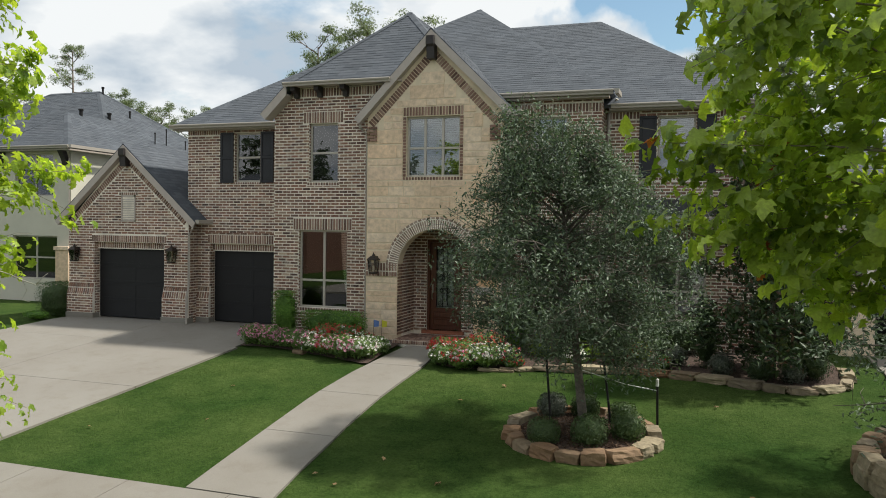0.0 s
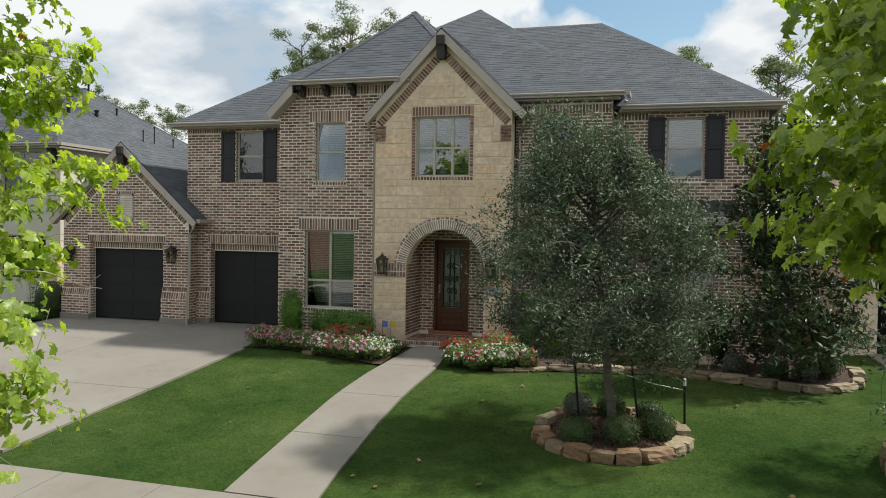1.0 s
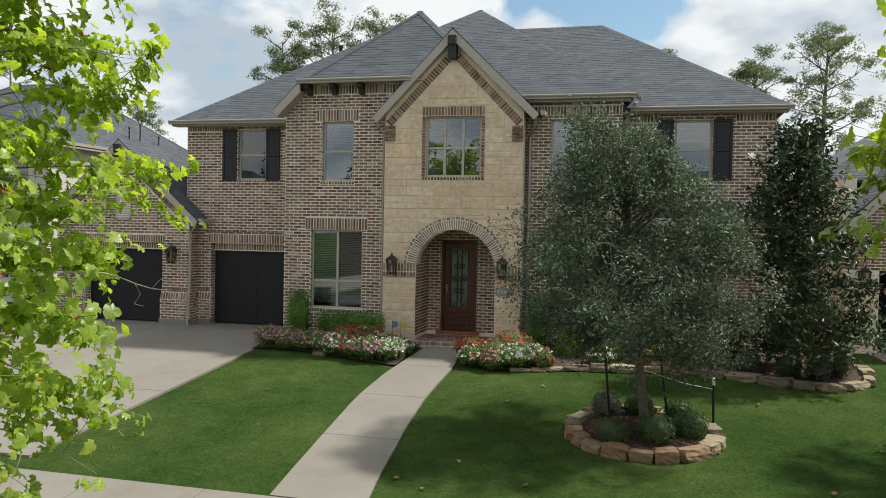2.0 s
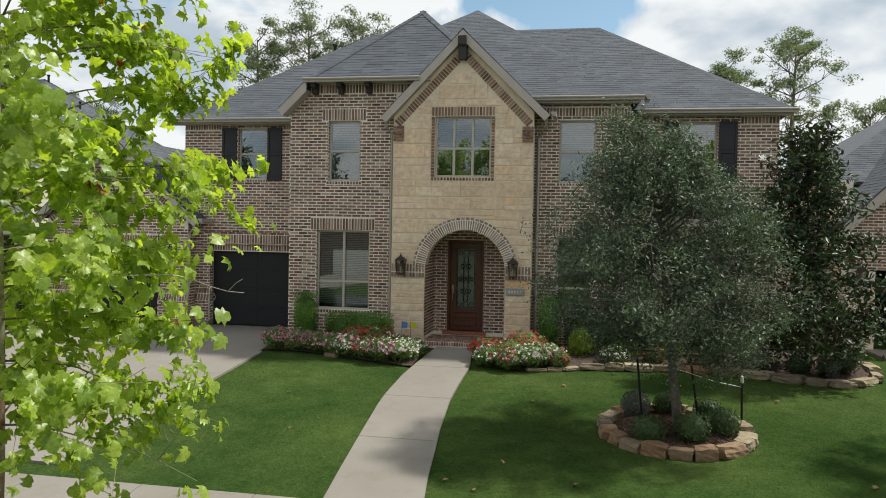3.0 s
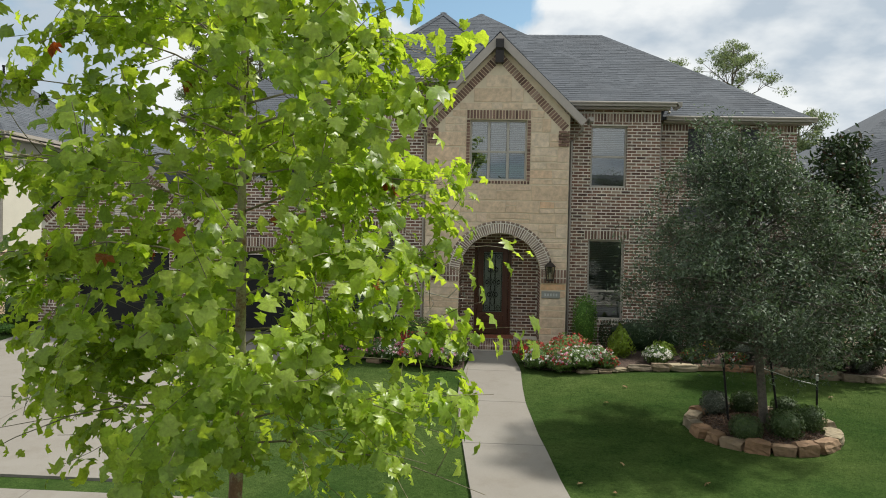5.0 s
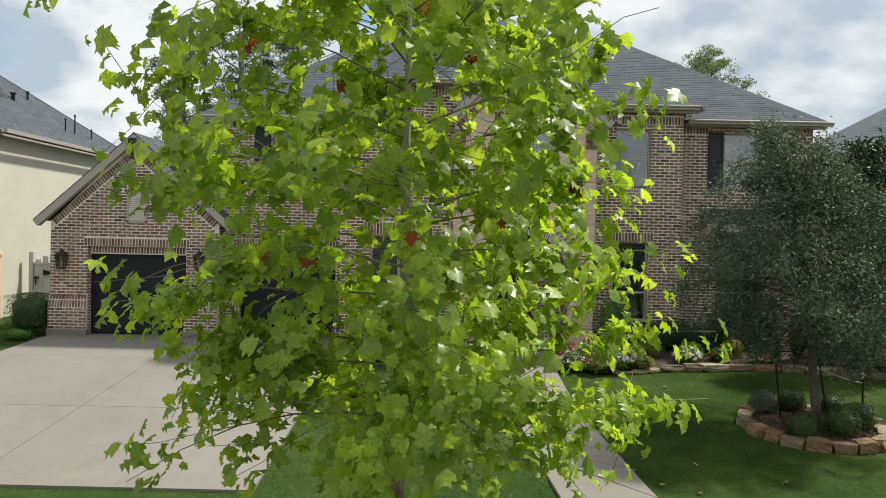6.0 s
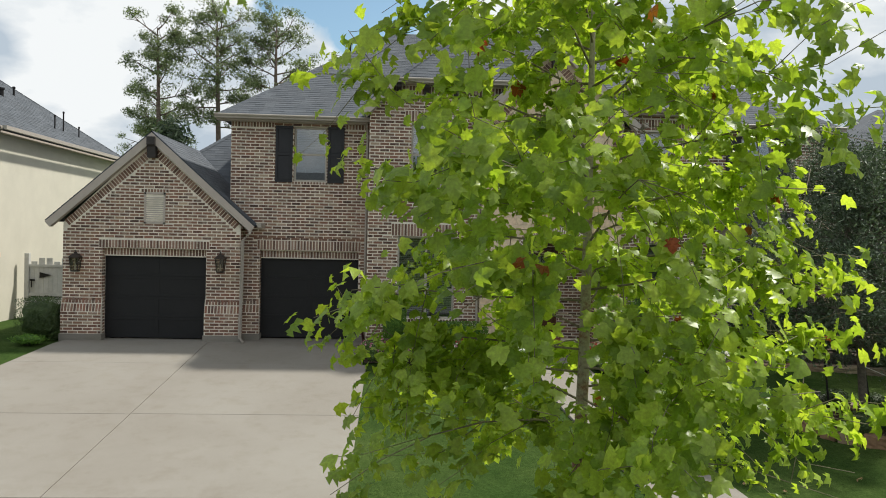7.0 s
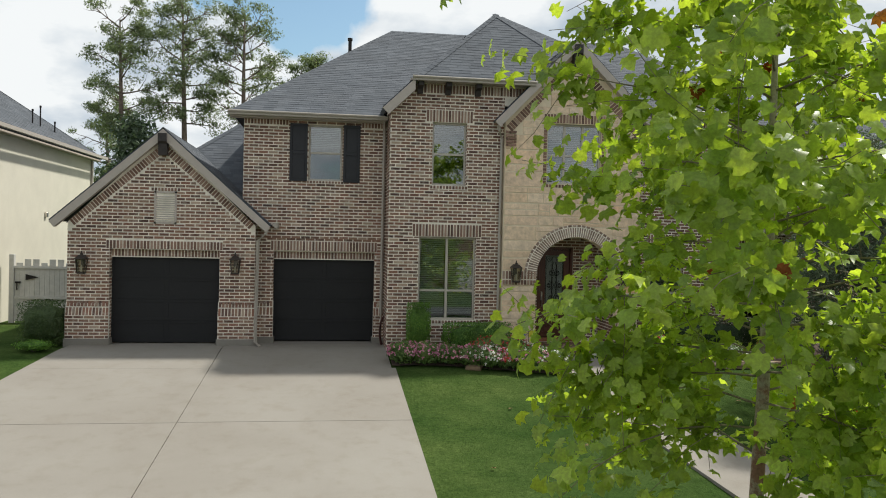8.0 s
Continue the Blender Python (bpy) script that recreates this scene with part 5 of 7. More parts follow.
# five-lobed blade, folded along its midrib and drooping at the tip
LOBED = [(0, -0.40, -0.03), (0.20, -0.44, 0.07), (0.46, -0.27, -0.08), (0.31, -0.08, 0.06), (0.57, 0.12, -0.15), (0.30, 0.20, 0.05), (0.24, 0.40, -0.04), (0, 0.60, -0.24), (-0.24, 0.40, 0.04), (-0.30, 0.20, -0.03), (-0.57, 0.12, -0.20), (-0.31, -0.08, 0.0), (-0.46, -0.27, -0.14), (-0.20, -0.44, 0.02), (0, 0.0, 0.06)]
LOBED_F = [(14, i, i + 1) for i in range(13)] + [(14, 13, 0)]
BLADE = [(0, -0.5, 0.0), (0.17, -0.1, 0.05), (0.0, 0.0, 0.0), (-0.17, -0.1, 0.05), (0.13, 0.25, 0.03), (-0.13, 0.25, 0.03), (0, 0.5, -0.08)]
BLADE_F = [(0, 1, 2), (0, 2, 3), (2, 1, 4), (2, 5, 3), (2, 4, 6), (2, 6, 5)]
OVAL = [(0, -0.5, 0), (0.28, 0, 0.06), (0, 0.5, 0), (-0.28, 0, 0.06)]
OVAL_F = [(0, 1, 2), (0, 2, 3)]
NEEDLES = [(-0.11, 0, 0), (0.11, 0, 0), (0.0, 1.0, -0.1), (-0.35, 0.8, 0.1), (0.35, 0.8, 0.1)]
NEEDLES_F = [(0, 1, 2), (0, 1, 3), (0, 1, 4)]


def limbs(rng, trunk, count, z0, z1, reach, rise, droop=0.0, sub=4, aim=None):
    """Limbs from a trunk line: lists of points, with thinner branchlets off each."""
    out_limbs = []
    tz = [p[2] for p in trunk]
    for i in range(count):
        z = z0 + (z1 - z0) * (i + rng.uniform(0, 1)) / count
        base = np.array([np.interp(z, tz, [p[0] for p in trunk]), np.interp(z, tz, [p[1] for p in trunk]), z])
        az = i * 2.4 + rng.uniform(-0.5, 0.5)
        length = reach((z - z0) / (z1 - z0)) * rng.uniform(0.75, 1.1) * (aim(az, (z - z0) / (z1 - z0)) if aim else 1)
        up = rise((z - z0) / (z1 - z0))
        d = np.array([math.cos(az) * math.cos(up), math.sin(az) * math.cos(up), math.sin(up)])
        pts = [base]
        for k in range(1, 6):
            d = d + rng.normal(0, 0.10, 3) + np.array([0, 0, -droop * 0.1 * k])
            d /= np.linalg.norm(d)
            pts.append(pts[-1] + d * length / 5)
        out_limbs.append((np.array(pts), 0))
        for s in range(sub):
            j = rng.integers(1, 5)
            d2 = d + rng.normal(0, 0.65, 3)
            d2 /= np.linalg.norm(d2)
            q = [pts[j]]
            for k in range(3):
                d2 = d2 + rng.normal(0, 0.2, 3) + np.array([0, 0, -droop * 0.15])
                d2 /= np.linalg.norm(d2)
                q.append(q[-1] + d2 * length * rng.uniform(0.1, 0.19))
            out_limbs.append((np.array(q), 1))
    return out_limbs


def wood(parent, trunk, radii, branches, mat, thick=0.02, fine=0.007, label="", trunk_mat=None):
    bm = bmesh.new()
    tube(bm, trunk, radii, 12)
    part("trunk", bm, trunk_mat or mat, parent, label, smooth=True)
    bm = bmesh.new()
    for pts, order in branches:
        n = len(pts)
        r = thick if order == 0 else fine
        tube(bm, [tuple(p) for p in pts], [max(0.003, r * (1 - 0.8 * i / (n - 1))) for i in range(n)], 5)
    part("branch", bm, mat, parent, smooth=True, kind="stuff")


def along(rng, branches, per_m, start=0.25, jitter=0.08):
    cs = []
    for pts, order in branches:
        seg = np.linalg.norm(np.diff(pts, axis=0), axis=1)
        total = seg.sum()
        n = rng.poisson(total * per_m)
        t = rng.uniform(start if order == 0 else 0.1, 1.02, n) * (len(pts) - 1)
        i = np.minimum(t.astype(int), len(pts) - 2)
        f = (t - i)[:, None]
        cs.append(pts[i] * (1 - f) + pts[i + 1] * f + rng.normal(0, jitter, (n, 3)))
    return np.concatenate(cs)


def open_up(c, seed, scale, level):
    """Drop leaves where a slow noise is low, so that a crown has masses and gaps."""
    return c[np.array([noise.noise((p[0] * scale + seed, p[1] * scale, p[2] * scale)) > level for p in c])]


def inside(c, x, y, seed, rows, lean=(0.0, 0.0), rough=0.22):
    """Which leaves lie within a crown's uneven outline: rows of height and radius."""
    r = np.interp(c[:, 2], [a for a, b in rows], [b for a, b in rows], left=0.0, right=0.0)
    f = np.clip(c[:, 2] / rows[-1][0], 0, 1)
    d = np.hypot(c[:, 0] - x - lean[0] * f, c[:, 1] - y - lean[1] * f)
    lump = np.array([noise.noise((0.9 * p[0] + seed, 0.9 * p[1], 0.9 * p[2])) + 0.6 * noise.noise((2.6 * p[0] + seed, 2.6 * p[1], 2.6 * p[2])) for p in c])
    return d < r * (1 + rough * lump)


def prune(branches, x, y, seed, rows, lean=(0.0, 0.0), rough=0.22):
    """Cut limbs back to the crown's outline."""
    cut = []
    for pts, order in branches:
        ok = inside(pts, x, y, seed, rows, lean, rough)
        n = len(pts) if ok.all() else int(np.argmin(ok))
        if n > 1:
            cut.append((pts[:n], order))
    return cut


def sycamore(seed, x, y, top, crown0, reach, count, per_m, label, leaf, lean=(0.0, 0.0), gaps=-0.3, rows=None, aim=None):
    rng = np.random.default_rng(seed)
    z = slope(y)
    t = thing("sycamore_tree", label, "tree", (x, y, z))
    trunk = [(x + lean[0] * f + 0.05 * math.sin(5 * f), y + lean[1] * f + 0.04 * math.cos(4 * f), z - 0.1 + (top - z) * f) for f in (0, 0.12, 0.25, 0.4, 0.55, 0.7, 0.85, 1)]
    br = limbs(rng, trunk, count, crown0, top - 0.3, reach, lambda f: 0.15 + 0.4 * f, 0.3, 6, aim)
    if rows:
        br = prune(br, x, y, seed, rows)
    wood(t, trunk, [0.085, 0.075, 0.066, 0.056, 0.046, 0.035, 0.022, 0.01], br, SYC_BARK, 0.013, 0.005, trunk_mat=FLAKING)
    c = open_up(along(rng, br, per_m, 0.42, 0.10), seed, 1.4, gaps)
    c[:, 2] -= 0.05
    n = len(c)
    out_dir = c - np.array([[x, y, 0]])
    out_dir[:, 2] = 0
    nrm = rng.normal(0, 0.55, (n, 3)) + 0.5 * out_dir + np.array([0, 0, 0.55])
    size = rng.uniform(0.08, 0.19, n)
    keep = rng.random(n) > 0.004
    scatter("crown", leaf, t, LOBED, LOBED_F, c[keep], nrm[keep], size[keep], rng, smooth=True)
    scatter("turning_leaves", RED_LEAF, t, LOBED, LOBED_F, c[~keep], nrm[~keep], size[~keep] * 0.85, rng, label="few rust-red turning leaves")
    return t


young = sycamore(4, -10.98, 8.34, 6.1, 0.6, lambda f: 2.78 * (1 - 0.2 * f ** 4) * (0.82 + 0.3 * min(f, 0.6)), 58, 27.0, "young sycamore with bright green lobed leaves by the sidewalk", SYC_LEAF, lean=(0.2, 0.0), gaps=-0.24, aim=lambda az, f: (1 - 0.5 * max(0.0, math.cos(az - 2.3)) ** 3 * min(1.0, 2 * f)) * (1 + 0.22 * max(0.0, math.cos(az + 2.75)) * f))
bm = bmesh.new()
for pts, r in (([(-10.2, 8.6, 2.25), (-9.5, 9.3, 2.25), (-9.54, 9.6, 2.22), (-9.36, 9.6, 2.18), (-9.14, 9.6, 2.11), (-8.92, 9.6, 2.06), (-8.72, 9.6, 2.05)], 0.010), ([(-9.14, 9.6, 2.11), (-9.07, 9.6, 1.99), (-9.15, 9.6, 1.87), (-9.02, 9.6, 1.85)], 0.006), ([(-8.92, 9.6, 2.06), (-8.82, 9.6, 2.16), (-8.74, 9.6, 2.21)], 0.006)):
    tube(bm, pts, [r * (1 - 0.6 * i / (len(pts) - 1)) for i in range(len(pts))], 5)
part("bare_twig", bm, TWIG, young, "bleached bare twig", smooth=True)
sycamore(9, 0.75, 8.9, 7.2, 1.9, lambda f: 3.0 * (1 - 0.45 * f ** 2), 60, 34.0, "sycamore street tree with broad green leaves", SYC_DEEP, gaps=-0.42, rows=[(1.5, 0.5), (2.2, 1.3), (2.9, 2.3), (3.6, 2.75), (4.3, 2.3), (5.0, 1.75), (6.4, 1.0), (7.4, 0.3)])


def evergreen(name, label, seed, x, y, top, crown0, spread, count, leaf, size, per_m, bark, r0, ground_z=None, shape=None, faces=None, clump=0.12, rise=0.5, droop=0.2, sub=7, start=0.3, gaps=None, rows=None, lean=(0.0, 0.0), rough=0.22):
    rng = np.random.default_rng(seed)
    z = slope(y) if ground_z is None else ground_z
    t = thing(name, label, "tree", (x, y, z))
    trunk = [(x + 0.45 * lean[0] * f + 0.08 * math.sin(3 * f + seed), y + 0.45 * lean[1] * f + 0.06 * math.cos(4 * f), z - 0.1 + (top * 0.93 - z) * f) for f in (0, 0.1, 0.25, 0.4, 0.6, 0.8, 1)]
    br = limbs(rng, trunk, count, crown0, top * 0.9, spread, lambda f: rise * (0.3 + 1.3 * f), droop, sub)
    if rows:
        br = prune(br, x, y, seed, rows, lean, rough)
    wood(t, trunk, [r0 * k for k in (1.25, 1, 0.9, 0.75, 0.55, 0.35, 0.12)], br, bark, r0 * 0.3, 0.008)
    c = along(rng, br, per_m, start, clump)
    if gaps is not None:
        c = open_up(c, seed, 1.5, gaps)
    n = len(c)
    nrm = rng.normal(0, 0.7, (n, 3)) + np.array([0, 0, 0.6])
    scatter("crown", leaf, t, shape or BLADE, faces or BLADE_F, c, nrm, rng.uniform(*size, n), rng)
    return t


evergreen("live_oak_tree", "staked young live oak with fine grey-green leaves", 21, -3.27, 16.1, 4.75, 0.55, lambda f: 2.9 * (1 - 0.35 * f), 78, OAK_LEAF, (0.05, 0.10), 108, BARK, 0.085, sub=14, rise=0.5, clump=0.12, gaps=-0.17, droop=0.3, lean=(-0.85, 0.0), rough=0.30, rows=[(0.05, 0.7), (0.4, 1.4), (0.9, 1.8), (1.5, 2.4), (2.2, 2.6), (2.9, 2.3), (3.6, 1.75), (4.2, 1.25), (4.8, 0.8), (5.3, 0.3)])
evergreen("live_oak_tree", "young dark live oak in the stacked rock ring", 27, 2.6, 15.6, 4.3, 0.0, lambda f: 2.6 * (1 - 0.35 * f), 40, OAK_LEAF, (0.07, 0.13), 55, BARK, 0.08, sub=10, rise=0.4, clump=0.12, gaps=-0.1, droop=0.45, rough=0.3, rows=[(-0.6, 0.9), (0.0, 1.9), (0.8, 2.25), (2.2, 2.0), (3.6, 1.2), (4.8, 0.3)])
magnolia = evergreen("magnolia_tree", "dark glossy magnolia in the edged bed", 33, 0.1, 21.0, 5.55, 0.0, lambda f: 2.0 * (1 - 0.62 * f), 56, MAG_LEAF, (0.12, 0.22), 40, BARK, 0.06, sub=8, rise=0.5, rows=[(-0.3, 1.2), (0.4, 1.65), (2.4, 1.85), (3.4, 1.35), (4.6, 0.9), (5.7, 0.3)])
bm = bmesh.new()
tube(bm, [(0.1, 21.0, 3.9), (-0.3, 21.1, 4.3), (-0.75, 21.15, 4.5), (-0.95, 21.2, 4.6)], [0.02, 0.014, 0.009, 0.006], 6)
part("twig", bm, BARK, magnolia)
rng = np.random.default_rng(35)
tw = np.linspace(0.2, 1.0, 70)[:, None]
tc_pts = np.array([0.1, 21.0, 3.9]) * (1 - tw) + np.array([-0.9, 21.2, 4.6]) * tw + rng.normal(0, 0.11, (70, 3))
scatter("twig_leaves", MAG_LEAF, magnolia, BLADE, BLADE_F, tc_pts, rng.normal(0, 0.7, (70, 3)) + np.array([0, 0, 0.6]), rng.uniform(0.12, 0.22, 70), rng)
a = np.arange(9) * math.tau / 9
scatter("blossom", PETAL_WHITE, magnolia, [(0, 0, 0), (0.35, 0.5, 0.2), (0, 1.0, 0.35), (-0.35, 0.5, 0.2)], [(0, 1, 2), (0, 2, 3)], np.tile([[-0.95, 21.17, 4.63]], (9, 1)), np.stack([0.5 * np.cos(a), 0.5 * np.sin(a) - 0.4, np.ones(9)], axis=1), np.full(9, 0.13), rng, spin=a, label="one open white blossom")


def pine(seed, x, y, top, crown0, r=2.6, count=22, bare=0.30, label="tall pine with open tufted crown behind the houses"):
    rng = np.random.default_rng(seed)
    t = thing("pine_tree", label, "tree", (x, y, -0.33), group="pines behind the houses")
    trunk = [(x + 0.25 * math.sin(2 * f + seed), y, -0.4 + (top + 0.1) * f) for f in (0, 0.2, 0.4, 0.6, 0.8, 1)]
    br = limbs(rng, trunk, count, crown0, top - 0.2, lambda f: r * (0.3 + 0.9 * math.sin(math.pi * (0.25 + 0.62 * f))) * rng.uniform(0.55, 1.1), lambda f: 0.02 + 0.75 * f, 0.0, 6)
    wood(t, trunk, [0.24, 0.21, 0.18, 0.15, 0.1, 0.04], br, PINE_BARK, 0.055, 0.025)
    tips = [q[-1] for q, order in br] + [0.5 * (q[-1] + q[-2]) for q, order in br if order == 0] + [np.array(trunk[-1])]
    tips = np.array(tips)
    tips = tips[rng.random(len(tips)) > bare]
    k = 78
    n = len(tips) * k
    d = rng.normal(0, 1, (n, 3))
    d /= np.linalg.norm(d, axis=1, keepdims=True)
    wide = np.repeat(rng.uniform(0.4, 0.8, len(tips)), k)[:, None]
    c = np.repeat(tips, k, axis=0) + d * rng.random((n, 1)) ** 0.45 * wide * np.array([1.0, 1.0, 0.58]) + np.array([0, 0, 0.1])
    nrm = d + rng.normal(0, 0.5, (n, 3))
    scatter("crown", PINE_LEAF, t, NEEDLES, NEEDLES_F, c, nrm, rng.uniform(0.13, 0.24, n), rng)
    return t


for args in ((1, -27.8, 52, 15.7, 8.2, 2.4), (2, -23.9, 52, 16.5, 9.2, 2.5, 24), (3, -20.2, 52.5, 16.2, 9.0, 2.4, 24), (5, 8.0, 58.5, 15.8, 7, 2.8, 30), (6, 3.6, 60, 14.3, 9, 2.2), (7, -2.5, 64, 15.6, 9, 2.2), (8, -66.8, 70, 21.6, 16.8, 2.3, 12, 0.5), (16, -75.5, 70, 17.2, 12, 2.6), (17, -64.8, 75, 16.4, 12, 2.6), (18, -62.0, 78, 15.4, 10, 3.0), (19, -58.6, 80, 15.1, 9, 3.0), (12, -16.5, 53, 13.6, 9, 1.8), (13, 13.2, 60, 11.2, 6, 2.4), (14, -33.2, 70, 12.2, 6, 2.6)):
    pine(*args)
evergreen("shade_tree", "dense green broadleaf tree behind the garage", 41, -26.3, 50, 9.6, 3.0, lambda f: 2.3 * (1 - 0.5 * f), 30, OAK_LEAF, (0.3, 0.5), 22, BARK, 0.15, ground_z=-0.33, clump=0.3)


# ---- neighbouring houses ----
def hip_roof(parent, x0, x1, y0, y1, z, ridge, tiles=True):
    """A hipped roof on a rectangle; ridge: its two ends."""
    (ax, ay, az), (bx, by, bz) = ridge
    roof_face("roof", [(x0, y0, z), (x1, y0, z), (bx, by, bz), (ax, ay, az)], parent, tiles=tiles)
    roof_face("roof", [(x1, y0, z), (x1, y1, z), (bx, by, bz)], parent, tiles=tiles)
    roof_face("roof", [(x1, y1, z), (x0, y1, z), (ax, ay, az), (bx, by, bz)], parent, tiles=False)
    roof_face("roof", [(x0, y1, z), (x0, y0, z), (ax, ay, az)], parent, tiles=False)
    return [((x0, y0, z), (ax, ay, az)), ((x1, y0, z), (bx, by, bz)), ((ax, ay, az), (bx, by, bz)), ((x1, y1, z), (bx, by, bz))]


left_house = thing("house", "cream stucco two-storey neighbouring house with grey hipped roof", "house", (-30, 30, -0.3))
bm = bmesh.new()
LW = [(-28.2, -26.2, 3.9, 5.6), (-28.3, -26.0, 0.55, 2.3)]
cells(bm, -29.0, -25.3, 27.0, 27.3, -0.6, 5.75, LW)
part("wall", bm, STUCCO, left_house)
LM = (-32.5, -30.8, 0.55, 2.3)
part("wall", cells(bmesh.new(), -37, -28.7, 29.0, 29.3, -0.6, 5.75, [LM]), STUCCO, left_house)
for x0, x1, y0, y1 in ((-29.0, -28.7, 27.3, 29.0), (-25.6, -25.3, 27.3, 38), (-37, -36.7, 29.3, 38), (-37, -25.3, 38, 38.3)):
    part("wall", boxes((x0, x1, y0, y1, -0.6, 5.75)), STUCCO, left_house)
for a in LW:
    window(left_house, *a, 27.0, 2, label="dark framed window in the stucco wall", blind_drop=0.5)
window(left_house, *LM, 29.0, 2, label="dark framed window in the stucco wall", blind_drop=0.5)
wing_top, wing_back = (-27.13, 28.68, 7.5), (-27.13, 30.78, 7.5)
edges = hip_roof(left_house, -37.5, -24.95, 28.6, 38.4, 5.85, ((-32.4, 33.0, 9.2), (-29.4, 33.0, 9.2)))
roof_face("roof", [(-29.3, 26.5, 5.85), (-24.95, 26.5, 5.85), wing_top], left_house)
roof_face("roof", [(-24.95, 26.5, 5.85), (-24.95, 28.6, 5.85), wing_back, wing_top], left_house)
roof_face("roof", [(-29.3, 28.6, 5.85), (-29.3, 26.5, 5.85), wing_top, wing_back], left_house)
caps([edges[0], (wing_back, (-29.4, 33.0, 9.2)), edges[2], edges[3], ((-24.95, 26.5, 5.85), wing_top), ((-29.3, 26.5, 5.85), wing_top), (wing_top, wing_back)], left_house)
gutter(-29.3, -24.9, 26.4, 5.87, left_house)
gutter(-37.5, -29.35, 28.5, 5.87, left_house)
gutter(26.4, 38.4, -24.84, 5.87, left_house, "-y")
part("soffit", boxes((-29.25, -25.0, 26.55, 27.0, 5.68, 5.74)), TRIM, left_house)
part("soffit", boxes((-37.4, -29.0, 28.65, 29.0, 5.68, 5.74)), TRIM, left_house)
part("soffit", boxes((-25.3, -25.0, 27.0, 38.3, 5.68, 5.74)), TRIM, left_house)
part("corner_pier", boxes((-25.85, -25.2, 26.75, 27.0, -0.6, 1.75), (-25.9, -25.15, 26.7, 27.02, 1.75, 1.9), bevel=0.01), STONE, left_house, "cream stone corner pier")
for x in (-25.62, -28.9):
    bm = bmesh.new()
    prism(bm, [(x, 26.6, 5.68), (x, 26.99, 5.68), (x, 26.99, 5.1), (x, 26.88, 5.1), (x, 26.8, 5.35)], (0.22, 0, 0))
    part("eave_bracket", bm, DARK_WOOD, left_house)
bm = bmesh.new()
tube(bm, [(-25.1, 26.55, 5.75), (-25.15, 26.7, 5.6), (-25.33, 26.94, 5.4), (-25.33, 26.95, -0.3)], 0.045, 4)
part("downspout", bm, GUTTER, left_house)
bm = bmesh.new()
tube(bm, [(-25.25, 37.9, 5.7), (-25.25, 37.9, -0.3)], 0.05, 4)
part("downspout", bm, GUTTER, left_house)
for x, y, h, r in ((-27.1, 29.4, 0.2, 0.11), (-27.2, 31.2, 0.2, 0.11), (-27.6, 33.0, 0.25, 0.06), (-25.9, 32.7, 0.45, 0.04), (-25.9, 33.5, 0.7, 0.04), (-25.8, 34.8, 0.35, 0.04), (-29.2, 33.0, 0.18, 0.07)):
    zr = 5.85 + 0.76 * (-24.95 - x) if x > -29 else 9.15
    bm = bmesh.new()
    lathe(bm, [(r * 0.7, -0.3), (r * 0.7, h), (r, h), (r, h + 0.07), (0.02, h + 0.08)], (x, y, zr), 10)
    part("roof_vent", bm, IRON, left_house, "black roof vent")
part("side_lamp", boxes((-25.3, -25.2, 32.3, 32.45, 3.1, 3.3), bevel=0.02), NICKEL, left_house)

right_house = thing("house", "neighbouring brick house with grey shingle roof and open dark garage", "house", (8, 30, -0.3))
bm = bmesh.new()
cells(bm, 2.0, 8.2, 25.0, 25.3, -0.5, 3.2, [(2.85, 7.6, -0.6, 1.9)])
prism(bm, [(2.0, 25.0, 3.2), (8.2, 25.0, 3.2), (5.1, 25.0, 6.2)], (0, 0.3, 0))
rw = part("wall", bm, MORTAR, right_house)
pieces("brickwork", running_bond(2.0, 8.2, 1.9, 6.1, (), lambda z: (2.0 + max(0, z - 3.0), 8.2 - max(0, z - 3.0))), front(25.0), BRICK, rw)
part("stone_base", boxes((2.0, 2.83, 24.9, 25.0, -0.5, 1.3), (1.98, 2.84, 24.88, 25.0, 1.3, 1.4), bevel=0.01), STONE, right_house, "cream stone pier beside the garage")
part("wall", boxes((2.0, 2.3, 25.3, 40, -0.5, 4.4)), MORTAR, right_house)
part("wall", boxes((2.0, 18, 40, 40.3, -0.5, 4.4), (17.7, 18, 25.3, 40, -0.5, 4.4), (8.2, 18, 27.8, 28.1, -0.5, 4.4)), MORTAR, right_house)
# lining in near-black paint stands in for the shade inside the garage
part("garage_lining", boxes((2.4, 8.0, 29.5, 29.6, -0.4, 2.6), (2.35, 2.42, 25.3, 29.5, -0.4, 2.6), (8.0, 8.05, 25.3, 29.5, -0.4, 2.6), (2.3, 8.1, 25.3, 29.6, 2.6, 2.7)), GARAGE, right_house, "open garage interior with its shade painted black")
roof_face("garage_roof", [(1.6, 31, 2.85), (1.6, 24.75, 2.85), (5.1, 24.75, 6.35), (5.1, 31, 6.35)], right_house)
roof_face("garage_roof", [(8.6, 24.75, 2.85), (8.6, 31, 2.85), (5.1, 31, 6.35), (5.1, 24.75, 6.35)], right_house, tiles=False)
rake(1.6, 2.8, 5.1, 6.3, 24.72, 25.0, 0.24, right_house)
rake(8.6, 2.8, 5.1, 6.3, 24.72, 25.0, 0.24, right_house)
hip_roof(right_house, 1.7, 18.4, 27.5, 40.5, 4.5, ((8, 34, 8.6), (13, 34, 8.6)))
copy_thing(lamp, pose(2.45, 24.98, 1.75))
paving("neighbour_driveway", "pale concrete driveway of the neighbouring house", "driveway", [(const(2.6), const(8.6), 7.5, 25.0)])

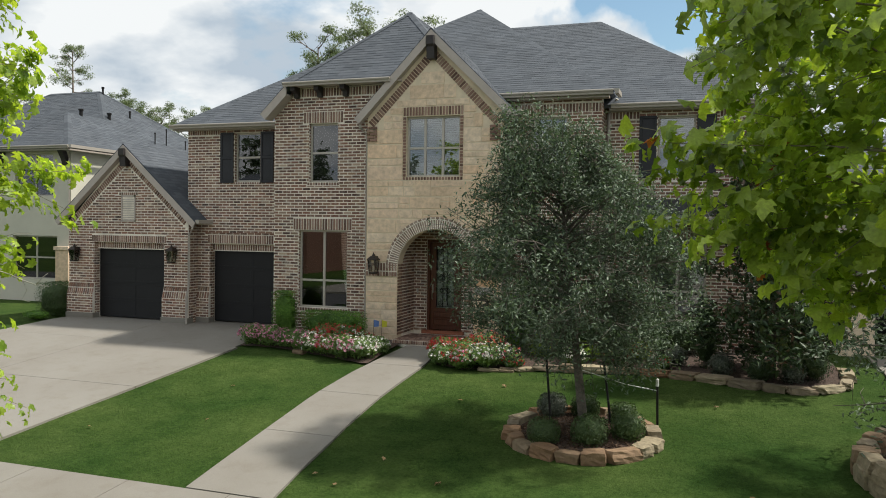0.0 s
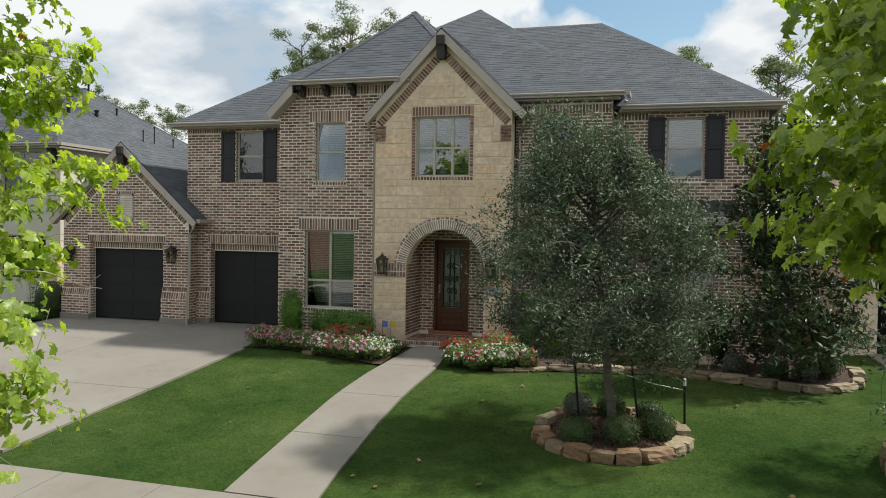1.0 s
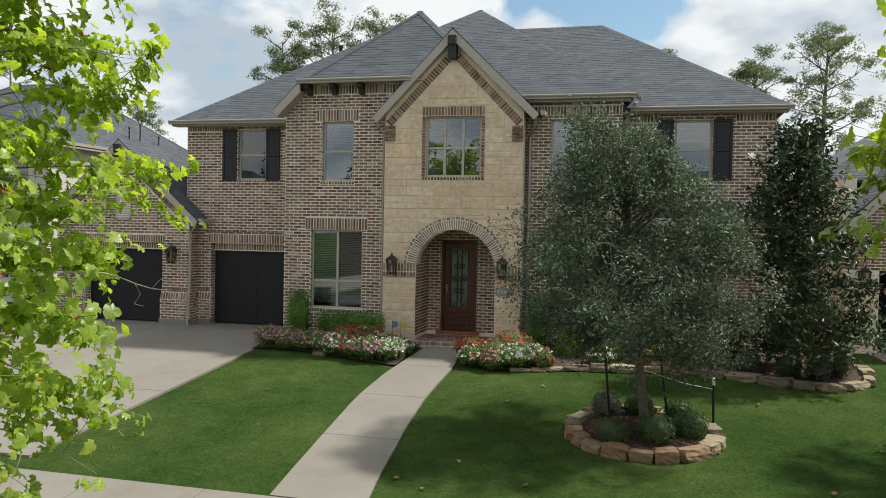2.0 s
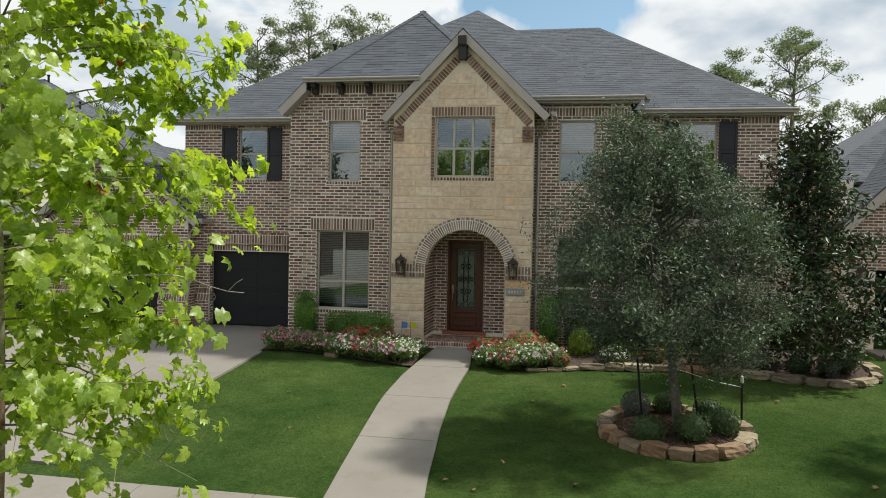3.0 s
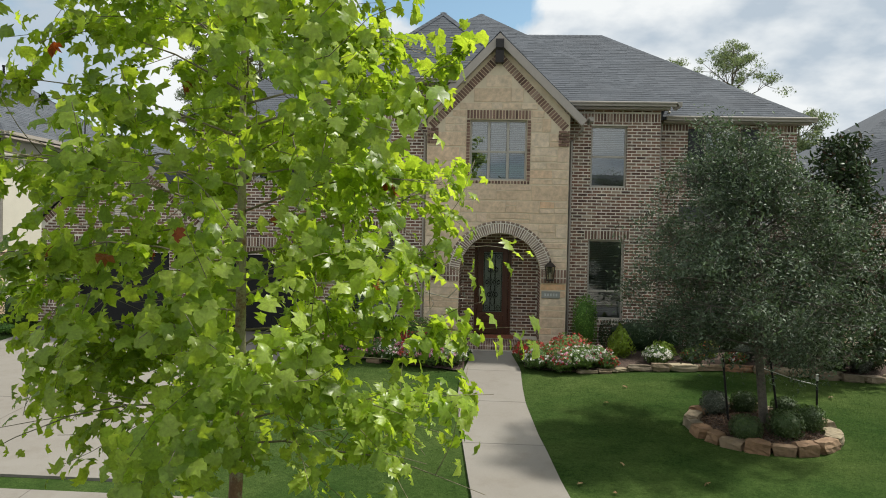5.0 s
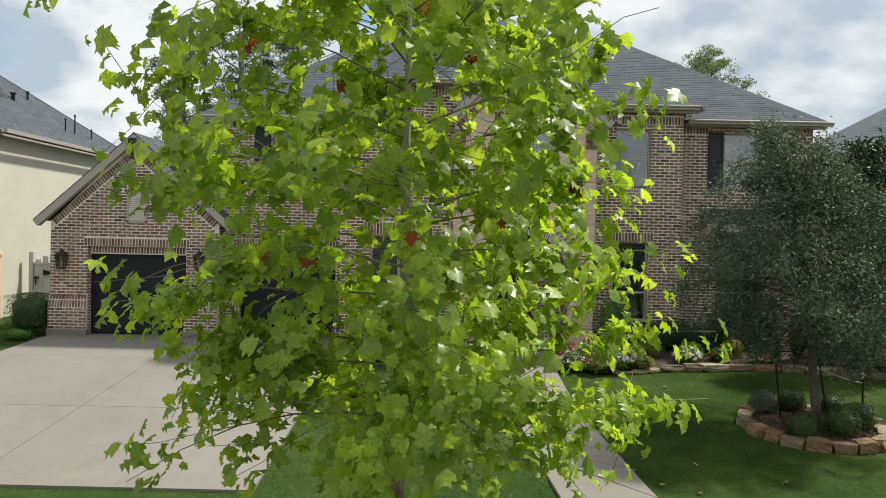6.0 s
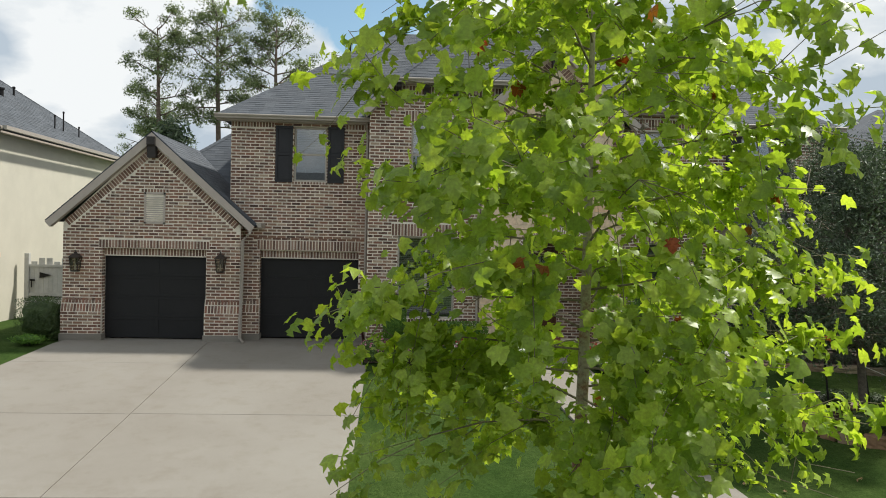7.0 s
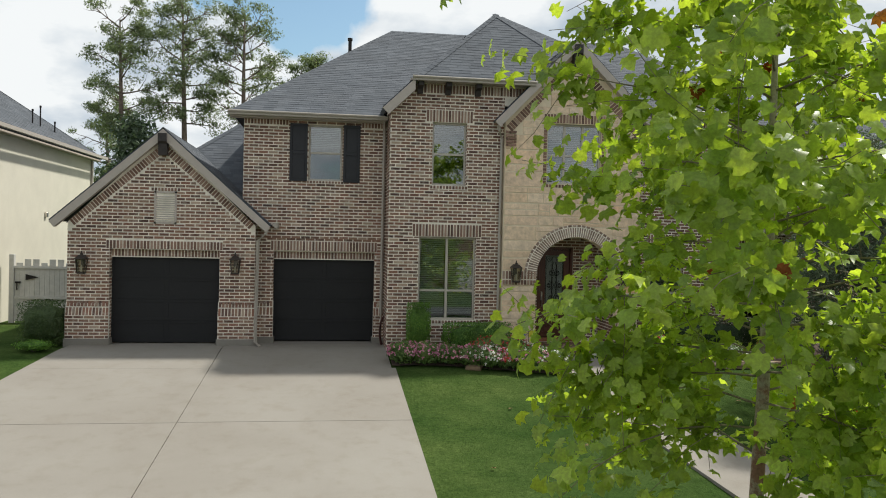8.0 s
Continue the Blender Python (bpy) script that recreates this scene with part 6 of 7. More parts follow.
# side gate and fence between the houses
fence = thing("fence", "grey painted board gate and fence between the houses", "fence", (-23.4, 28.5, -0.33))
part("post", boxes((-25.05, -24.9, 28.42, 28.58, -0.4, 1.85), bevel=0.01), FENCE, fence)
part("post", boxes((-21.85, -21.7, 28.42, 28.58, -0.4, 1.85), bevel=0.01), FENCE, fence)
for i in range(20):
    x = -24.89 + i * 0.151
    part("board", boxes((x, x + 0.147, 28.49, 28.52, -0.3, 1.45), bevel=0.003), FENCE, fence)
part("rail", boxes((-24.9, -21.85, 28.44, 28.49, 0.42, 0.5)), FENCE, fence)
part("rail", boxes((-24.9, -21.85, 28.44, 28.49, 1.40, 1.48)), FENCE, fence)
for i in range(12):
    x = -24.85 + i * 0.25
    part("slat", boxes((x, x + 0.2, 28.49, 28.51, 1.48, 1.70 if i % 3 else 1.58), bevel=0.006), FENCE, fence)
bm = bmesh.new()
prism(bm, [(-24.55, 28.43, 1.02), (-24.55, 28.43, 1.22), (-24.15, 28.43, 1.12)], (0, 0.015, 0))
part("strap_hinge", bm, IRON, fence)
part("latch", boxes((-24.86, -24.7, 28.41, 28.44, 0.92, 0.98), (-24.82, -24.79, 28.41, 28.44, 0.7, 0.98)), IRON, fence)

# ---- street side behind the camera, seen in the window glass ----
for hx in (-46, -22, 2):
    far = thing("house", "brick house across the street with a dark hipped roof", "house", (hx, -27, -1.5), group="houses across the street")
    part("wall", boxes((hx - 8, hx + 8, -34, -24, -1.7, 4.6)), BRICK, far)
    hip_roof(far, hx - 8.5, hx + 8.5, -34.5, -23.5, 4.6, ((hx - 3, -29, 8.4), (hx + 3, -29, 8.4)), tiles=False)
    part("garage_door", boxes((hx - 6, hx - 1.2, -24, -23.95, -1.6, 0.7)), FENCE, far)
    part("window", boxes((hx + 1, hx + 4, -24, -23.95, -0.6, 1.2)), GARAGE, far)
    structure("far_driveway", boxes((hx - 6.2, hx - 1.0, -23.5, -4.6, -1.66, -1.53)), CONCRETE, "concrete driveway across the street", "driveway")
for i, (tx, ty, tt) in enumerate(((-36, -45, 10.5), (18, -45, 9), (-9, -45, 8.5), (8, -50, 9), (-58, -44, 15), (-49, -47, 13))):
    evergreen("street_tree", "leafy tree across the street", 60 + i, tx, ty, tt, 1.2, lambda f: 3.2 * (1 - 0.5 * f), 22, OAK_LEAF, (0.5, 0.8), 9, BARK, 0.16, ground_z=-1.66, clump=0.4)


# ---- beds, rocks, shrubs ----
def bed(name, label, edge, back):
    """A mulched bed between its edging line and the wall."""
    vs, fs = [], []
    cols, rows = 40, 8
    ex, ey = [p[0] for p in edge], [p[1] for p in edge]
    for i in range(cols + 1):
        x = ex[0] + (ex[-1] - ex[0]) * i / cols
        y0 = float(np.interp(x, ex, ey))
        for j in range(rows + 1):
            y = y0 + (back - y0) * j / rows
            vs.append((x, y, slope(y) + 0.03 + 0.05 * math.sin(math.pi * min(1, j / rows * 1.2) * 0.8) + 0.025 * noise.noise((x * 3, y * 3, 0))))
    w = rows + 1
    fs = [(i * w + j, (i + 1) * w + j, (i + 1) * w + j + 1, i * w + j + 1) for i in range(cols) for j in range(rows)]
    return tagged(raw(name, vs, fs, MULCH, smooth=True), label, "planting bed", kind="structure")


def rock(name, rng, size, mat, parent, at, turn):
    """A split sandstone block: flat bed, rough faces, worn corners."""
    bm = bmesh.new()
    bmesh.ops.create_cube(bm, size=1)
    bmesh.ops.subdivide_edges(bm, edges=bm.edges[:], cuts=3, use_grid_fill=True)
    off = Vector(rng.uniform(-50, 50, 3))
    skew, taper = rng.uniform(-0.16, 0.16), rng.uniform(0.82, 1.0)
    for v in bm.verts:
        c = v.co.copy()
        k = sum(1 for q in c if abs(q) > 0.49)
        c *= (1.0, 1.0, 0.975, 0.93)[k]
        c.y *= taper if c.z > 0.2 else 1.0
        c.x += skew * c.y
        c += 0.10 * noise.noise_vector(c * 1.7 + off) + 0.06 * noise.noise_vector(c * 4.5 + off)
        v.co = Vector((c.x * size[0], c.y * size[1], c.z * size[2]))
    bmesh.ops.transform(bm, matrix=Matrix.Translation(at) @ Matrix.Rotation(turn, 4, "Z") @ Matrix.Rotation(rng.uniform(-0.1, 0.1), 4, "X") @ Matrix.Rotation(rng.uniform(-0.05, 0.05), 4, "Y"), verts=bm.verts)
    return part(name, bm, mat, parent)


def edging(label, line, seed, height=0.2, closed=False, length=(0.35, 0.62), depth=0.3, gaps=0.0, lift=0.0):
    """A row of rocks laid end to end along a line."""
    rng = np.random.default_rng(seed)
    pts = [Vector((x, y, 0)) for x, y in line]
    if closed:
        pts.append(pts[0])
    seg = [(b - a).length for a, b in zip(pts, pts[1:])]
    total, s = sum(seg), 0.0
    root = thing("rock_edging", label, "rock edging", (pts[0].x, pts[0].y, slope(pts[0].y)))

    def place(d):
        for a, b, l in zip(pts, pts[1:], seg):
            if d <= l:
                return a + (b - a) * (d / l), (b - a)
            d -= l
        return pts[-1], pts[-1] - pts[-2]
    while s < total - 0.1:
        l = min(rng.uniform(*length), total - s)
        p, d = place(s + l / 2)
        h = height * rng.uniform(0.8, 1.2)
        s += l
        if rng.random() < gaps:
            continue
        rock("rock", rng, (l * 0.97, depth * rng.uniform(0.8, 1.2), h), EDGING, root, (p.x, p.y, slope(p.y) + h * 0.32 + lift), math.atan2(d.y, d.x) + rng.uniform(-0.08, 0.08))
    return root


LEFT_EDGE = [(-13.35, 20.72), (-12.7, 20.76), (-11.8, 20.64), (-10.7, 20.26), (-9.8, 19.98), (-9.1, 19.8)]
RIGHT_EDGE = [(-7.62, 20.3), (-6.7, 19.95), (-5.6, 20.2), (-5.1, 20.5), (-4.1, 20.65), (-2.6, 20.85), (-1.8, 20.72), (-1.1, 20.58), (-0.3, 20.32), (0.46, 20.1), (1.2, 20.4), (1.6, 20.8)]
bed("left_bed", "dark bark mulch bed below the front windows", LEFT_EDGE, 22.5)
bed("right_bed", "dark bark mulch bed along the house beyond the entry", RIGHT_EDGE, 23.6)
edging("flat sandstone rocks edging the flower bed", LEFT_EDGE, 5, 0.09, depth=0.2, length=(0.3, 0.55), gaps=0.55)
edging("flat sandstone rocks before the red and white flowers", RIGHT_EDGE[:4], 16, 0.09, depth=0.22, length=(0.3, 0.55), gaps=0.15)
edging("rough sandstone rocks edging the long bed", RIGHT_EDGE[3:] + [(1.75, 21.4), (1.75, 22.2)], 6, 0.16, length=(0.45, 0.75))
RC = (-3.27, 16.18)
ring = [(RC[0] + 1.25 * math.cos(a * math.tau / 40), RC[1] + 1.22 * math.sin(a * math.tau / 40)) for a in range(40)]
edging("ring of rust and cream rocks round the oak", ring, 7, 0.19, True, (0.30, 0.62), 0.30)
RB = (2.6, 15.6)
edging("stacked rock ring at the lawn's far side", [(RB[0] + 1.45 * math.cos(a * math.tau / 40), RB[1] + 1.5 * math.sin(a * math.tau / 40)) for a in range(40)], 8, 0.30, True, (0.35, 0.62), 0.36)
edging("upper course of the stacked rock ring", [(RB[0] + 1.42 * math.cos(a * math.tau / 40), RB[1] + 1.47 * math.sin(a * math.tau / 40)) for a in range(40)], 18, 0.26, True, (0.35, 0.7), 0.34, lift=0.22)


def mulch_disc(cx, cy, r):
    vs, fs = [(cx, cy, slope(cy) + 0.16)], []
    for k in range(1, 6):
        for a in range(32):
            x, y = cx + r * k / 5 * math.cos(a * math.tau / 32), cy + r * k / 5 * 1.08 * math.sin(a * math.tau / 32)
            vs.append((x, y, slope(y) + 0.16 - 0.10 * (k / 5) ** 2 + 0.03 * noise.noise((x * 4, y * 4, 0))))
    fs += [(0, 1 + a, 1 + (a + 1) % 32) for a in range(32)]
    for k in range(4):
        fs += [(1 + k * 32 + a, 1 + (k + 1) * 32 + a, 1 + (k + 1) * 32 + (a + 1) % 32, 1 + k * 32 + (a + 1) % 32) for a in range(32)]
    return tagged(raw("mulch_bed", vs, fs, MULCH, smooth=True), "mounded bark mulch inside the rock ring", "planting bed", kind="structure")


oak_bed = mulch_disc(*RC, 1.14)
far_bed = mulch_disc(*RB, 1.4)


def chips(parent, centres, seed):
    """Shredded bark lying loose on a bed."""
    rng = np.random.default_rng(seed)
    n = len(centres)
    scatter("bark_chips", CHIP, parent, [(-0.5, -0.14, 0), (0.5, -0.10, 0.05), (0.42, 0.14, 0.10), (-0.45, 0.12, 0.04), (0, 0, 0.22)], [(0, 1, 4), (1, 2, 4), (2, 3, 4), (3, 0, 4)], centres, rng.normal(0, 0.45, (n, 3)) + np.array([0, 0, 1.0]), rng.uniform(0.03, 0.085, n), rng)


CHIP = leaf_material("bark_chip", (0.045, 0.026, 0.018), (0.19, 0.125, 0.085), None, 0.9, gloss=0.1)
rng = np.random.default_rng(51)
for root, (cx, cy), r in ((oak_bed, RC, 1.08), (far_bed, RB, 1.3)):
    q, a = r * np.sqrt(rng.random(2600)), rng.uniform(0, math.tau, 2600)
    px, py = cx + q * np.cos(a), cy + q * 1.0 * np.sin(a)
    chips(root, np.stack([px, py, np.array([slope(v) for v in py]) + 0.165 - 0.10 * (q / r) ** 2 + 0.01], axis=1), 52)


def shrub(name, label, category, seed, at, size, leaf, count, leaf_size=(0.035, 0.06), square=0.0, cone=0.0, blooms=(), bloom_size=(0.035, 0.08), group=""):
    """A clipped or loose shrub: twiggy stems inside a skin of small leaves, with blossoms where it has them."""
    rng = np.random.default_rng(seed)
    x, y = at
    z = slope(y) + 0.02
    t = thing(name, label, category, (x, y, z), group)
    bm = bmesh.new()
    for k in range(7):
        a = k * 0.9
        tube(bm, [(x, y, z - 0.05), (x + 0.25 * size[0] * math.cos(a), y + 0.25 * size[1] * math.sin(a), z + 0.4 * size[2]), (x + 0.38 * size[0] * math.cos(a + 0.3), y + 0.38 * size[1] * math.sin(a + 0.3), z + 0.75 * size[2])], [0.012, 0.008, 0.004], 5)
    part("stem", bm, BARK, t)
    d = rng.normal(0, 1, (count, 3))
    d /= np.linalg.norm(d, axis=1, keepdims=True)
    if square:
        box_d = d / np.max(np.abs(d), axis=1, keepdims=True)
        d = d * (1 - square) + box_d * square
    rad = 1 - 0.35 * rng.random(count) ** 2.2
    p = d * rad[:, None] * 0.5
    lump = np.array([noise.noise((v[0] * 5 + seed, v[1] * 5, v[2] * 5)) for v in p])
    p *= (1 + (0.05 if square > 0.6 else 0.12 if square else 0.3) * lump)[:, None]
    if cone:
        h = p[:, 2] + 0.5
        p[:, :2] *= (1 - cone * h)[:, None] * 1.25
    c = p * np.array(size) + np.array([x, y, z + size[2] * 0.5])
    nrm = d + rng.normal(0, 0.5, d.shape)
    scatter("foliage", leaf, t, OVAL, OVAL_F, c, nrm, rng.uniform(*leaf_size, count), rng)
    core = bmesh.new()
    bmesh.ops.create_icosphere(core, subdivisions=2, radius=0.5)
    for v in core.verts:
        u = v.co.normalized()
        if square:
            m = max(abs(u.x), abs(u.y), abs(u.z))
            u = u * (1 - square) + (u / m) * square
        k = (1 - cone * (u.z * 0.5 + 0.5)) if cone else 1
        v.co = Vector((x + u.x * size[0] * 0.39 * k, y + u.y * size[1] * 0.39 * k, z + size[2] * (0.5 + u.z * 0.4)))
    part("inner_foliage", core, leaf, t)
    for mat, n in blooms:
        n = int(n * 1.9)
        e = rng.normal(0, 1, (n, 3))
        e[:, 2] = np.abs(e[:, 2]) * 0.8 - 0.15
        e[:, 1] -= 0.25
        e /= np.linalg.norm(e, axis=1, keepdims=True)
        q = e * 0.5 * np.array(size) * rng.uniform(0.92, 1.12, (n, 1)) + np.array([x, y, z + size[2] * 0.5])
        reps = np.repeat(q, 4, axis=0) + rng.normal(0, 0.016, (4 * n, 3))
        scatter("blossom", mat, t, OVAL, OVAL_F, reps, np.repeat(e, 4, axis=0) + rng.normal(0, 0.45, (4 * n, 3)), rng.uniform(*bloom_size, 4 * n), rng)
    return t


# clipped hedges and columns
shrub("clipped_hedge", "clipped upright boxwood column beside the window", "hedge", 101, (-12.6, 21.85), (0.6, 0.58, 1.36), HEDGE_LEAF, 5200, square=0.93)
shrub("clipped_hedge", "low clipped boxwood hedge below the window", "hedge", 102, (-11.05, 21.8), (1.8, 0.62, 0.86), HEDGE_LEAF, 9000, square=0.94)
shrub("clipped_hedge", "upright dark green shrub beside the entry", "hedge", 103, (-5.95, 22.3), (0.66, 0.6, 1.5), HEDGE_LEAF, 3400, square=0.5)
shrub("clipped_hedge", "long clipped dark hedge below the tall sash window", "hedge", 104, (-4.3, 22.4), (2.5, 0.6, 0.85), DARK_LEAF, 7000, square=0.75)
shrub("clipped_hedge", "long clipped dark hedge behind the oak", "hedge", 105, (-2.2, 22.8), (1.9, 0.6, 0.95), DARK_LEAF, 5000, square=0.75)
shrub("clipped_hedge", "clipped dark hedge beside the garage", "hedge", 106, (-22.25, 23.3), (1.05, 1.1, 1.12), BOX_LEAF, 7000, square=0.93)
shrub("ground_cover", "low trailing green shrub at the bed's edge", "shrub", 107, (-22.15, 22.3), (0.9, 0.6, 0.26), HEDGE_LEAF, 1200)
shrub("column_shrub", "dark upright shrub beside the magnolia", "shrub", 108, (-1.25, 21.5), (0.6, 0.6, 1.7), DARK_LEAF, 2600, square=0.3)
for i, (x, y, s) in enumerate(((-0.9, 20.95, 0.55), (-0.1, 20.7, 0.6), (0.55, 20.75, 0.55), (1.0, 21.1, 0.75), (-1.9, 21.6, 0.5))):
    shrub("round_shrub", "dark rounded shrub under the magnolia", "shrub", 110 + i, (x, y), (s, s, s), DARK_LEAF if i % 2 else GREY_LEAF, 1500, group="shrubs under the magnolia")
# clipped balls round the oak
for i, (x, y, s, m) in enumerate(((-3.95, 16.92, 0.60, GREY_LEAF), (-3.80, 15.42, 0.60, BOX_LEAF), (-3.04, 15.58, 0.68, BOX_LEAF), (-2.45, 16.05, 0.64, BOX_LEAF), (-2.62, 16.82, 0.56, BOX_LEAF), (-3.34, 17.05, 0.58, BOX_LEAF))):
    ob = shrub("boxwood_ball", "clipped round boxwood under the staked oak" if i else "loose silvery rounded shrub in the rock ring", "shrub", 130 + i, (x, y), (s * 0.95, s * 0.95, s * 0.85), m, 2200, (0.03, 0.05), square=0.25, group="shrubs round the oak")
# lime and white accents
shrub("lime_shrub", "bright lime-green conical shrub in the bed", "shrub", 141, (-5.1, 21.6), (0.75, 0.6, 0.88), LIME_LEAF, 1500, (0.05, 0.09), cone=0.75)
shrub("lime_shrub", "bright lime-green rounded shrub in the bed", "shrub", 142, (-4.05, 21.55), (0.62, 0.6, 0.5), LIME_LEAF, 1300, (0.05, 0.09), cone=0.3)
shrub("lime_shrub", "lime-green rounded shrub beside red flowers", "shrub", 143, (-2.8, 21.9), (0.55, 0.5, 0.5), LIME_LEAF, 1000, (0.05, 0.09), blooms=((PETAL_RED, 14),))
W, P, R = PETAL_WHITE, PETAL_PINK, PETAL_RED
BUSHES = [(-13.05, 21.1, 0.75, ((P, 60),)), (-12.5, 21.05, 0.75, ((P, 55),)), (-11.95, 21.0, 0.7, ((P, 50),)), (-11.4, 20.85, 0.7, ((P, 45), (W, 12))), (-10.95, 20.65, 0.75, ((W, 38), (P, 18))), (-10.45, 20.55, 0.72, ((R, 25), (W, 10), (P, 30))), (-9.95, 20.35, 0.78, ((P, 45), (W, 20))), (-9.45, 20.4, 0.75, ((W, 45), (P, 8))), (-10.9, 21.25, 0.85, ((R, 70),)), (-10.3, 21.2, 0.9, ((R, 75), (W, 8))), (-9.75, 21.0, 0.7, ((R, 20), (W, 25))), (-9.3, 20.95, 0.6, ((W, 30),)),
    (-7.45, 20.95, 0.75, ((R, 90),)), (-7.3, 20.4, 0.65, ((W, 30), (R, 8))), (-6.85, 20.7, 0.78, ((R, 60), (W, 12))), (-6.75, 20.2, 0.65, ((R, 22), (W, 16), (P, 14))), (-6.25, 20.4, 0.8, ((W, 48), (P, 14))), (-6.45, 21.15, 0.95, ((R, 80),)), (-5.85, 20.75, 0.7, ((R, 14), (W, 30), (P, 14))), (-5.6, 20.55, 0.5, ((R, 26),)), (-4.25, 21.2, 0.62, ((W, 60),)), (-3.3, 21.5, 0.5, ((R, 16),)), (-2.3, 21.3, 0.5, ((R, 16), (W, 6)))]
names = {W: "white", P: "pink", R: "red"}
for i, (x, y, s, b) in enumerate(BUSHES):
    kinds = ", ".join(dict.fromkeys(names[m] for m, n in b))
    shrub("flowering_bush", "loose green bush with %s blossoms" % kinds, "flower", 200 + i, (x, y - 0.12), (s * 1.08, s * 1.05, s * 0.74), FLOWER_LEAF, 1200, (0.045, 0.09), blooms=b, group="flowers in the beds")

# stakes and guy rope of the oak
for i, (x, y, tx, ty) in enumerate(((-3.83, 16.3, -3.97, 16.38), (-2.78, 16.6, -2.98, 16.7), (-2.0, 16.8, -2.02, 16.8))):
    st = thing("tree_stake", "dark metal stake tied to the young oak" if i < 2 else "dark metal stake with a pale tip and guy rope", "stake", (x, y, slope(y)), "stakes of the oak")
    bm = bmesh.new()
    h = 1.35 if i < 2 else 0.85
    tube(bm, [(x, y, slope(y) - 0.1), (tx, ty, slope(y) + h)], 0.022, 6)
    part("post", bm, IRON, st)
    if i == 2:
        bm = bmesh.new()
        lathe(bm, [(0.028, 0), (0.028, 0.12), (0.01, 0.14)], (tx, ty, slope(y) + h - 0.02), 8)
        part("cap", bm, BLIND, st)
        bm = bmesh.new()
        tube(bm, [(tx, ty, slope(y) + h - 0.1), (-2.55, 16.45, slope(y) + h + 0.04), (-3.3, 16.12, 0.35)], 0.008, 5)
        part("rope", bm, BLIND, st)

# garden hose by the garage, small yard flags
hose = thing("garden_hose", "coiled maroon garden hose hanging by the garage", "hose", (-13.36, 23.3, -0.3))
bm = bmesh.new()
for k in range(5):
    o = 0.02 * k
    tube(bm, [(-13.36 + (0.12 + o * 0.5) * math.sin(a), 23.42 - o * 1.6, 0.05 + (0.38 + o) * math.cos(a)) for a in [j * math.tau / 20 for j in range(21)]], 0.013, 6)
part("coil", bm, HOSE, hose)
BLUE_F = simple("blue_plastic", (0.13, 0.22, 0.50), 0.5, scale=10, fine=60, var=0.08)
YELLOW_F = simple("yellow_plastic", (0.60, 0.55, 0.04), 0.5, scale=10, fine=60, var=0.08)
for x, m, w in ((-9.88, BLUE_F, "blue"), (-9.64, YELLOW_F, "yellow")):
    fl = thing("yard_flag", "small %s plastic yard flag on a wire" % w, "flag", (x, 21.9, slope(21.9)), "yard flags")
    bm = bmesh.new()
    tube(bm, [(x, 21.9, slope(21.9) - 0.05), (x, 21.9, 0.3)], 0.006, 5)
    part("wire", bm, IRON, fl)
    bm = bmesh.new()
    prism(bm, [(x, 21.9, 0.3), (x + 0.16, 21.88, 0.27), (x + 0.15, 21.9, 0.12), (x, 21.9, 0.1)], (0, 0.006, 0))
    part("flag", bm, m, fl)


# ---- grass and fallen leaves ----
def on_lawn(x, y):
    if abs(x + 8.3) < 1.2 and walk_l(y) - 0.03 < x < walk_r(y) + 0.03:
        return False
    if ((x - RC[0]) / 1.5) ** 2 + ((y - RC[1]) / 1.62) ** 2 < 1 or ((x - RB[0]) / 1.55) ** 2 + ((y - RB[1]) / 1.6) ** 2 < 1:
        return False
    if x < -9 and y > np.interp(x, [p[0] for p in LEFT_EDGE], [p[1] for p in LEFT_EDGE]) - 0.1:
        return False
    if -7.7 < x < 1.7 and y > np.interp(x, [p[0] for p in RIGHT_EDGE], [p[1] for p in RIGHT_EDGE]) - 0.1:
        return False
    return True


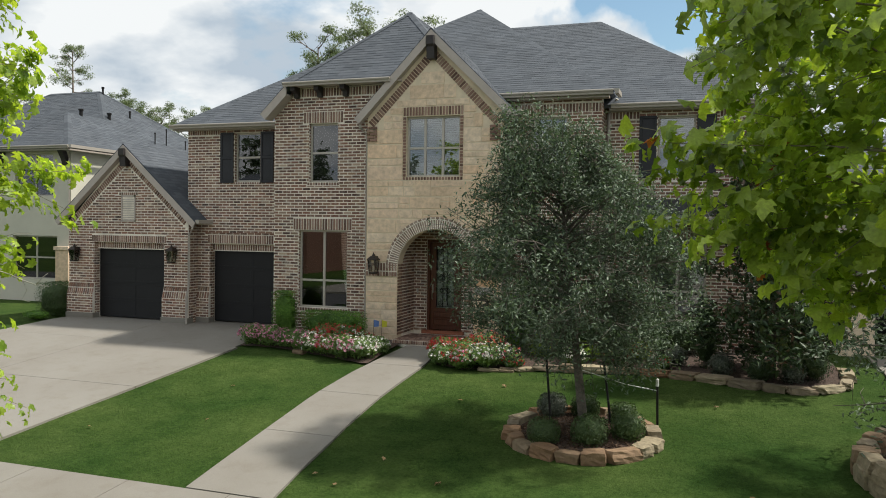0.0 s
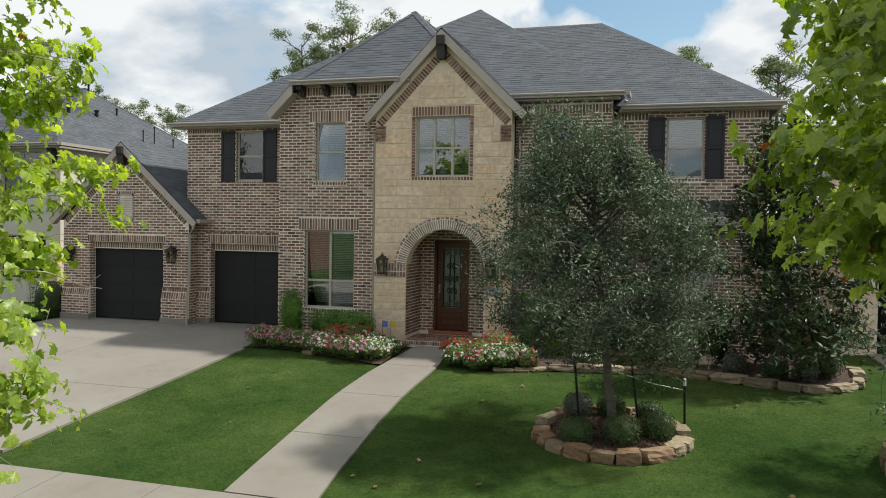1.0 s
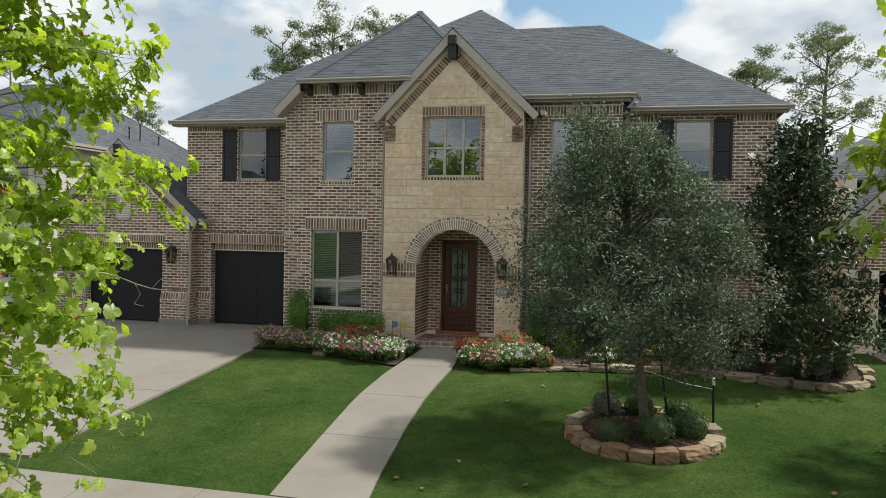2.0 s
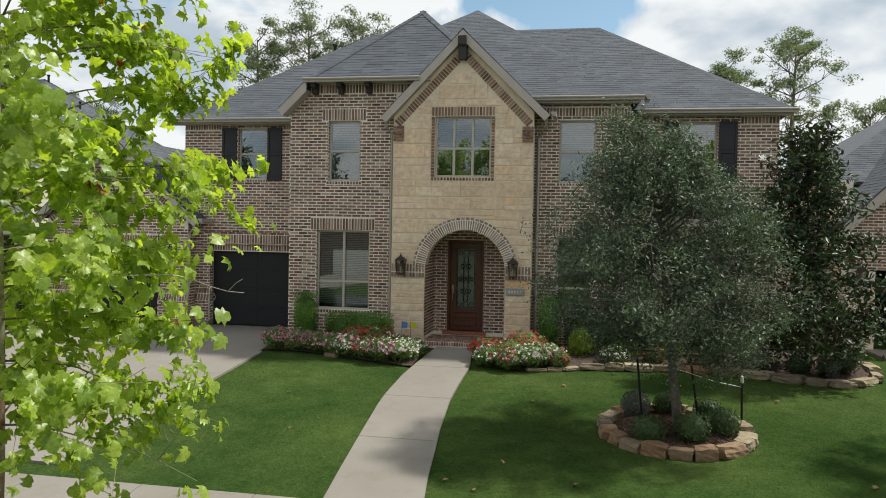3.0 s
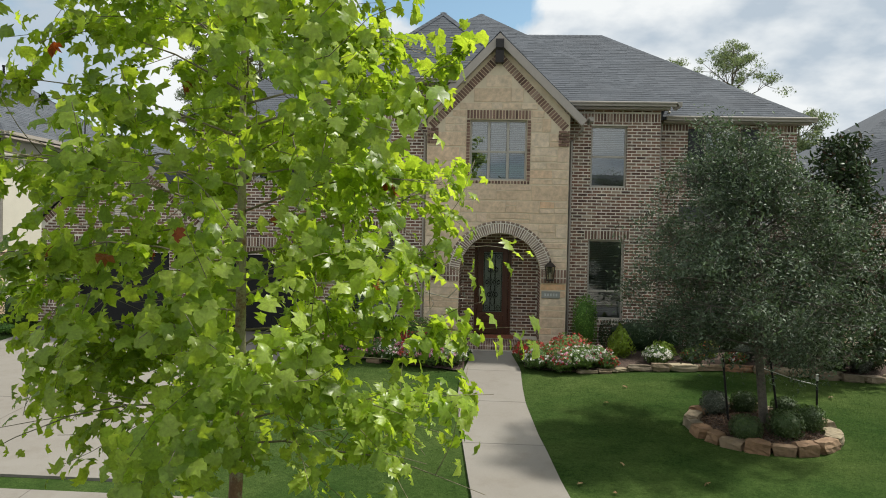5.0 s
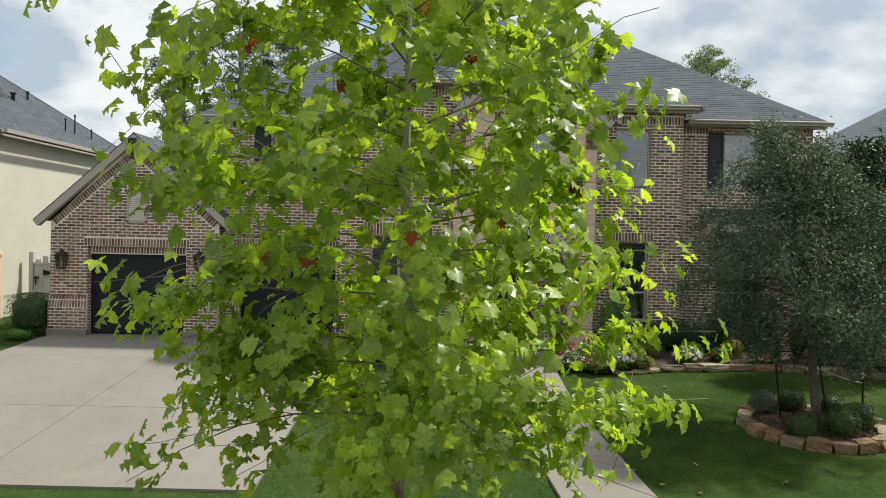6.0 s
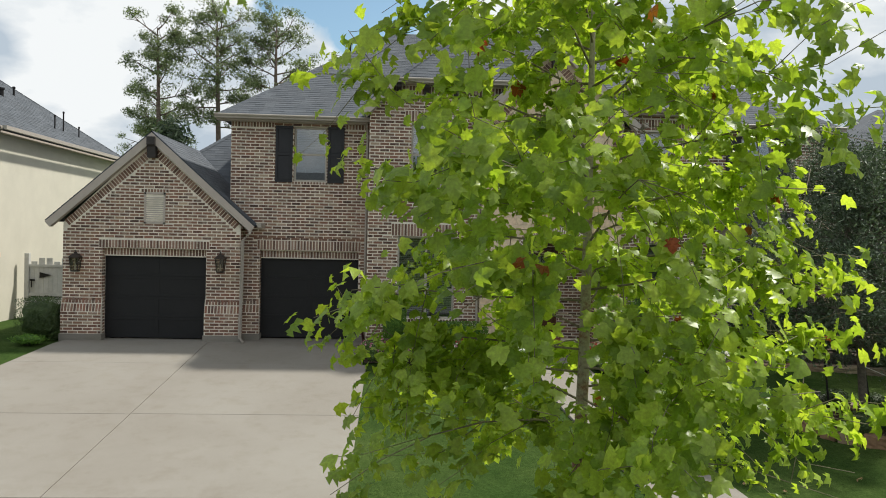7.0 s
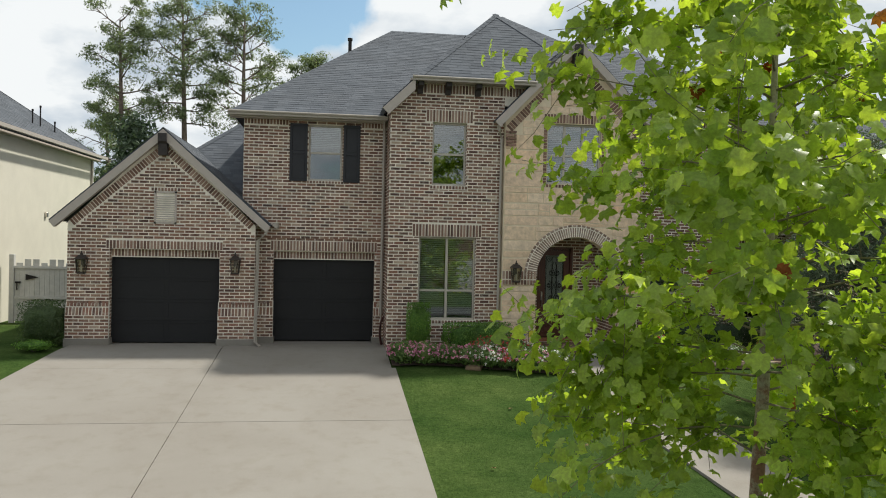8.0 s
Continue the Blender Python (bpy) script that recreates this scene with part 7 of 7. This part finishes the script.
rng = np.random.default_rng(77)
gx, gy = rng.uniform(-13.22, 2.5, 100000), 12.1 + 8.6 * rng.random(100000) ** 1.1
ok = np.array([on_lawn(a, b) for a, b in zip(gx, gy)])
gx, gy = gx[ok], gy[ok]
gc = np.stack([gx, gy, np.array([slope(v) for v in gy]) - 0.02], axis=1)
scatter("grass", GRASS, None, [(-0.12, 0, 0), (0.12, 0, 0), (0.0, 0.55, 0.05), (0.1, 1.0, 0.3)], [(0, 1, 2), (2, 1, 3)], gc, np.stack([rng.normal(0, 0.7, len(gx)), rng.normal(0, 0.7, len(gx)), rng.uniform(0.4, 1.1, len(gx))], axis=1), rng.uniform(0.012, 0.026, len(gx)), rng, spin=rng.normal(0, 0.35, len(gx)))
tagged(bpy.data.objects["grass"], "short mown grass blades of the front lawn", "grass", kind="stuff")
lx = np.array([(-7.0, 13.2), (-7.7 + 1.2, 12.9), (-6.2, 14.1), (-5.0, 13.4), (-10.3, 15.0), (-11.2, 17.2), (-0.5, 14.2), (0.2, 13.1), (-6.0, 17.6), (-5.4, 18.9), (-12.2, 14.0), (-1.0, 18.6)])
lc = np.stack([lx[:, 0], lx[:, 1], np.array([slope(v) for v in lx[:, 1]]) + 0.03], axis=1)
scatter("fallen_leaves", leaf_material("dry_leaf", (0.20, 0.11, 0.045), (0.33, 0.22, 0.10), None), None, LOBED, LOBED_F, lc, rng.normal(0, 0.3, (12, 3)) + np.array([0, 0, 1]), rng.uniform(0.07, 0.11, 12), rng)
tagged(bpy.data.objects["fallen_leaves"], "few dry brown leaves fallen on the lawn", "leaves", kind="stuff")


# ---- bricks of the walls ----
def lay_bricks():
    """The bricks nearest to the path by the entry are single parts on shared meshes; the others are joined a wall."""
    unit = {}
    for wall, quads, plane in PIECE_WALLS:
        rest, single = [], 0
        for q in quads:
            w, h = q[1][0] - q[0][0], q[3][1] - q[0][1]
            if single < 300 and abs(w - (BRICK_L)) < 0.001 and 0.9 < q[0][1] < 2.6:
                if "full" not in unit:
                    vs, fs = [], []
                    piece_geometry([[(0, 0), (BRICK_L, 0), (BRICK_L, COURSE - JOINT), (0, COURSE - JOINT)]], Plane((0, 0, 0), (1, 0, 0), (0, -1, 0)), 0.006, 0.003, vs, fs)
                    me = bpy.data.meshes.new("brick")
                    me.from_pydata([tuple(v) for v in vs], [], fs)
                    unit["full"] = me
                b = link_mesh("brick", unit["full"], BRICK, wall)
                b.location = plane.at(q[0][0], q[0][1], 0)
                single += 1
            else:
                rest.append(q)
        pieces("brickwork", rest, plane, BRICK, wall, proud=0.006)


lay_bricks()
